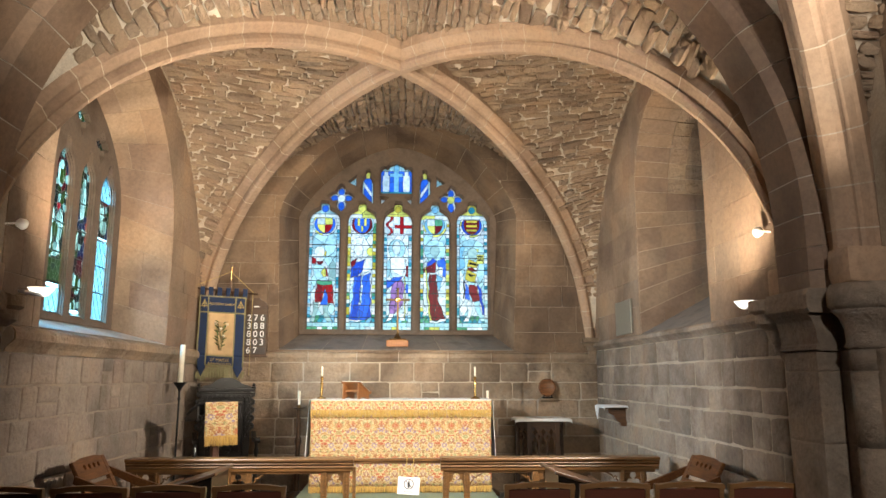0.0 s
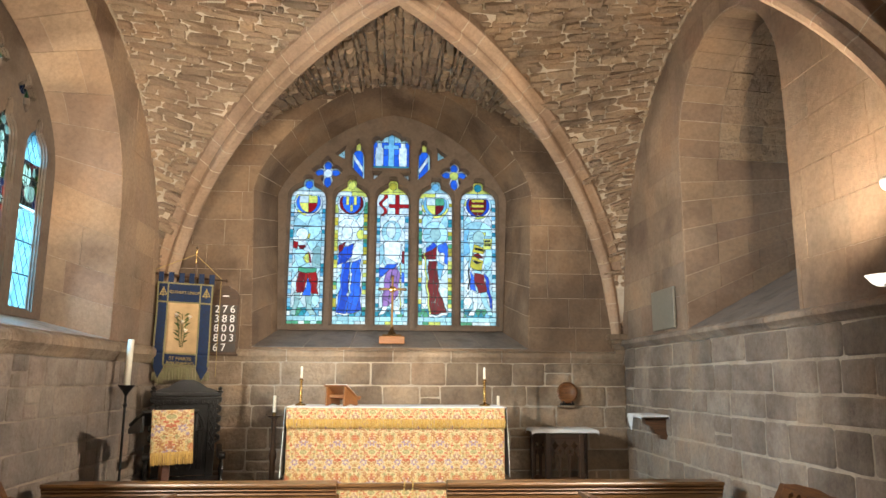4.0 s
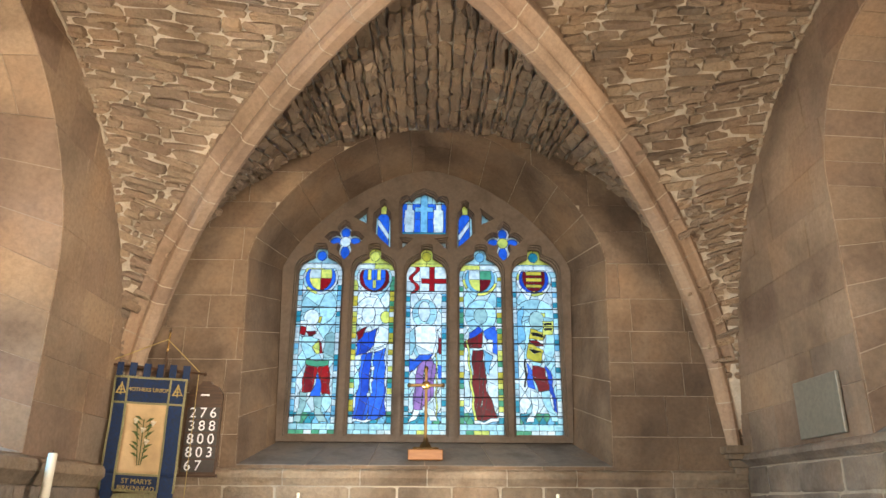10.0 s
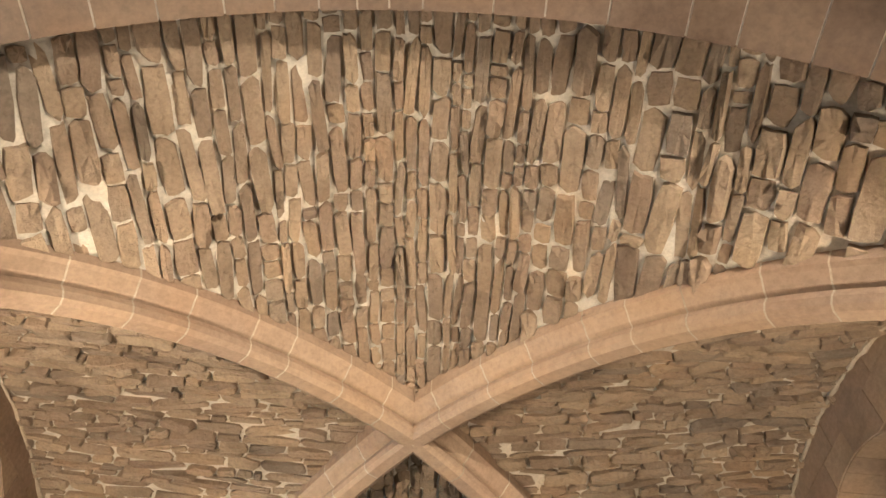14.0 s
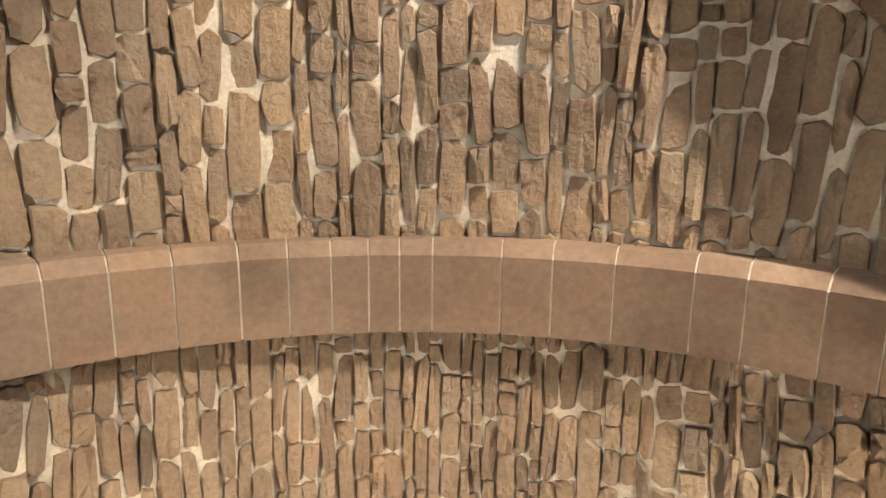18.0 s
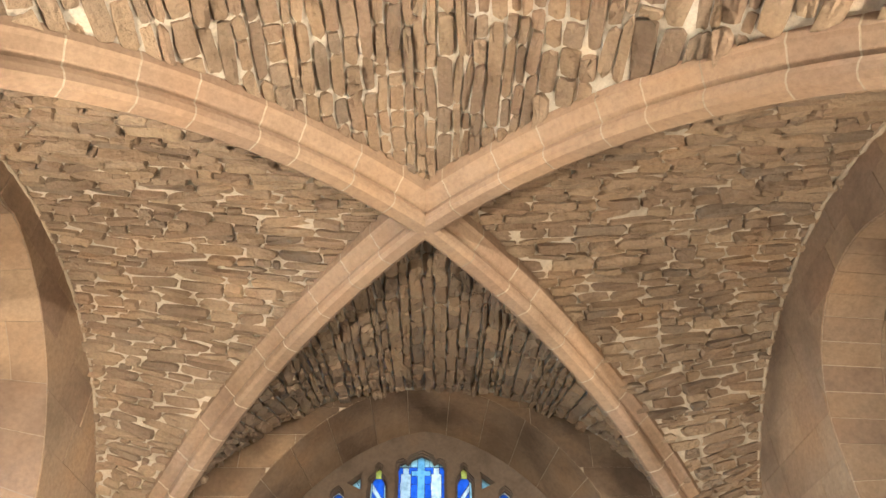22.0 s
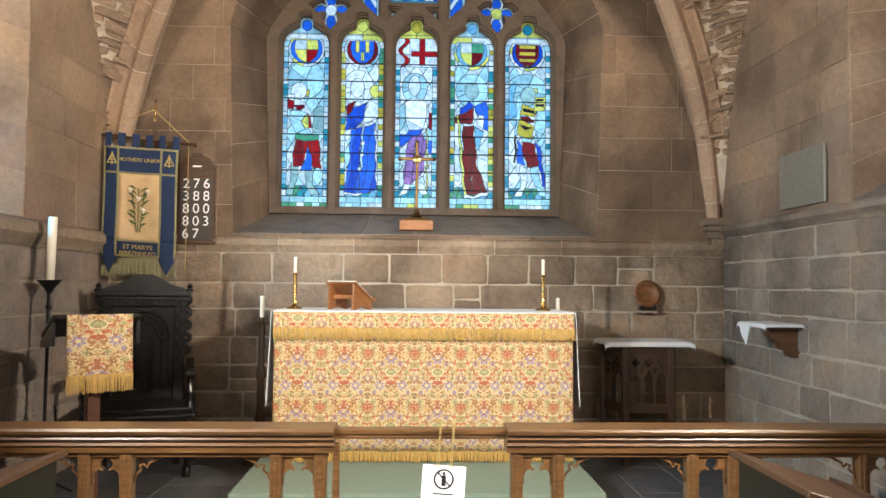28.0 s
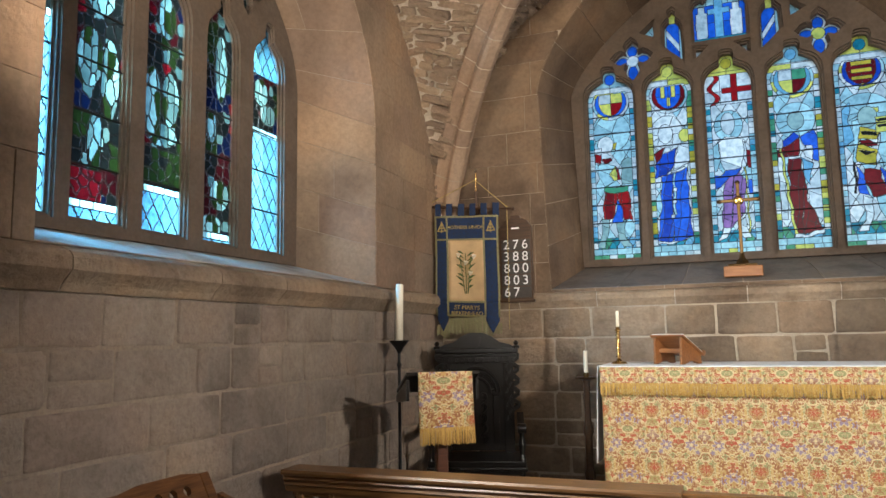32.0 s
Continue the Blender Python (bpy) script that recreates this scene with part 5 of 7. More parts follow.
frame_in = [((a + 0.075) / 1.05 - 0.0785, (b - 1.975) / 1.03 + 1.95) for a, b in east_in]
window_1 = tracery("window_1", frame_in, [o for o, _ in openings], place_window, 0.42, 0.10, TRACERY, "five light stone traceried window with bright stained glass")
arch_line = [place_window(a, b, -0.395) for a, b in [frame_in[1]] + frame_in[2:] + [frame_in[0]]]
frames = []
for k, p in enumerate(arch_line):
    q, r = arch_line[max(0, k - 1)], arch_line[min(len(arch_line) - 1, k + 1)]
    t = (r - q).normalized()
    frames.append((p, t.cross(Vector((0, 1, 0))).normalized(), Vector((0, 1, 0))))
part("frame_roll", sweep([(0.022 * math.cos(a), 0.03 * math.sin(a)) for a in np.linspace(0, 2 * math.pi, 9)[:-1]], frames), ASHLAR, window_1, "pale roll moulding round the frame")
for poly, design in openings:
    leaded(window_1, poly, design, place_window, 0.455, 0.005)
for x0, x1 in LIGHTS_X:
    for k in range(1, 9):
        z = 1.95 + k * 0.168
        part("saddle_bar", rod(place_window(x0 - 0.02, z, -0.445), place_window(x1 + 0.02, z, -0.445), 0.006, 6), IRON, window_1)

# ---- north window ----
NLIGHTS = [(1.878, 2.195), (2.386, 2.66), (2.842, 3.142), (3.295, 3.60), (3.735, 4.04)]
CLEAR = [(0.80, True), (0.02, False), (0.22, False), (0.06, False), (0.95, False)]


NPALE, NDARK = ["ash", "mist", "ash", "mist", "ash", "moss"], ["dark", "ink", "dark", "moss", "dark", "wine", "dark"]


def cell_of(a, b, wa, wb, tag):
    """The nearest of a loose grid of points: an irregular piece of glass."""
    best = None
    i0, j0 = math.floor(a / wa), math.floor(b / wb)
    for i in (i0 - 1, i0, i0 + 1):
        for j in (j0 - 1, j0, j0 + 1):
            d = ((a / wa - i - 0.15 - 0.7 * scatter(tag, i, j)) ** 2 + (b / wb - j - 0.15 - 0.7 * scatter(tag, j, i, 7)) ** 2)
            if best is None or d < best[0]:
                best = (d, i, j)
    return best[1:]


# pale robed shapes (across, up, half width, half height) in each north light
NFIGURES = [[(0.03, 1.10, 0.08, 0.10), (-0.05, 0.96, 0.09, 0.08)], [(-0.03, 1.12, 0.06, 0.22), (0.05, 0.72, 0.05, 0.10), (-0.04, 0.30, 0.09, 0.10), (0.03, 0.10, 0.10, 0.07)], [(-0.02, 1.26, 0.07, 0.13), (-0.06, 0.78, 0.07, 0.16), (0.08, 0.74, 0.07, 0.20), (0.0, 0.56, 0.12, 0.07)],
            [(0.05, 0.84, 0.08, 0.16), (-0.08, 0.75, 0.06, 0.22), (0.0, 0.40, 0.05, 0.16), (0.0, 1.20, 0.10, 0.12)], [(0.0, 1.12, 0.08, 0.13), (-0.05, 0.75, 0.07, 0.14)]]


def north_design(n, y0, y1):
    mid, half = (y0 + y1) / 2, (y1 - y0) / 2
    low = CLEAR[n][0]

    def design(a, z):
        v = z - 1.88
        if v < low or (n in (0, 4) and v > 1.22):
            return quarry(a, v, 0.098, ["clear"], ("n", n))
        if v < low + 0.04:
            return (("band", math.floor(a / 0.08)), "pale")
        p, q = cell_of(a, v, 0.06, 0.07, n)
        if n == 3 and v < 0.26 and a > mid - 0.05:
            return (("robe", p, q), "crimson")
        if n == 2 and 0.27 < v < 0.48:
            return (("field", p, q), pick(["moss", "moss", "dark", "moss"], n, p, q))
        u = a - mid
        for k, (cu, cv, ru, rv) in enumerate(NFIGURES[n]):
            if oval(u, v, cu, cv, ru, rv):
                p2, q2 = cell_of(a, v, 0.05, 0.13, ("f", n, k))
                return (("figure", k, p2, q2), pick(NPALE, n, k, p2, q2))
        r = scatter("mass", n, p, q)
        return (("ground", p, q), "crimson" if r > 0.95 else pick(NDARK, n, p // 2, q // 2) if r < 0.84 else "mist")

    return design


n_open = [(light_outline(y0, y1, 1.88, 3.12, 3.46), north_design(n, y0, y1)) for n, (y0, y1) in enumerate(NLIGHTS)]
for n in range(4):
    c = (NLIGHTS[n][1] + NLIGHTS[n + 1][0]) / 2
    n_open.append((quatrefoil(c, 3.62 if n in (0, 3) else 3.76, 0.78), small_design(("nq", n), ["ink", "mist", "dark", "moss"], 0.07)))
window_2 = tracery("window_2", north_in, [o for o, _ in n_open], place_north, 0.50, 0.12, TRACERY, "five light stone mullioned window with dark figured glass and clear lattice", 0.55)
for poly, design in n_open:
    leaded(window_2, poly, design, place_north, 0.505)
for y0, y1 in NLIGHTS:
    for k in range(1, 5):
        part("saddle_bar", rod(place_north(y0 - 0.02, 1.88 + k * 0.27, -0.498), place_north(y1 + 0.02, 1.88 + k * 0.27, -0.498), 0.006, 6), IRON, window_2)

# ---- south recess window, out of direct sight ----
s_open = [light_outline(SY - 0.62, SY - 0.08, 2.62, 3.4, 3.75), light_outline(SY + 0.08, SY + 0.62, 2.62, 3.4, 3.75)]
window_3 = tracery("window_3", south_in, s_open, place_south, 1.25, 0.12, ASHLAR, "two light stone window with plain leaded glass")
for poly in s_open:
    leaded(window_3, poly, small_design("sw", ["clear"], 0.12), place_south, 1.30)

# ---- furnishing materials ----
def damask_mat(name, period=0.315, rise=0.36):
    """A mirrored, repeating flowered brocade in cream, gold, red and blue."""
    m, t, b = nodes_of(name, 0.75)
    pos = world_pos(t)
    sep = t.nodes.new("ShaderNodeSeparateXYZ")
    t.links.new(pos, sep.inputs[0])

    def math_node(op, a, v=None, w=None):
        n = t.nodes.new("ShaderNodeMath")
        n.operation = op
        for k, s in ((0, a), (1, v), (2, w)):
            if s is None:
                continue
            if isinstance(s, (int, float)):
                n.inputs[k].default_value = s
            else:
                t.links.new(s, n.inputs[k])
        return n.outputs[0]

    u = math_node("PINGPONG", math_node("ADD", sep.outputs[0], 10.0), period / 2)
    v = math_node("MODULO", math_node("ADD", sep.outputs[2], 10.07), rise)
    com = t.nodes.new("ShaderNodeCombineXYZ")
    t.links.new(u, com.inputs[0]), t.links.new(v, com.inputs[1])
    com.inputs[2].default_value = 3.7

    def field(scale, detail, dist, off):
        mp = t.nodes.new("ShaderNodeMapping")
        mp.inputs["Location"].default_value = (off, off * 0.7, 0)
        t.links.new(com.outputs[0], mp.inputs[0])
        n = t.nodes.new("ShaderNodeTexNoise")
        n.inputs["Scale"].default_value, n.inputs["Detail"].default_value, n.inputs["Distortion"].default_value = scale, detail, dist
        t.links.new(mp.outputs[0], n.inputs["Vector"])
        return n.outputs[0]

    def band(src, lo, hi):
        return ramp(t, src, [(lo - 0.012, (0, 0, 0)), (lo, (1, 1, 1)), (hi, (1, 1, 1)), (hi + 0.012, (0, 0, 0))])

    CREAM, OCHRE, RED, LILAC, SAGE, BROWN = (0.57, 0.44, 0.24), (0.34, 0.20, 0.066), (0.36, 0.075, 0.032), (0.24, 0.175, 0.24), (0.24, 0.23, 0.10), (0.27, 0.11, 0.042)
    c = mix(t, band(field(17, 1.0, 0.6, 0.4), 0.50, 0.75), OCHRE, (0.43, 0.26, 0.085))
    c = mix(t, band(field(24, 0.8, 1.1, 2.3), 0.585, 0.80), c, SAGE)
    c = mix(t, band(field(27, 0.8, 1.2, 6.1), 0.59, 0.80), c, BROWN)
    c = mix(t, band(field(21, 0.9, 1.5, 1.1), 0.470, 0.520), c, CREAM)
    c = mix(t, band(field(24, 0.9, 1.3, 9.2), 0.485, 0.525), c, CREAM)

    def motif(c, mu, mv, r, lobes, deep, col, flat=1.0, rim=0.0):
        du = math_node("SUBTRACT", u, mu)
        dv = math_node("MULTIPLY", math_node("WRAP", math_node("SUBTRACT", v, mv), rise / 2, -rise / 2), flat)
        d = math_node("SQRT", math_node("ADD", math_node("MULTIPLY", du, du), math_node("MULTIPLY", dv, dv)))
        if lobes:
            wave = math_node("COSINE", math_node("MULTIPLY", math_node("ARCTAN2", dv, du), float(lobes)))
            d = math_node("DIVIDE", d, math_node("ADD", math_node("MULTIPLY", wave, deep), 1.0))
        if rim:
            c = mix(t, math_node("LESS_THAN", d, r + rim), c, CREAM)
        return mix(t, math_node("LESS_THAN", d, r), c, col)

    # mirrored about u = 0 and u = period / 2: flower, cup and fan; star, urn and bowl; roses between
    h = period / 2
    for spec in ((0, 0.03, 0.080, 9, 0.06, (0.40, 0.24, 0.08), 1.0, 0.006), (h, 0.05, 0.046, 6, 0.1, (0.34, 0.17, 0.05)), (h, 0.05, 0.025, 8, 0.5, RED), (0, 0.015, 0.036, 6, 0.3, LILAC, 1.0, 0.006), (0, 0.015, 0.012, 0, 0, CREAM),
                 (0, 0.066, 0.026, 5, 0.4, RED, 1.0, 0.005), (h, 0.125, 0.022, 3, 0.2, SAGE, 1.0, 0.009), (0.076, 0.195, 0.033, 7, 0.22, LILAC, 1.0, 0.007), (0.076, 0.195, 0.012, 5, 0.3, CREAM),
                 (h, 0.245, 0.034, 4, 0.25, (0.27, 0.15, 0.12), 1.0, 0.006), (h, 0.245, 0.010, 0, 0, CREAM), (h, 0.30, 0.036, 0, 0, RED, 2.6), (h, 0.333, 0.042, 5, 0.15, (0.30, 0.24, 0.09), 1.5, 0.006),
                 (0, 0.285, 0.036, 0, 0, SAGE, 1.6, 0.010), (0, 0.215, 0.026, 3, 0.45, RED, 1.0, 0.004), (0.034, 0.245, 0.015, 2, 0.4, RED), (0.056, 0.275, 0.014, 2, 0.4, RED), (0.080, 0.30, 0.013, 2, 0.4, BROWN),
                 (0.118, 0.085, 0.018, 4, 0.3, SAGE, 1.0, 0.005), (0.040, 0.130, 0.017, 4, 0.3, SAGE, 1.0, 0.005), (0.112, 0.150, 0.014, 5, 0.3, LILAC), (0.112, 0.345, 0.014, 4, 0.4, RED), (0.060, 0.342, 0.020, 5, 0.3, LILAC, 1.0, 0.005)):
        c = motif(c, spec[0], spec[1], spec[2] * 0.94, *spec[3:])
    c = mix(t, band(field(46, 0.8, 1.6, 3.3), 0.482, 0.508), c, CREAM)
    c = mix(t, band(field(38, 0.8, 1.6, 5.7), 0.600, 0.80), c, BROWN)
    t.links.new(c, b.inputs["Base Color"])
    weave = noise_tex(t, 400, 2)
    bump(t, b, weave.outputs[0], 0.0015, 0.4)
    return m


DAMASK = damask_mat("flowered_brocade")
BLUECLOTH = plain_mat("blue_damask_cloth", (0.008, 0.023, 0.072), 0.85, 0, 0.5, 45, 0.003)
CREAMSILK = plain_mat("cream_silk", (0.55, 0.38, 0.20), 0.6, 0, 0.15, 8, 0.01)
BRAID = plain_mat("gold_green_braid", (0.22, 0.20, 0.10), 0.7, 0, 0.4, 120, 0.003)
THREAD = plain_mat("gold_thread", (0.40, 0.29, 0.10), 0.5, 0.2, 0.2, 60)
LEAF = plain_mat("green_thread", (0.07, 0.10, 0.025), 0.7, 0, 0.4, 40)
BOARD = plain_mat("hymn_board_slots", (0.055, 0.045, 0.04), 0.5, 0, 0.2, 30)
BRASSPLATE = plain_mat("grey_bronze_plaque", (0.20, 0.185, 0.15), 0.5, 0.1, 0.2, 30)
UPHOLSTERY = plain_mat("rust_upholstery", (0.13, 0.035, 0.018), 0.95, 0, 0.25, 160, 0.003)
CHAIRWOOD = wood_mat("beech_chair", (0.20, 0.10, 0.04), (0.36, 0.20, 0.085), 0.35)
PAPER = plain_mat("book_paper", (0.75, 0.72, 0.66), 0.8, 0, 0.05)
LAMPWHITE = plain_mat("white_enamel", (0.85, 0.85, 0.85), 0.4, 0, 0.02)


def fringe(name, x0, x1, y, z0, z1, parent, material=None, step=0.008, seed=3):
    r = random.Random(seed)
    verts, faces = [], []
    x = x0
    while x < x1:
        w = step * r.uniform(0.75, 1.1)
        low = z0 + r.uniform(-0.006, 0.008)
        sway = r.uniform(-0.004, 0.004)
        n = len(verts)
        verts += [(x, y - 0.002, z1), (x + w, y - 0.002, z1), (x + w * 0.9 + sway, y - 0.006 + r.uniform(-0.004, 0.003), low), (x + w * 0.1 + sway, y - 0.006 + r.uniform(-0.004, 0.003), low),
                  (x + w / 2, y + 0.005, z1), (x + w / 2 + sway, y + 0.004, low)]
        faces += [(n, n + 1, n + 2, n + 3), (n + 1, n + 4, n + 5, n + 2), (n + 4, n, n + 3, n + 5), (n + 3, n + 2, n + 5)]
        x += step
    ob = link_mesh(name, verts, faces, material or GOLD, parent)
    return ob


def cloth(name, fn, nu, nv, thick, material, parent, label=""):
    """A cloth sheet from fn(u, v), with a thickness."""
    verts = [fn(i / nu, j / nv) for j in range(nv + 1) for i in range(nu + 1)]
    faces = [(j * (nu + 1) + i, j * (nu + 1) + i + 1, (j + 1) * (nu + 1) + i + 1, (j + 1) * (nu + 1) + i) for j in range(nv) for i in range(nu)]
    ob = link_mesh(name, verts, faces, material, parent, True)
    md = ob.modifiers.new("thickness", "SOLIDIFY")
    md.thickness = thick
    md.offset = 0
    if label:
        tagged(ob, label)
    return ob


def text(name, words, size, at, rx, ry, rz, material, parent, depth=0.002, spacing=1.0):
    cu = bpy.data.curves.new(name, "FONT")
    cu.body, cu.size, cu.align_x, cu.align_y, cu.extrude, cu.space_character = words, size, "CENTER", "CENTER", depth, spacing
    tmp = bpy.data.objects.new(name, cu)
    scene.collection.objects.link(tmp)
    me = bpy.data.meshes.new_from_object(tmp.evaluated_get(bpy.context.evaluated_depsgraph_get()))
    bpy.data.objects.remove(tmp)
    me.materials.clear()
    me.materials.append(material)
    ob = new(name, me)
    ob.parent = parent
    ob.matrix_basis = pose(*at, rx, ry, rz)
    return ob


# ---- platform and altar ----
foot = empty("altar_platform", (-0.045, -1.0, FLOOR), "low step covered in green carpet under the altar", "platform")
part("step", box(-1.07, 1.07, -0.86, 0.80, 0.0, 0.165, 0.008), BROWNWOOD, foot)
part("carpet", box(-1.085, 1.085, -0.875, 0.80, 0.004, 0.172, 0.014, 2), GREEN, foot, "green wool carpet")

AX0, AX1, AZ0, AZ1, AYF, AYB = -1.024, 1.003, 0.052, 1.055, -1.15, -0.46
altar = empty("altar", (0, 0, AZ0), "wooden altar under a flowered gold brocade frontal and white linen", "altar")
altar.matrix_basis = Matrix()
part("body", box(AX0 + 0.02, AX1 - 0.02, AYF + 0.02, AYB, AZ0, AZ1 - 0.012, 0.005), BROWNWOOD, altar)


def frontal(u, v):
    x = AX0 + (AX1 - AX0) * u
    return (x, AYF - 0.004 - 0.006 * (0.5 + 0.5 * math.sin(u * 37)) * (1 - v), AZ0 + 0.07 + (AZ1 - AZ0 - 0.07) * v)


cloth("frontal", frontal, 90, 10, 0.004, DAMASK, altar, "cream and gold flowered brocade frontal")
fringe("bottom_fringe", AX0, AX1, AYF - 0.008, AZ0 + 0.006, AZ0 + 0.075, altar)


def frontlet(u, v):
    return (AX0 - 0.006 + (AX1 - AX0 + 0.012) * u, AYF - 0.016 - 0.006 * (0.5 + 0.5 * math.sin(u * 23 + 1)) * (1 - v), 0.935 + (AZ1 - 0.935) * v)


cloth("frontlet", frontlet, 80, 4, 0.004, DAMASK, altar, "narrow brocade strip along the top edge")
fringe("frontlet_fringe", AX0 - 0.006, AX1 + 0.006, AYF - 0.024, 0.872, 0.952, altar, None, 0.007, 5)
linen = empty("altar_cloth", (0, 0, 0), "plain white linen cloth lying on the altar", "tablecloth")
part("top_sheet", box(AX0 - 0.012, AX1 + 0.012, AYF - 0.012, AYB + 0.01, AZ1, AZ1 + 0.008, 0.003), LINEN, linen)
for sx, x in ((-1, AX0 - 0.014), (1, AX1 + 0.014)):
    cloth("side_fall", lambda u, v, x=x, sx=sx: (x + sx * (0.012 + 0.028 * (1 - v)) + 0.01 * math.sin(u * 9) * (1 - v), AYF + 0.02 + (AYB - AYF - 0.02) * u, 0.42 + (AZ1 + 0.006 - 0.42) * v), 14, 10, 0.004, LINEN, linen, "hanging linen end")

# ---- on the altar ----
def altar_candlestick(x, y, z):
    ob = empty("altar_candlestick", (x, y, z), "tall polished brass twist candlestick with a white candle", "candlestick", "altar candlesticks")
    part("base", lathe([(0.056, 0), (0.056, 0.006), (0.045, 0.014), (0.022, 0.022), (0.014, 0.034)]), BRASS, ob, "", True)
    prof = [(0.012, 0.034)]
    for k in range(9):
        zz = 0.042 + k * 0.021
        prof += [(0.010, zz), (0.0165 if k % 3 else 0.022, zz + 0.009), (0.010, zz + 0.018)]
    part("stem", lathe(prof, 16), BRASS, ob, "", True)
    part("socket", lathe([(0.010, 0.228), (0.022, 0.236), (0.022, 0.242), (0.014, 0.246), (0.015, 0.262)]), BRASS, ob, "", True)
    candle = part("candle", lathe([(0.0115, 0.25), (0.0115, 0.372), (0.009, 0.376)], 16), WAX, ob, "", True)
    part("wick", rod((0, 0, 0.374), (0.001, 0.001, 0.386), 0.0012, 6), BLACK, candle)
    return ob


altar_candlestick(-0.95, -0.80, AZ1 + 0.008)
altar_candlestick(0.86, -0.80, AZ1 + 0.008)

stand = empty("missal_stand", (-0.55, -0.82, AZ1 + 0.008), "orange brown wooden book stand on the altar", "book stand", rz=149)
for sx in (-0.105, 0.105):
    part("side_panel", prism([(-0.115, 0.0), (-0.075, 0.0), (-0.062, 0.014), (-0.045, 0.006), (-0.03, 0.02), (0.03, 0.02), (0.045, 0.006), (0.062, 0.014), (0.075, 0.0), (0.115, 0.0), (0.105, 0.182), (-0.105, 0.062)], "x", sx - 0.008, sx + 0.008), PINE, stand)
bm = box(-0.135, 0.135, -0.135, 0.135, -0.006, 0.006, 0.003)
bmesh.ops.transform(bm, matrix=pose(0, 0.0, 0.129, 30), verts=bm.verts[:])
part("desk", bm, PINE, stand)
bm = box(-0.135, 0.135, -0.145, -0.125, -0.006, 0.030, 0.003)
bmesh.ops.transform(bm, matrix=pose(0, 0.0, 0.129, 30), verts=bm.verts[:])
part("ledge", bm, PINE, stand)
part("crossbar", box(-0.097, 0.097, 0.055, 0.069, 0.075, 0.105, 0.003), PINE, stand)
book = empty("altar_book", (-0.55, -0.82, AZ1 + 0.008), "open service book lying on the wooden stand", "book", rz=149)
for sx in (-1, 1):
    bm = box(min(0, sx * 0.125), max(0, sx * 0.125), -0.12, 0.128, 0.007, 0.016, 0.003)
    bmesh.ops.transform(bm, matrix=pose(0, 0.0, 0.129, 30), verts=bm.verts[:])
    part("page_block", bm, PAPER, book)

# ---- cross on the window sill ----
cross = empty("altar_cross", (-0.075, 0.14, 1.735), "dull brass cross on a wooden block, on the window sill", "cross")
part("block", box(-0.145, 0.145, -0.075, 0.075, -0.025, 0.062, 0.006), PINE, cross, "orange wood block")
part("foot", box(-0.11, 0.11, -0.05, 0.05, 0.062, 0.082, 0.008), OLDBRASS, cross)
part("foot", lathe([(0.05, 0.082), (0.045, 0.10), (0.022, 0.13), (0.014, 0.17)], 4), OLDBRASS, cross)
part("upright", box(-0.013, 0.013, -0.008, 0.008, 0.15, 0.745, 0.003), OLDBRASS, cross)
part("arm", box(-0.145, 0.145, -0.007, 0.007, 0.585, 0.612, 0.003), OLDBRASS, cross)
part("boss", lathe([(0.036, -0.01), (0.04, 0.0), (0.03, 0.012), (0.012, 0.016)], 16), BRASS, cross).matrix_basis = pose(0, 0, 0.598, 90)
for a, b in (((-0.145, 0), (0, 0.598)), ((0.145, 0), (0, 0.598))):
    part("finial", lathe([(0.005, -0.014), (0.02, 0), (0.005, 0.014)], 10), OLDBRASS, cross).matrix_basis = pose(a[0], 0, b[1], 90)
part("finial", lathe([(0.005, -0.014), (0.02, 0), (0.005, 0.014)], 10), OLDBRASS, cross).matrix_basis = pose(0, 0, 0.745, 90)

# ---- standing candles beside the altar ----
def torchere(x, y):
    ob = empty("candle_stand", (x, y, FLOOR), "dark turned wooden candle stand with a short candle", "candle stand", "stands beside the altar")
    part("base", lathe([(0.14, 0), (0.14, 0.03), (0.10, 0.06), (0.05, 0.10)], 8), BROWNWOOD, ob)
    part("shaft", lathe([(0.034, 0.10), (0.034, 0.30), (0.042, 0.33), (0.042, 0.36), (0.03, 0.40), (0.028, 0.62), (0.04, 0.66), (0.04, 0.69), (0.026, 0.74), (0.024, 1.02), (0.032, 1.05)], 8), BROWNWOOD, ob)
    part("pan", lathe([(0.03, 1.045), (0.07, 1.06), (0.075, 1.068), (0.07, 1.072), (0.02, 1.066)]), BROWNWOOD, ob)
    part("socket", lathe([(0.02, 1.066), (0.022, 1.10), (0.02, 1.105)]), OLDBRASS, ob)
    part("candle", lathe([(0.016, 1.09), (0.016, 1.265), (0.013, 1.27)]), WAX, ob)
    return ob


torchere(-1.25, -0.48)
torchere(1.07, -0.29)

# ---- paschal candle ----
pc = empty("paschal_candle_stand", (-2.435, -1.325, FLOOR), "tall slim black iron floor stand with a large pan", "candle stand")
part("stem", rod((0, 0, 0.06), (0, 0, 1.33), 0.011, 10), IRON, pc)
part("knot", lathe([(0.011, 1.18), (0.02, 1.2), (0.011, 1.22)]), IRON, pc)
part("pan", lathe([(0.012, 1.285), (0.03, 1.32), (0.072, 1.37), (0.076, 1.375), (0.07, 1.373), (0.03, 1.335)]), IRON, pc)
for k in range(3):
    a = 2 * math.pi * k / 3 + 0.5
    part("leg", rod((0, 0, 0.12), (0.17 * math.cos(a), 0.17 * math.sin(a), 0.008), 0.008), IRON, pc)
pcc = empty("paschal_candle", (-2.435, -1.325, FLOOR + 1.345), "thick white church candle standing on the iron pan", "candle")
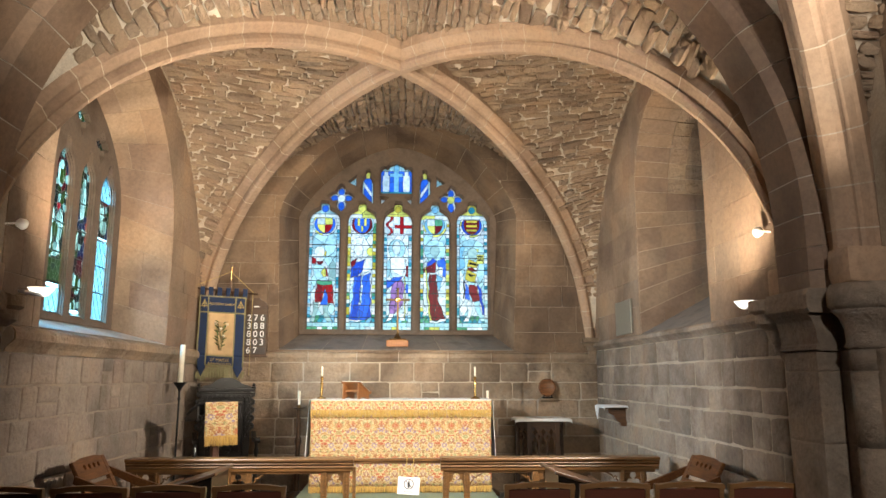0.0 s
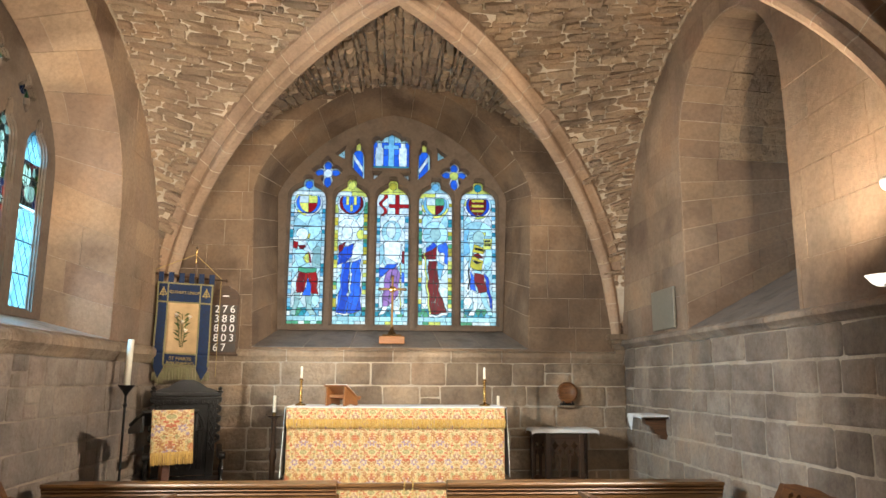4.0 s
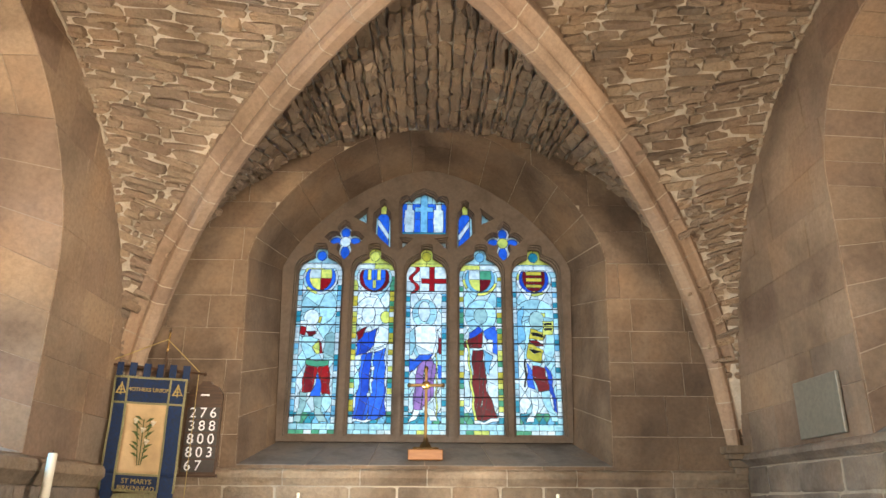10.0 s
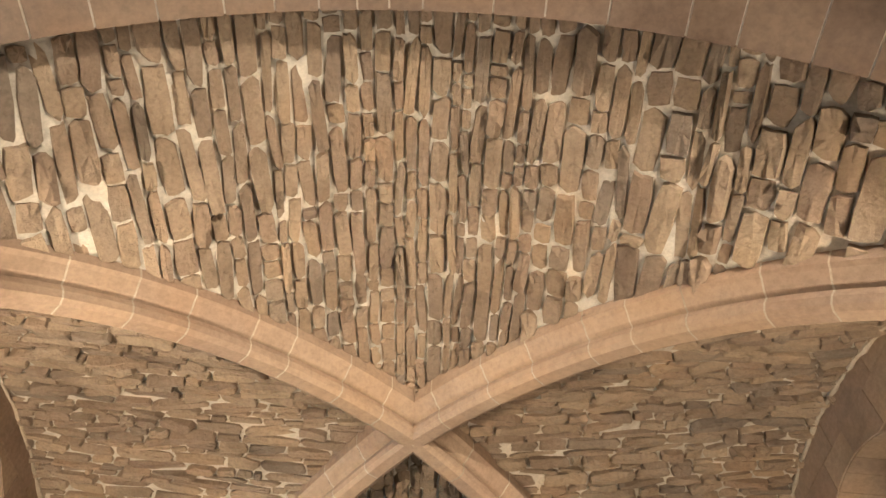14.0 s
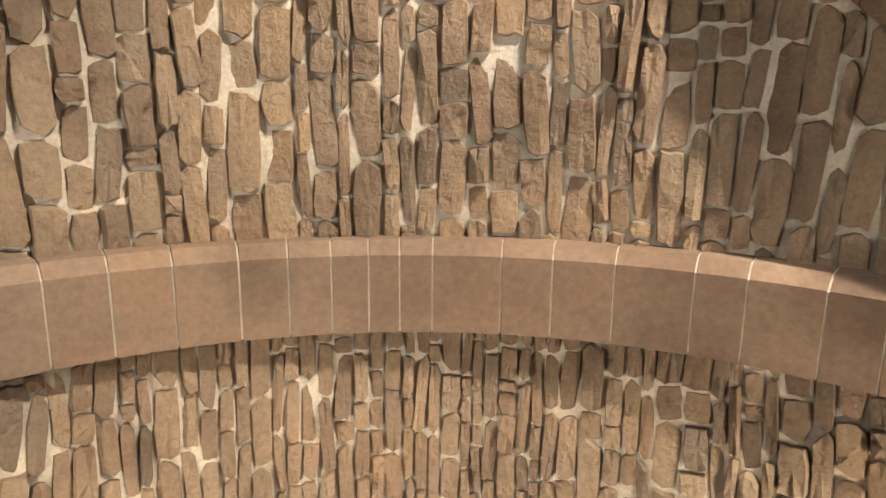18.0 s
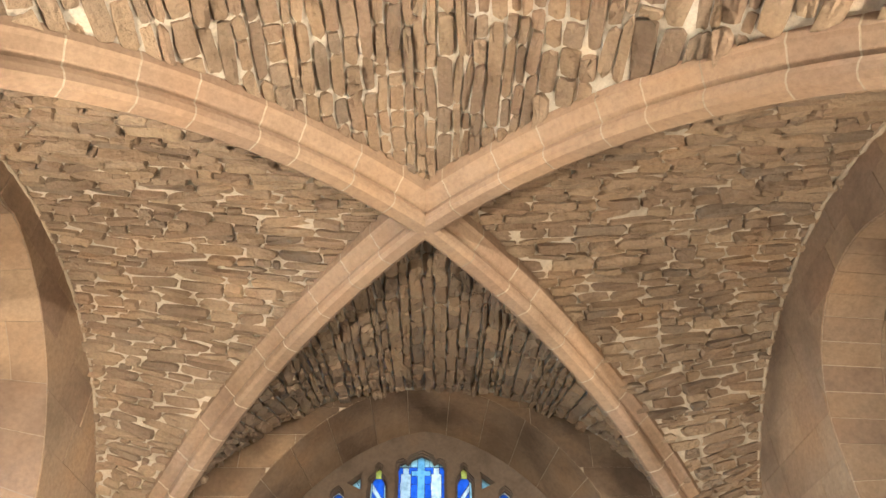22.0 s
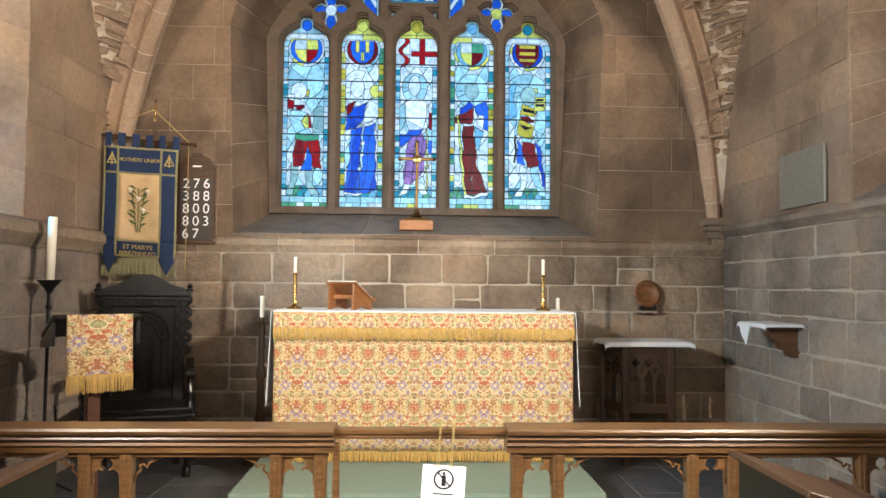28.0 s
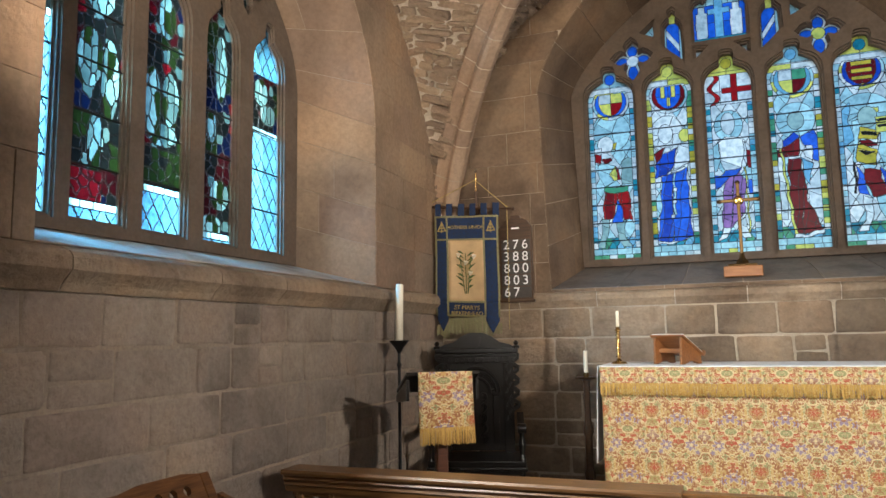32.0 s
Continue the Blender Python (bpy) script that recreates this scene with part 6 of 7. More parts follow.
part("wax", lathe([(0.028, 0.0), (0.028, 0.43), (0.024, 0.438), (0.01, 0.436)], 20), WAX, pcc, "", True).matrix_basis = pose(0, 0, 0, 0, 1.2, 0)
part("wick", rod((0.008, 0, 0.43), (0.009, 0, 0.455), 0.002), BLACK, pcc)

# ---- lectern with its fall ----
lec = empty("lectern", (-1.875, -1.93, FLOOR), "dark wooden lectern draped with a flowered brocade fall", "lectern", rz=36)
part("post", box(-0.035, 0.035, -0.035, 0.035, 0.05, 1.02, 0.006), wood_mat("red_brown_post", (0.06, 0.02, 0.01), (0.13, 0.045, 0.02), 0.35), lec, "reddish brown square post")
part("foot", box(-0.26, 0.26, -0.05, 0.05, 0.0, 0.06, 0.01), BROWNWOOD, lec)
part("foot", box(-0.05, 0.05, -0.24, 0.24, 0.002, 0.055, 0.01), BROWNWOOD, lec)
bm = box(-0.235, 0.215, -0.02, 0.33, -0.012, 0.012, 0.004)
bmesh.ops.transform(bm, matrix=pose(0, -0.10, 1.172, -20), verts=bm.verts[:])
part("desk", bm, DARKOAK, lec, "sloping dark top")
for sx in (-0.225, 0.205):
    part("cheek", prism([(-0.10, 1.02), (0.22, 0.99), (0.22, 1.03), (-0.10, 1.145)], "x", sx - 0.009, sx + 0.009), DARKOAK, lec)


def fall(u, v):
    return (-0.168 + 0.336 * u + 0.006 * (1 - v), -0.125 - 0.012 * math.sin(u * 8) * (1 - v), 0.84 + 0.348 * v)


cloth("fall", fall, 16, 10, 0.005, DAMASK, lec, "flowered gold brocade cloth")
fringe("fall_fringe", -0.163, 0.172, -0.141, 0.765, 0.862, lec, None, 0.006)

# ---- carved chair ----
ch = empty("carved_armchair", (-2.05, -0.75, FLOOR), "black oak high backed carved church armchair", "armchair", rz=17)
ch.matrix_basis = ch.matrix_basis @ Matrix.Diagonal((0.88, 0.92, 0.995, 1.0))
part("seat", box(-0.41, 0.41, -0.26, 0.24, 0.44, 0.49, 0.012, 2), DARKOAK, ch)
part("seat_moulding", box(-0.42, 0.42, -0.275, 0.24, 0.415, 0.445, 0.012, 2), DARKOAK, ch)
part("apron", box(-0.37, 0.37, -0.25, -0.225, 0.30, 0.42, 0.006), DARKOAK, ch)
for k in range(8):
    c = -0.33 + k * 0.094
    bm = tube([(c + (0.014 + 0.004 * a) * math.cos(a), -0.252, 0.36 + 0.8 * (0.014 + 0.004 * a) * math.sin(a)) for a in np.linspace(0.2, 6.0, 14)], 0.008)
    part("carved_scroll", bm, DARKOAK, ch)
for sx in (-1, 1):
    part("leg", lathe([(0.035, 0), (0.035, 0.07), (0.02, 0.09), (0.034, 0.15), (0.02, 0.22), (0.034, 0.28), (0.034, 0.44)], 12), DARKOAK, ch).location = (sx * 0.37, -0.225, 0)
    part("rear_leg", box(sx * 0.285 - 0.03, sx * 0.285 + 0.03, 0.19, 0.25, 0, 0.46, 0.004), DARKOAK, ch)
    part("stile", box(sx * 0.285 - 0.045, sx * 0.285 + 0.045, 0.19, 0.245, 0.46, 1.30, 0.006), DARKOAK, ch)
    for k in range(5):
        bm = bmesh.new()
        zc = 0.78 + k * 0.105
        for q in (-1, 1):
            rod((sx * 0.285 - q * 0.025, 0.185, zc - 0.045), (sx * 0.285 + q * 0.025, 0.185, zc + 0.045), 0.008, 5, bm)
        part("carved_strap", bm, DARKOAK, ch)
    part("arm_post", lathe([(0.026, 0.49), (0.018, 0.53), (0.032, 0.60), (0.018, 0.66), (0.026, 0.70)], 12), DARKOAK, ch).location = (sx * 0.38, -0.225, 0)
    bm = prism([(-0.28, 0.70), (-0.25, 0.755), (-0.15, 0.75), (0.02, 0.73), (0.20, 0.80), (0.20, 0.75), (0.02, 0.685), (-0.18, 0.70)], "x", sx * 0.38 - 0.03, sx * 0.38 + 0.03)
    part("arm", bm, DARKOAK, ch)
    part("arm_scroll", rod((sx * 0.38 - 0.036, -0.265, 0.725), (sx * 0.38 + 0.036, -0.265, 0.725), 0.034, 14), DARKOAK, ch)
    # scrolled wing outside the back
    bm = tube([(sx * (0.345 + 0.030 * math.cos(z * 66)), 0.215, z) for z in np.linspace(0.80, 1.26, 30)], 0.02)
    part("scrolled_edge", bm, DARKOAK, ch)
    part("finial", lathe([(0.03, 1.30), (0.035, 1.32), (0.015, 1.33), (0.028, 1.345), (0.008, 1.365)], 12), DARKOAK, ch).location = (sx * 0.36, 0.20, 0)
part("back_panel", box(-0.245, 0.245, 0.215, 0.24, 0.50, 1.20, 0.003), DARKOAK, ch)
part("top_rail", box(-0.34, 0.34, 0.17, 0.25, 1.19, 1.24, 0.012, 2), DARKOAK, ch)
part("cornice", box(-0.375, 0.375, 0.15, 0.25, 1.265, 1.305, 0.012, 2), DARKOAK, ch)
part("cornice_bead", box(-0.36, 0.36, 0.16, 0.25, 1.235, 1.262, 0.010, 2), DARKOAK, ch)
part("crest", prism([(-0.36, 1.305), (0.36, 1.305), (0.30, 1.335), (0.21, 1.355), (0.14, 1.40), (0.06, 1.43), (-0.06, 1.43), (-0.14, 1.40), (-0.21, 1.355), (-0.30, 1.335)], "y", 0.19, 0.235), DARKOAK, ch)
part("crest_shield", prism([(-0.035, 1.40), (0.035, 1.40), (0.035, 1.34), (0.0, 1.305), (-0.035, 1.34)], "y", 0.165, 0.195), DARKOAK, ch)
for k in range(11):
    c = -0.30 + k * 0.06
    bm = tube([(c + (0.006 + 0.003 * a) * math.cos(a), 0.163, 1.215 + (0.006 + 0.003 * a) * math.sin(a)) for a in np.linspace(0, 5.2, 9)], 0.006)
    part("frieze_scroll", bm, DARKOAK, ch)
for k in range(9):
    a = math.pi * (k + 0.5) / 9
    part("arch_leaf", rod((0.132 * math.cos(a), 0.192, 0.95 + 0.132 * math.sin(a)), (0.16 * math.cos(a), 0.192, 0.95 + 0.16 * math.sin(a)), 0.011, 6), DARKOAK, ch)
for rr in (0.205, 0.172, 0.120):
    part("arch_moulding", tube(arc(0, 0.195, 0.95, rr, 0, math.pi, 16), 0.012), DARKOAK, ch)
for sx in (-0.17, 0.17):
    part("pilaster", box(sx - 0.03, sx + 0.03, 0.195, 0.22, 0.56, 0.95, 0.006), DARKOAK, ch)
    part("pilaster_cap", box(sx - 0.04, sx + 0.04, 0.19, 0.22, 0.93, 0.965, 0.006), DARKOAK, ch)
for k in range(5):
    for q in (-1, 1):
        pts = [(q * (0.05 - (0.008 + 0.007 * a) * math.cos(a)), 0.20, 0.60 + k * 0.082 + (0.008 + 0.007 * a) * math.sin(a)) for a in np.linspace(0, 4.8, 10)]
        part("carved_foliage", tube(pts, 0.012), DARKOAK, ch)

# ---- banner ----
BX, BY = -2.268, -0.24
ban = empty("banner_stand", (BX, BY, FLOOR), "blue and cream embroidered church banner hung from a wooden pole", "banner")
part("pole", rod((0.06, 0.05, 0.0), (0.06, 0.05, 2.66), 0.013, 10), BROWNWOOD, ban)
part("pole_tip", rod((0.06, 0.05, 2.62), (0.065, 0.05, 2.83), 0.007, 8), BRASS, ban, "brass tip")
part("knob", lathe([(0.004, -0.02), (0.018, 0), (0.004, 0.02)], 12), BROWNWOOD, ban).location = (0.065, 0.05, 2.84)
part("base", lathe([(0.2, 0), (0.2, 0.03), (0.05, 0.06), (0.03, 0.2)], 20), BROWNWOOD, ban)
part("crossbar", rod((-0.50, 0.02, 2.565), (0.40, 0.02, 2.475), 0.012, 8), BROWNWOOD, ban)
for x, z in ((-0.50, 2.565), (0.40, 2.475)):
    part("bar_end", lathe([(0.003, -0.02), (0.018, 0), (0.003, 0.02)], 10), BROWNWOOD, ban).location = (x, 0.02, z)
part("cord", rod((-0.42, 0.02, 2.56), (0.06, 0.03, 2.76), 0.004, 6), THREAD, ban)
part("cord", rod((0.36, 0.02, 2.485), (0.06, 0.03, 2.76), 0.004, 6), THREAD, ban)
part("hanging_cord", rod((-0.36, 0.015, 2.54), (-0.37, 0.015, 1.5), 0.003, 6), THREAD, ban)
part("hanging_cord", rod((0.35, 0.015, 2.47), (0.345, 0.015, 1.45), 0.003, 6), THREAD, ban)


def sheet(x0, x1, z0, z1, dy, material, name, label=""):
    def fn(u, v):
        x, z = x0 + (x1 - x0) * u, z0 + (z1 - z0) * v
        return (x, -dy - 0.010 * math.sin((x + 0.3) * 17) - 0.006 * math.sin(z * 9 + x * 5), z + (0.06 - 0.10 * x) * 0.5)
    return cloth(name, fn, 10, 14, 0.003, material, ban, label)


sheet(-0.292, 0.272, 2.20, 2.41, 0.020, BLUECLOTH, "top_panel", "blue cloth band with gold lettering")
sheet(-0.292, -0.185, 1.66, 2.20, 0.020, BLUECLOTH, "side_panel")
sheet(0.155, 0.272, 1.66, 2.20, 0.020, BLUECLOTH, "side_panel")
sheet(-0.185, 0.155, 1.66, 2.20, 0.016, CREAMSILK, "centre_panel", "cream silk centre")
sheet(-0.185, 0.155, 1.535, 1.66, 0.020, BLUECLOTH, "lower_panel")
for x0, x1 in ((-0.292, -0.185), (0.155, 0.272)):
    def point(u, v, x0=x0, x1=x1):
        m, h = (x0 + x1) / 2, (x1 - x0) / 2
        z = 1.40 + 0.26 * v
        w = min(1.0, v / 0.42 + 0.02)
        x = m + h * w * (2 * u - 1)
        return (x, -0.020 - 0.010 * math.sin((x + 0.3) * 17) - 0.006 * math.sin(z * 9 + x * 5), z + (0.06 - 0.10 * x) * 0.5)
    cloth("pointed_tail", point, 8, 10, 0.003, BLUECLOTH, ban)
for x in (-0.295, -0.186, 0.152, 0.271):
    sheet(x - 0.008, x + 0.008, 1.535, 2.41, 0.0255, BRAID, "braid")
for z in (2.40, 2.20, 1.66, 1.54):
    sheet(-0.295 if z > 2 else -0.186, 0.274 if z > 2 else 0.155, z - 0.008, z + 0.008, 0.027, BRAID, "braid")
for k in range(6):
    x = -0.275 + k * 0.106
    sheet(x - 0.028, x + 0.028, 2.40, 2.52, 0.008, BLUECLOTH, "loop")
fringe("banner_fringe", -0.185, 0.155, -0.020, 1.42, 1.555, ban, BRAID, 0.016, 8)
for x0, x1 in ((-0.30, -0.24), (-0.24, -0.18), (0.15, 0.21), (0.21, 0.28)):
    fringe("tail_fringe", x0, x1, -0.012, 1.41 if x0 in (-0.30, 0.21) else 1.38, 1.50, ban, BRAID, 0.016, 9)
text("lettering", "MOTHERS UNION", 0.043, (-0.015, -0.036, 2.335), 90, 3, 0, THREAD, ban)
text("lettering", "ST MARYS", 0.052, (-0.015, -0.036, 1.640), 90, 3, 0, THREAD, ban)
text("lettering", "BIRKENHEAD", 0.048, (-0.015, -0.036, 1.590), 90, 3, 0, THREAD, ban)
for x in (-0.235, 0.215):
    bm = bmesh.new()
    for a, b in (((-0.035, -0.03), (0, 0.045)), ((0, 0.045), (0.035, -0.03)), ((-0.04, -0.03), (0.04, -0.03)), ((-0.025, -0.005), (0.025, -0.005)), ((0, -0.045), (0, 0.055))):
        rod((x + a[0], -0.037, 2.335 - 0.05 * x + a[1]), (x + b[0], -0.037, 2.335 - 0.05 * x + b[1]), 0.005, 6, bm)
    part("emblem", bm, THREAD, ban)
lily = bmesh.new()
lr = random.Random(4)
for k in range(3):
    rod((-0.015 + 0.012 * (k - 1), -0.034, 1.76), (-0.02 + 0.05 * (k - 1), -0.036, 2.11 - 0.03 * abs(k - 1)), 0.004, 5, lily)
for k in range(16):
    z, s = 1.80 + k * 0.020, (-1) ** k
    x = -0.018 + 0.01 * s
    tip = (x + s * lr.uniform(0.05, 0.09), z + lr.uniform(0.03, 0.07))
    v = [lily.verts.new(p) for p in ((x, -0.036, z), ((x + tip[0]) / 2, -0.038, (z + tip[1]) / 2 + 0.016), (tip[0], -0.036, tip[1]), ((x + tip[0]) / 2, -0.035, (z + tip[1]) / 2 - 0.006))]
    lily.faces.new(v)
part("embroidered_lily", lily, LEAF, ban, "green embroidered lily stem")
for x, z in ((-0.085, 2.09), (0.055, 2.07), (0.02, 1.93), (-0.02, 2.02)):
    part("lily_flower", lathe([(0.004, -0.02), (0.012, 0.0), (0.022, 0.02)], 6), WAX, ban).matrix_basis = pose(x, -0.036, z, 25, 20, 0)

# ---- hymn board ----
hb = empty("hymn_board", (-1.90, -0.035, 1.58), "dark wooden hymn board with white numbers, on the east wall", "hymn board")
part("board", prism([(-0.145, 0.0), (0.145, 0.0), (0.145, 0.64), (0.10, 0.70), (0.05, 0.72), (0.035, 0.745), (-0.035, 0.745), (-0.05, 0.72), (-0.10, 0.70), (-0.145, 0.64)], "y", -0.012, 0.02), BROWNWOOD, hb)
part("shelf", box(-0.165, 0.165, -0.045, 0.02, -0.018, 0.004, 0.004), BROWNWOOD, hb)
part("label_strip", box(-0.035, 0.035, -0.016, -0.012, 0.625, 0.637, 0.0), LAMPWHITE, hb)
for k, num in enumerate(("276", "388", "800", "803", "67")):
    z = 0.485 - k * 0.104
    part("slot", box(-0.13, 0.13, -0.017, -0.010, z - 0.049, z + 0.045, 0.002), BOARD, hb)
    for j, c in enumerate(num):
        text("number", c, 0.115, (-0.083 + j * 0.083, -0.019, z - 0.002), 90, 0, 0, LAMPWHITE, hb, 0.0015)

# ---- wooden dish on its stand ----
dish = empty("wooden_dish", (1.872, -0.06, 1.06), "round turned wooden alms dish leaning on a dark stand", "dish")
part("plate", lathe([(0.02, 0.0), (0.06, 0.004), (0.085, 0.016), (0.115, 0.022), (0.116, 0.028), (0.088, 0.023), (0.07, 0.013), (0.045, 0.016), (0.03, 0.011), (0.012, 0.017), (0.004, 0.013)], 40), wood_mat("dark_turned_wood", (0.07, 0.025, 0.008), (0.24, 0.10, 0.035), 0.3), dish, "", True).matrix_basis = pose(0, 0.012, 0.122, 82)
part("easel", box(-0.07, 0.07, -0.045, 0.03, -0.012, 0.012, 0.004), DARKOAK, dish)
for sx in (-0.05, 0.05):
    part("easel_hook", box(sx - 0.006, sx + 0.006, -0.05, -0.038, 0.0, 0.035, 0.002), DARKOAK, dish)
led = empty("wall_ledge", (1.86, -0.055, 1.046), "thin projecting stone ledge below the wooden dish", "ledge")
part("slab", box(-0.09, 0.09, -0.05, 0.05, -0.022, 0.0, 0.006), WALLSTONE, led)

# ---- credence table ----
SIDEOAK = wood_mat("dark_brown_oak", (0.026, 0.015, 0.009), (0.085, 0.045, 0.024), 0.42)
cr = empty("credence_table", (1.71, -0.42, FLOOR), "dark carved oak side table with pierced gothic panels", "side table")
CZ = 0.94
part("top", box(-0.32, 0.32, -0.20, 0.20, CZ - 0.03, CZ, 0.006), SIDEOAK, cr)
for sx in (-1, 1):
    part("leg", box(sx * 0.175 - 0.026, sx * 0.175 + 0.026, -0.176, -0.124, 0, CZ - 0.03, 0.005), SIDEOAK, cr)
    part("leg", box(sx * 0.275 - 0.026, sx * 0.275 + 0.026, 0.084, 0.136, 0, CZ - 0.03, 0.005), SIDEOAK, cr)


def pierced(x0, x1, z0, z1, lights, to_world, parent):
    """A thin oak panel with slender open lights under flowing tracery."""
    holes, step = [], (x1 - x0) / lights
    head = z0 + (z1 - z0) * 0.50
    for k in range(lights):
        m, w = x0 + (k + 0.5) * step, step / 2 - 0.011
        side = [(w, z0 + 0.012), (w, head), (w * 0.80, head + 0.022), (w * 0.42, head + 0.030), (w * 0.50, head + 0.048)]
        holes.append([(m + a, b) for a, b in side] + [(m, head + 0.070)] + [(m - a, b) for a, b in side[::-1]])
    for k in range(lights):
        m, z = x0 + (k + 0.5) * step, head + 0.125
        holes.append([(m + (0.030 + 0.009 * math.cos(4 * a)) * math.cos(a) * step / 0.105, z + (0.034 + 0.010 * math.cos(4 * a)) * math.sin(a)) for a in np.linspace(0, 2 * math.pi, 25)[:-1]])
    for k in range(1, lights):
        m, z = x0 + k * step, head + 0.070
        holes.append([(m, z - 0.036), (m + 0.018, z), (m, z + 0.026), (m - 0.018, z)])
    outer = [(x0, z0), (x1, z0), (x1, z1), (x0, z1)]
    flat = planar(outer, holes)
    bm = bmesh.new()
    for h in (-0.010, 0.010):
        made = {v: bm.verts.new(to_world(v.co.x, h, v.co.y)) for v in flat.verts}
        for f in flat.faces:
            bm.faces.new([made[v] for v in f.verts])
    for loop in [outer, *holes]:
        u, w = [bm.verts.new(to_world(p, -0.010, q)) for p, q in loop], [bm.verts.new(to_world(p, 0.010, q)) for p, q in loop]
        for k in range(len(loop)):
            bm.faces.new((u[k], u[(k + 1) % len(u)], w[(k + 1) % len(u)], w[k]))
    bmesh.ops.remove_doubles(bm, verts=bm.verts[:], dist=0.0003)
    flat.free()
    part("pierced_panel", bm, SIDEOAK, parent, "open gothic tracery panel")


for name, z0, z1 in (("front_rail", CZ - 0.09, CZ - 0.03), ("middle_rail", 0.40, 0.46), ("bottom_rail", 0.08, 0.14)):
    part(name, box(-0.149, 0.149, -0.168, -0.132, z0, z1, 0.005), SIDEOAK, cr)
part("back_rail", box(-0.249, 0.249, 0.095, 0.125, CZ - 0.09, CZ - 0.03, 0.004), SIDEOAK, cr)
pierced(-0.150, 0.150, 0.46, CZ - 0.09, 3, lambda p, h, q: Vector((p, -0.15 + h, q)), cr)
for sx in (-1, 1):
    # the sides run out obliquely from the front legs to the back ones
    turn = Vector((sx * 0.10, 0.26, 0)).normalized()

    def along(p, h, q, sx=sx, turn=turn):
        return Vector((sx * 0.175, -0.15, q)) + turn * p + Vector((turn.y, -turn.x, 0)) * h

    for z0, z1 in ((CZ - 0.09, CZ - 0.03), (0.40, 0.46)):
        bm = box(0.02, 0.258, -0.015, 0.015, z0, z1, 0.003)
        for v in bm.verts:
            v.co = along(v.co.x, v.co.y, v.co.z)
        part("side_rail", bm, SIDEOAK, cr)
    pierced(0.024, 0.254, 0.46, CZ - 0.09, 2, along, cr)
cl = empty("credence_cloth", (1.71, -0.42, FLOOR + CZ), "small white linen cloth over the side table", "tablecloth")


def over_edge(w, d, seed):
    r = random.Random(seed)
    ph = r.uniform(0, 6)

    def fn(u, v):
        x, y = (u - 0.5) * 2, (v - 0.5) * 2
        px, py = min(abs(x), w) * (1 if x > 0 else -1), min(abs(y), d) * (1 if y > 0 else -1)
        ex, ey = max(0, abs(x) - w), max(0, abs(y) - d)
        z = 0.006 - (ex + ey) * 0.95
        return (px + (0.012 + ex * 0.25 + 0.008 * math.sin(y * 20 + ph)) * (x > w) - (0.012 + ex * 0.25 + 0.008 * math.sin(y * 22)) * (x < -w), py + (0.012 + ey * 0.15) * (y > d) - (0.012 + ey * 0.15 + 0.004 * math.sin(x * 18 + ph)) * (y < -d), z)
    return fn


def spread_cloth(name, w, d, dx, dy, parent, seed):
    base = over_edge(w, d, seed)
    def fn(u, v):
        return base(0.5 + (u - 0.5) * (w + dx), 0.5 + (v - 0.5) * (d + dy))
    return cloth(name, fn, 36, 28, 0.003, LINEN, parent)


spread_cloth("linen", 0.32, 0.20, 0.03, 0.04, cl, 2)

# ---- bracket shelf on the south wall ----
sh = empty("bracket_shelf", (XS - 0.02, -1.06, 0.965), "small wooden wall shelf on a carved bracket, on the south wall", "shelf")
part("shelf_board", box(-0.24, 0.02, -0.20, 0.20, 0.0, 0.028, 0.005), BROWNWOOD, sh)
part("bracket", prism([(0.02, 0.0), (-0.20, 0.0), (-0.19, -0.05), (-0.13, -0.08), (-0.10, -0.14), (-0.06, -0.155), (-0.05, -0.19), (0.02, -0.20)], "y", -0.14, -0.06), wood_mat("bracket_oak", (0.05, 0.022, 0.01), (0.13, 0.06, 0.026), 0.45), sh)
scl = empty("shelf_cloth", (XS - 0.14, -1.06, 0.993), "white linen cloth folded over the wall shelf", "cloth")
spread_cloth("linen", 0.12, 0.21, 0.03, 0.02, scl, 5)
part("hanging_corner", prism([(-0.04, 0.0), (0.14, 0.0), (0.10, -0.08), (0.03, -0.15)], "x", -0.158, -0.152), LINEN, scl)

# ---- plaque ----
pl = empty("memorial_plaque", (XS - 0.012, -1.30, 1.80), "flat grey green metal memorial plaque on the south wall", "plaque")
part("plate", box(-0.022, 0.0, -0.285, 0.285, 0.0, 0.385, 0.004), BRASSPLATE, pl)

# ---- altar rail ----
RY, RZ = -2.72, 0.60


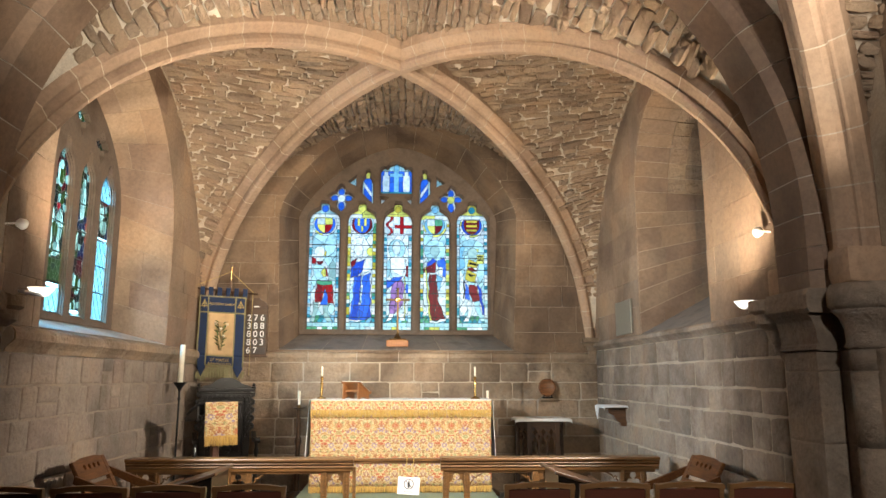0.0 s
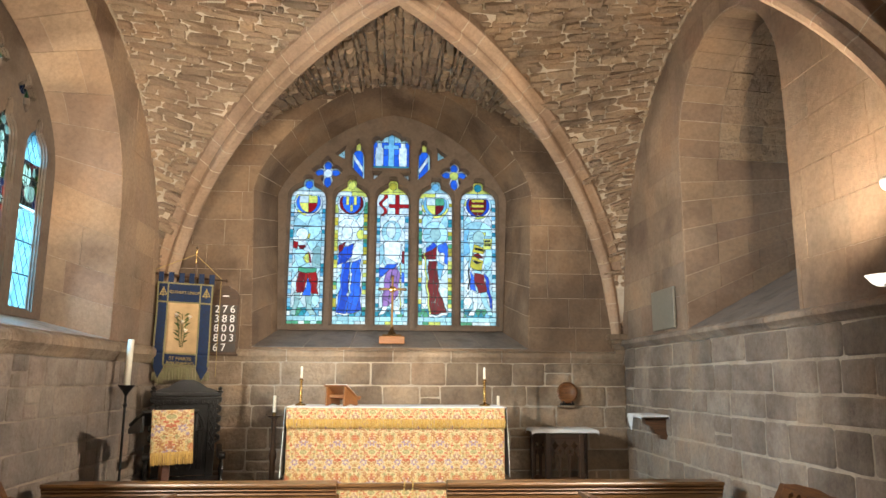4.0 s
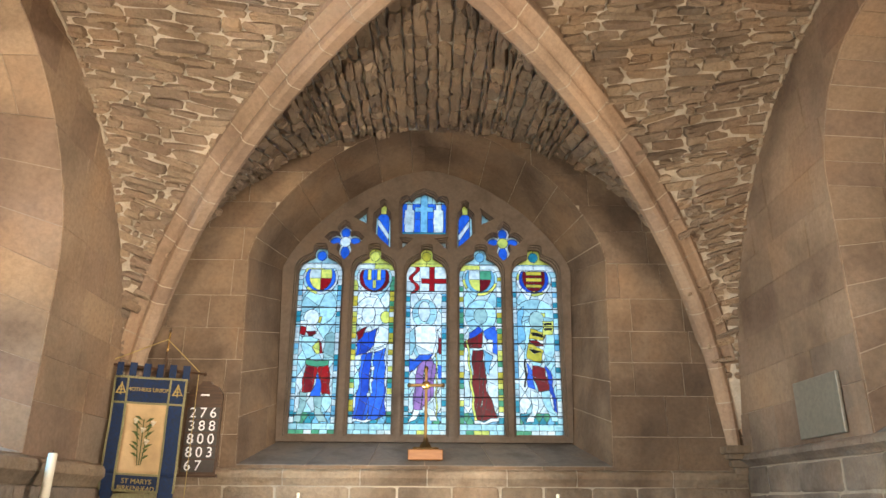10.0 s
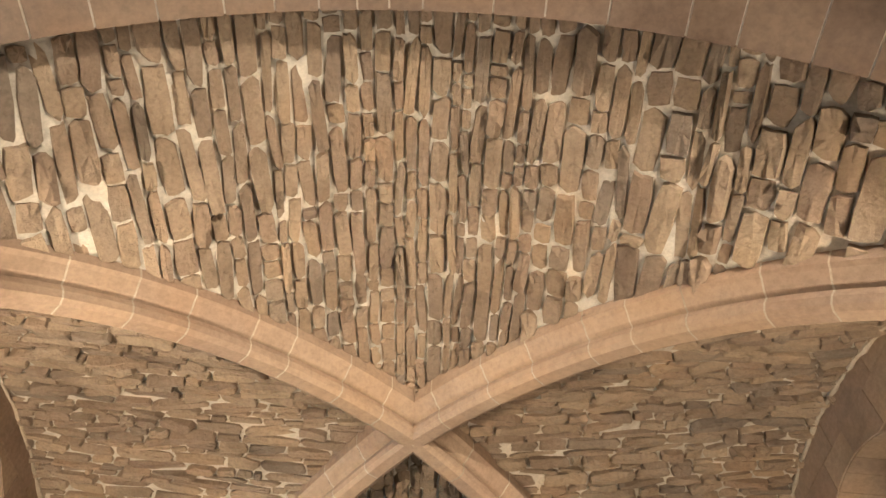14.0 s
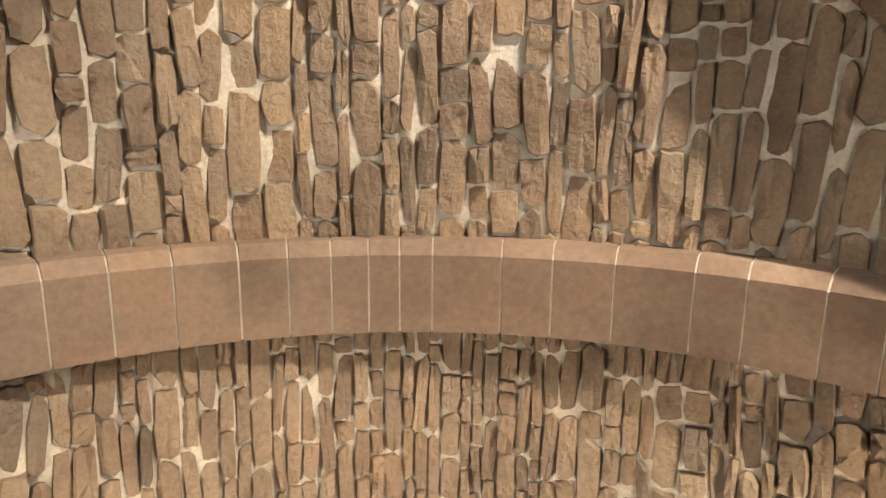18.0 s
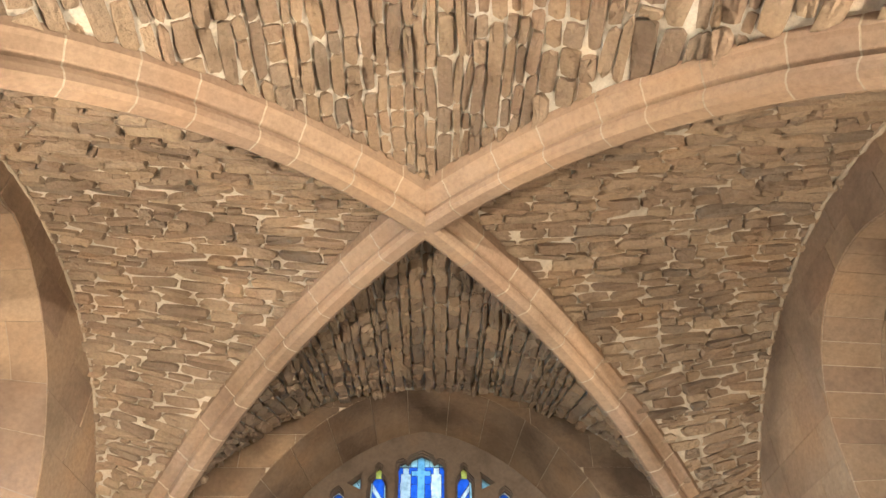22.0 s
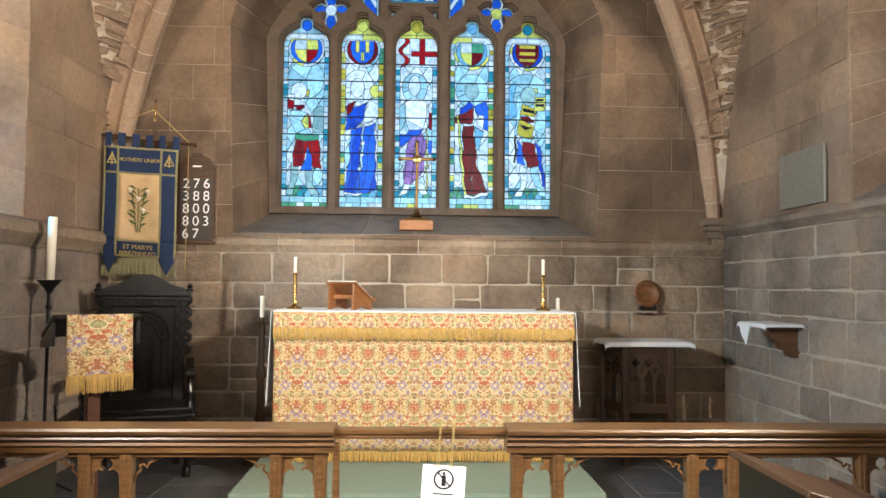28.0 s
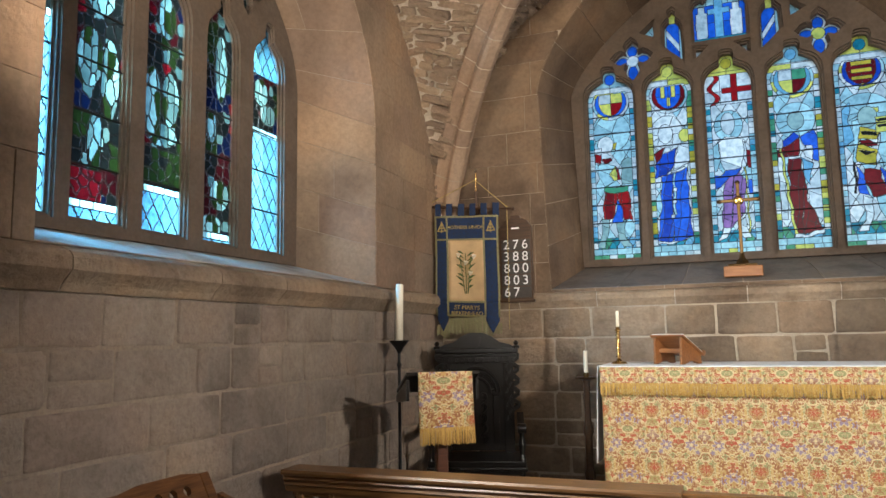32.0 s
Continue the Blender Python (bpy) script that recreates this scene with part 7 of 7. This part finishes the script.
def tracery_head(x0, x1, z0, z1, parent):
    """A pierced cusped panel between two posts."""
    m, w, d = (x0 + x1) / 2, (x1 - x0) / 2 - 0.008, z1 - z0
    half = [(-w, 0.0), (-w, 0.30), (-0.80 * w, 0.42), (-0.52 * w, 0.47), (-0.30 * w, 0.42), (-0.20 * w, 0.47), (-0.48 * w, 0.56), (-0.50 * w, 0.68), (-0.28 * w, 0.80)]
    notch = [(m + a, z0 + b * d) for a, b in half] + [(m, z0 + 0.92 * d)] + [(m - a, z0 + b * d) for a, b in half[::-1]]
    outer = [(x0, z1), (x0, z0)] + notch + [(x1, z0), (x1, z1)]
    flat = planar(outer, [])
    bm = bmesh.new()
    for y in (RY - 0.012, RY + 0.012):
        made = {v: bm.verts.new((v.co.x, y, v.co.y)) for v in flat.verts}
        for f in flat.faces:
            bm.faces.new([made[v] for v in f.verts])
    u, w = [bm.verts.new((p, RY - 0.012, q)) for p, q in outer], [bm.verts.new((p, RY + 0.012, q)) for p, q in outer]
    for k in range(len(outer)):
        bm.faces.new((u[k], u[(k + 1) % len(u)], w[(k + 1) % len(u)], w[k]))
    bmesh.ops.remove_doubles(bm, verts=bm.verts[:], dist=0.0003)
    flat.free()
    part("pierced_panel", bm, OAK, parent)


def cusp(x, sx, parent):
    """A carved cusped bracket in the corner below the rail."""
    z = RZ - 0.138
    pts = [(x, RY, z - 0.12), (x + sx * 0.012, RY, z - 0.085), (x + sx * 0.036, RY, z - 0.06), (x + sx * 0.03, RY, z - 0.042), (x + sx * 0.046, RY, z - 0.036),
           (x + sx * 0.062, RY, z - 0.05), (x + sx * 0.07, RY, z - 0.03), (x + sx * 0.10, RY, z - 0.016), (x + sx * 0.13, RY, z)]
    part("cusped_bracket", tube(pts, 0.0065), OAK, parent)


RAIL = [(-0.085, 0.0), (-0.09, 0.012), (-0.085, 0.026), (-0.07, 0.030), (-0.066, 0.040), (-0.072, 0.050), (-0.060, 0.060), (-0.054, 0.068), (-0.058, 0.080), (-0.046, 0.088), (-0.042, 0.115),
        (0.042, 0.115), (0.046, 0.088), (0.058, 0.080), (0.054, 0.068), (0.060, 0.060), (0.072, 0.050), (0.066, 0.040), (0.07, 0.030), (0.085, 0.026), (0.09, 0.012), (0.085, 0.0)]


def rail(x0, x1, posts, label):
    ob = empty("altar_rail", (0, 0, 0), label, "altar rail", "communion rails")
    part("top_rail", sweep([(a, -b) for a, b in RAIL], [(Vector((x, RY, RZ)), Vector((0, 1, 0)), Vector((0, 0, 1))) for x in (x0, x1)]), OAK, ob, "", False)
    part("foot_rail", box(x0 + 0.03, x1 - 0.03, RY - 0.035, RY + 0.035, FLOOR, FLOOR + 0.07, 0.006), OAK, ob)
    part("under_rail", box(x0 + 0.03, x1 - 0.03, RY - 0.026, RY + 0.026, RZ - 0.140, RZ - 0.112, 0.005), OAK, ob)
    for a, b in posts:
        for p, w in ((a, 0.054), (b, 0.054)):
            part("post", box(p - w / 2, p + w / 2, RY - 0.03, RY + 0.03, FLOOR + 0.07, RZ - 0.113, 0.006), OAK, ob)
            part("post_roll", box(p - 0.009, p + 0.009, RY - 0.036, RY - 0.029, FLOOR + 0.09, RZ - 0.125, 0.003), OAK, ob)
        lo, hi = sorted((a, b))
        tracery_head(lo + 0.026, hi - 0.026, RZ - 0.265, RZ - 0.114, ob)
        if lo - 0.2 > x0:
            cusp(lo - 0.024, -1, ob)
        if hi + 0.2 < x1:
            cusp(hi + 0.024, 1, ob)
    return ob


rail(0.345, 2.35, [(0.395, 0.585), (1.21, 1.40), (2.02, 2.21)], "honey oak altar rail with pierced gothic panels")
rail(-2.43, -0.435, [(-0.50, -0.70), (-1.365, -1.55), (-2.17, -2.36)], "honey oak altar rail with pierced gothic panels")
gate = empty("rail_gate_bar", (-0.045, RY, FLOOR), "slim removable oak bar closing the gap in the rail", "rail bar")
part("bar", sweep([(-0.03, -0.045), (-0.033, -0.035), (-0.028, -0.028), (-0.04, -0.02), (-0.04, -0.008), (-0.03, 0), (0.03, 0), (0.04, -0.008), (0.04, -0.02), (0.028, -0.028), (0.033, -0.035), (0.03, -0.045)],
                  [(Vector((x, 0, RZ - 0.01 - FLOOR)), Vector((0, 1, 0)), Vector((0, 0, 1))) for x in (-0.389, 0.389)]), OAK, gate)
part("hinge_post", box(-0.40, -0.37, -0.02, 0.02, 0, RZ - 0.08 - FLOOR, 0.004), OAK, gate)

# ---- sign hung from the bar ----
sg = empty("notice_card", (0.058, RY - 0.055, 0.355), "white notice card hung on gold cords from the rail bar", "sign")
sg.matrix_basis = sg.matrix_basis @ pose(0, 0, 0, 0, 3.5, 0)
part("card", box(-0.098, 0.098, -0.003, 0.003, -0.072, 0.078, 0.0015), WHITE, sg)
for x in (-0.03, 0.03):
    bm = bmesh.new()
    for dx in (-0.004, 0.004):
        rod((x + dx, -0.002, 0.07), (x + dx * 0.6, 0.0, 0.255), 0.0022, 6, bm)
        rod((x + dx * 0.6, 0.0, 0.255), (x + dx * 0.6, 0.10, 0.262), 0.0022, 6, bm)
    part("cord", bm, THREAD, sg, "twisted gold cord")
part("slash_symbol", rod((-0.029, -0.0045, 0.047), (0.029, -0.0045, -0.011), 0.003, 5), BLACK, sg)
bm = tube(arc(0, -0.004, 0.018, 0.042, 0, 2 * math.pi, 32)[:-1], 0.0036, 5, True)
part("ring_symbol", bm, BLACK, sg)
part("bar_symbol", box(-0.009, 0.009, -0.006, -0.003, -0.012, 0.034, 0.003), BLACK, sg)
part("dot_symbol", lathe([(0.007, 0.0), (0.007, 0.002)], 14), BLACK, sg).matrix_basis = pose(0, -0.003, 0.043, 90)
part("text_line", box(-0.045, 0.045, -0.0042, -0.0025, -0.051, -0.046, 0.0), BLACK, sg)

# ---- prayer desks ----
def prayer_desk(x, sx, label):
    """A small sloping desk; the high edge is towards the middle of the chapel."""
    ob = empty("prayer_desk", (x, -3.51, FLOOR), label, "prayer desk", "prayer desks before the rail")
    bm = bmesh.new()
    a, b = sorted((0.0, sx * 0.46))
    box(a, b, -0.29, 0.29, -0.012, 0.012, 0.004, 1, bm)
    bmesh.ops.transform(bm, matrix=pose(0, 0, 0.715, 0, sx * 17, 0), verts=bm.verts[:])
    part("desk_top", bm, BROWNWOOD, ob, "sloping top with a worn edge")
    bm = box(min(sx * 0.41, sx * 0.435), max(sx * 0.41, sx * 0.435), -0.28, 0.28, 0.01, 0.03, 0.003)
    bmesh.ops.transform(bm, matrix=pose(0, 0, 0.715, 0, sx * 17, 0), verts=bm.verts[:])
    part("book_ledge", bm, BROWNWOOD, ob)
    for y in (-0.25, 0.25):
        part("end_panel", prism([(sx * 0.03, 0.0), (sx * 0.40, 0.0), (sx * 0.38, 0.05), (sx * 0.30, 0.30), (sx * 0.42, 0.575), (sx * 0.03, 0.69)], "y", y - 0.015, y + 0.015), DARKOAK, ob)
    a, b = sorted((sx * 0.03, sx * 0.05))
    part("front_panel", box(a, b, -0.24, 0.24, 0.08, 0.69, 0.004), DARKOAK, ob)
    a, b = sorted((sx * 0.18, sx * 0.42))
    part("kneeling_board", box(a, b, -0.235, 0.235, 0.14, 0.17, 0.006), BROWNWOOD, ob)
    return ob


prayer_desk(1.17, 1, "dark brown sloping prayer desk before the south rail")
prayer_desk(-1.40, -1, "dark brown sloping prayer desk before the north rail")


# ---- folding x-frame armchairs ----
def x_chair(x, y, rz, label):
    ob = empty("folding_armchair", (x, y, FLOOR), label, "armchair", "x-frame armchairs by the walls", rz=rz)
    lean = pose(0, 0.20, 0.42, -28)
    for sx in (-1, 1):
        part("leg", prism([(-0.30, 0.0), (-0.23, 0.0), (0.27, 0.46), (0.27, 0.52), (0.22, 0.50)], "x", sx * 0.27 - 0.016, sx * 0.27 + 0.016), CHAIR_OAK, ob)
        part("leg", prism([(0.30, 0.0), (0.23, 0.0), (-0.27, 0.46), (-0.27, 0.52), (-0.20, 0.50)], "x", sx * 0.235 - 0.016, sx * 0.235 + 0.016), CHAIR_OAK, ob)
        bm = prism([(-0.30, 0.50), (-0.32, 0.55), (-0.28, 0.585), (-0.22, 0.57), (-0.10, 0.575), (0.10, 0.64), (0.36, 0.74), (0.37, 0.69), (0.12, 0.585), (-0.06, 0.525), (-0.20, 0.52)], "x", sx * 0.305 - 0.016, sx * 0.305 + 0.016)
        part("arm", bm, CHAIR_OAK, ob)
        bm = box(sx * 0.25 - 0.03, sx * 0.25 + 0.03, -0.015, 0.015, 0.0, 0.46, 0.005)
        bmesh.ops.transform(bm, matrix=lean, verts=bm.verts[:])
        part("back_post", bm, CHAIR_OAK, ob)
    flat = planar([(-0.22, 0.30), (0.22, 0.30), (0.25, 0.455), (0.12, 0.475), (-0.12, 0.475), (-0.25, 0.455)],
                  [[(c + 0.022 * math.cos(a), 0.40 + 0.022 * math.sin(a)) for a in np.linspace(0, 2 * math.pi, 9)[:-1]] for c in (-0.12, -0.04, 0.04, 0.12)])
    ext = bmesh.ops.extrude_face_region(flat, geom=flat.faces[:])
    for v in ext["geom"]:
        if isinstance(v, bmesh.types.BMVert):
            v.co.z += 0.024
    for v in flat.verts:
        v.co = lean @ Vector((v.co.x, v.co.z - 0.012, v.co.y))
    part("pierced_top_rail", flat, CHAIR_OAK, ob)
    bm = box(-0.22, 0.22, -0.010, 0.010, 0.05, 0.27, 0.004)
    bmesh.ops.transform(bm, matrix=lean, verts=bm.verts[:])
    part("back_panel", bm, CHAIR_OAK, ob)
    part("seat", box(-0.25, 0.25, -0.24, 0.22, 0.42, 0.45, 0.006), CHAIR_OAK, ob)
    return ob


CHAIR_OAK = wood_mat("brown_oak_chair", (0.052, 0.020, 0.006), (0.15, 0.062, 0.019), 0.6)
CHAIR_OAK.node_tree.nodes["Principled BSDF"].inputs["Coat Weight"].default_value = 0.0
CHAIR_OAK.node_tree.nodes["Principled BSDF"].inputs["Specular IOR Level"].default_value = 0.25
x_chair(1.90, -3.95, -90, "brown oak folding armchair with pierced rail, by the south wall")
x_chair(-1.95, -3.75, 90, "brown oak folding armchair with pierced rail, by the north wall")


# ---- upholstered chairs ----
def chapel_chair(at):
    ob = empty("chapel_chair", at, "beech framed stacking chair with a rust red upholstered back", "chair", "row of chairs before the sanctuary")
    for sx in (-1, 1):
        part("back_leg", prism([(-0.25, 0.0), (-0.21, 0.0), (-0.185, 0.45), (-0.235, 0.78), (-0.265, 0.78), (-0.225, 0.45)], "x", sx * 0.19 - 0.012, sx * 0.19 + 0.012), CHAIRWOOD, ob)
        part("front_leg", box(sx * 0.19 - 0.012, sx * 0.19 + 0.012, 0.19, 0.225, 0, 0.43, 0.004), CHAIRWOOD, ob)
        part("side_rail", box(sx * 0.19 - 0.010, sx * 0.19 + 0.010, -0.2, 0.2, 0.38, 0.425, 0.004), CHAIRWOOD, ob)
    pts = [(-0.205, 0.775), (-0.10, 0.788), (0.0, 0.792), (0.10, 0.788), (0.205, 0.775), (0.205, 0.75), (0.10, 0.762), (0.0, 0.766), (-0.10, 0.762), (-0.205, 0.75)]
    part("top_rail", prism(pts, "y", -0.268, -0.235), CHAIRWOOD, ob)
    bm = box(-0.178, 0.178, -0.258, -0.225, 0.50, 0.752, 0.012, 2)
    part("back_pad", bm, UPHOLSTERY, ob, "rust red wool pad")
    part("seat_pad", box(-0.20, 0.20, -0.20, 0.23, 0.425, 0.475, 0.016, 2), UPHOLSTERY, ob, "rust red wool pad")
    return ob


first = chapel_chair((-0.86, -4.98, FLOOR))
for c in first.children:
    c.data.transform(Matrix.Diagonal((1, 1, 1.065, 1)))
for k in range(1, 4):
    copy_thing(first, pose(-0.86 - 0.435 * k, -4.98 - 0.01 * k, FLOOR, 0, 0, random.Random(k).uniform(-1.5, 1.5)))
for k in range(4):
    copy_thing(first, pose(0.78 + 0.435 * k, -4.97 - 0.008 * k, FLOOR, 0, 0, random.Random(k + 9).uniform(-1.5, 1.5)))

# ---- lamps on the capitals ----
GLOW = bpy.data.materials.new("lamp_glow")
GLOW.use_nodes = True
GLOW.node_tree.nodes["Principled BSDF"].inputs["Emission Color"].default_value = (1.0, 0.86, 0.66, 1)
GLOW.node_tree.nodes["Principled BSDF"].inputs["Emission Strength"].default_value = 70.0
DISHGLASS = bpy.data.materials.new("lit_opal_glass")
DISHGLASS.use_nodes = True
for key, value in (("Base Color", (0.8, 0.8, 0.78, 1)), ("Roughness", 0.3), ("Emission Color", (1.0, 0.92, 0.78, 1)), ("Emission Strength", 0.8)):
    DISHGLASS.node_tree.nodes["Principled BSDF"].inputs[key].default_value = value
for lx, ly, lz in LAMPS:
    if ly < -5.5:
        continue
    ob = empty("uplighter", (lx, ly, lz - 0.02), "small white uplighter on an arm beside the capital", "lamp", "uplighters by the capitals")
    part("dish", lathe([(0.03, 0.0), (0.05, 0.012), (0.075, 0.045), (0.08, 0.05), (0.07, 0.05), (0.045, 0.022), (0.01, 0.016)], 20), DISHGLASS, ob, "lit opal glass dish", True)
    part("bulb", lathe([(0.004, 0.016), (0.022, 0.022), (0.022, 0.034), (0.006, 0.042)], 12), GLOW, ob, "glowing bulb")
    part("arm", box(-0.02, 0.02, -0.24, -0.02, -0.005, 0.012, 0.003), LAMPWHITE, ob)
for lx, ly, lz in SPOTS:
    sp = empty("spotlight", (lx, ly, lz), "small white round spotlight on the side wall", "lamp", "spotlights on the walls")
    part("head", lathe([(0.012, -0.034), (0.032, -0.02), (0.037, 0.016), (0.034, 0.022), (0.028, 0.016), (0.01, 0.012)], 20), LAMPWHITE, sp, "", True).matrix_basis = pose(0, 0.03, 0, -100, 0, 18 if lx > 0 else -18)
    part("arm", rod((0, 0.0, 0), (0.075 if lx > 0 else -0.085, -0.02, -0.01), 0.007), LAMPWHITE, sp)

# ---- paving of the sanctuary ----
rp = random.Random(21)
x = XN
while x < XS - 0.05:
    w = rp.uniform(0.36, 0.52)
    if XS - x - w < 0.25:
        w = XS - x
    y = 0.0
    while y > -5.0:
        d = rp.uniform(0.45, 0.85)
        bm = box(x + 0.004, x + w - 0.004, max(y - d, -5.2) + 0.004, y - 0.004, FLOOR - 0.02, FLOOR + rp.uniform(-0.001, 0.0015), 0.004)
        part("flagstone", bm, PAVING, floor)
        y -= d
    x += w
bm = box(-2.9, 2.9, YW, -5.2, FLOOR - 0.02, FLOOR, 0.0)
tagged(part("floor_west", bm, PAVING), "dark stone paved floor west of the sanctuary", "floor", kind="structure")


# ---- each thing stands on its own base ----
for ob in list(scene.objects):
    if ob.type == "EMPTY" and ob.parent is None and ob.matrix_basis.is_identity and ob.children:
        pts = [c.matrix_basis @ Vector(v) for c in ob.children for v in c.bound_box]
        base = Vector(((min(p.x for p in pts) + max(p.x for p in pts)) / 2, (min(p.y for p in pts) + max(p.y for p in pts)) / 2, min(p.z for p in pts)))
        ob.location = base
        for c in ob.children:
            c.matrix_parent_inverse = Matrix.Translation(-base)
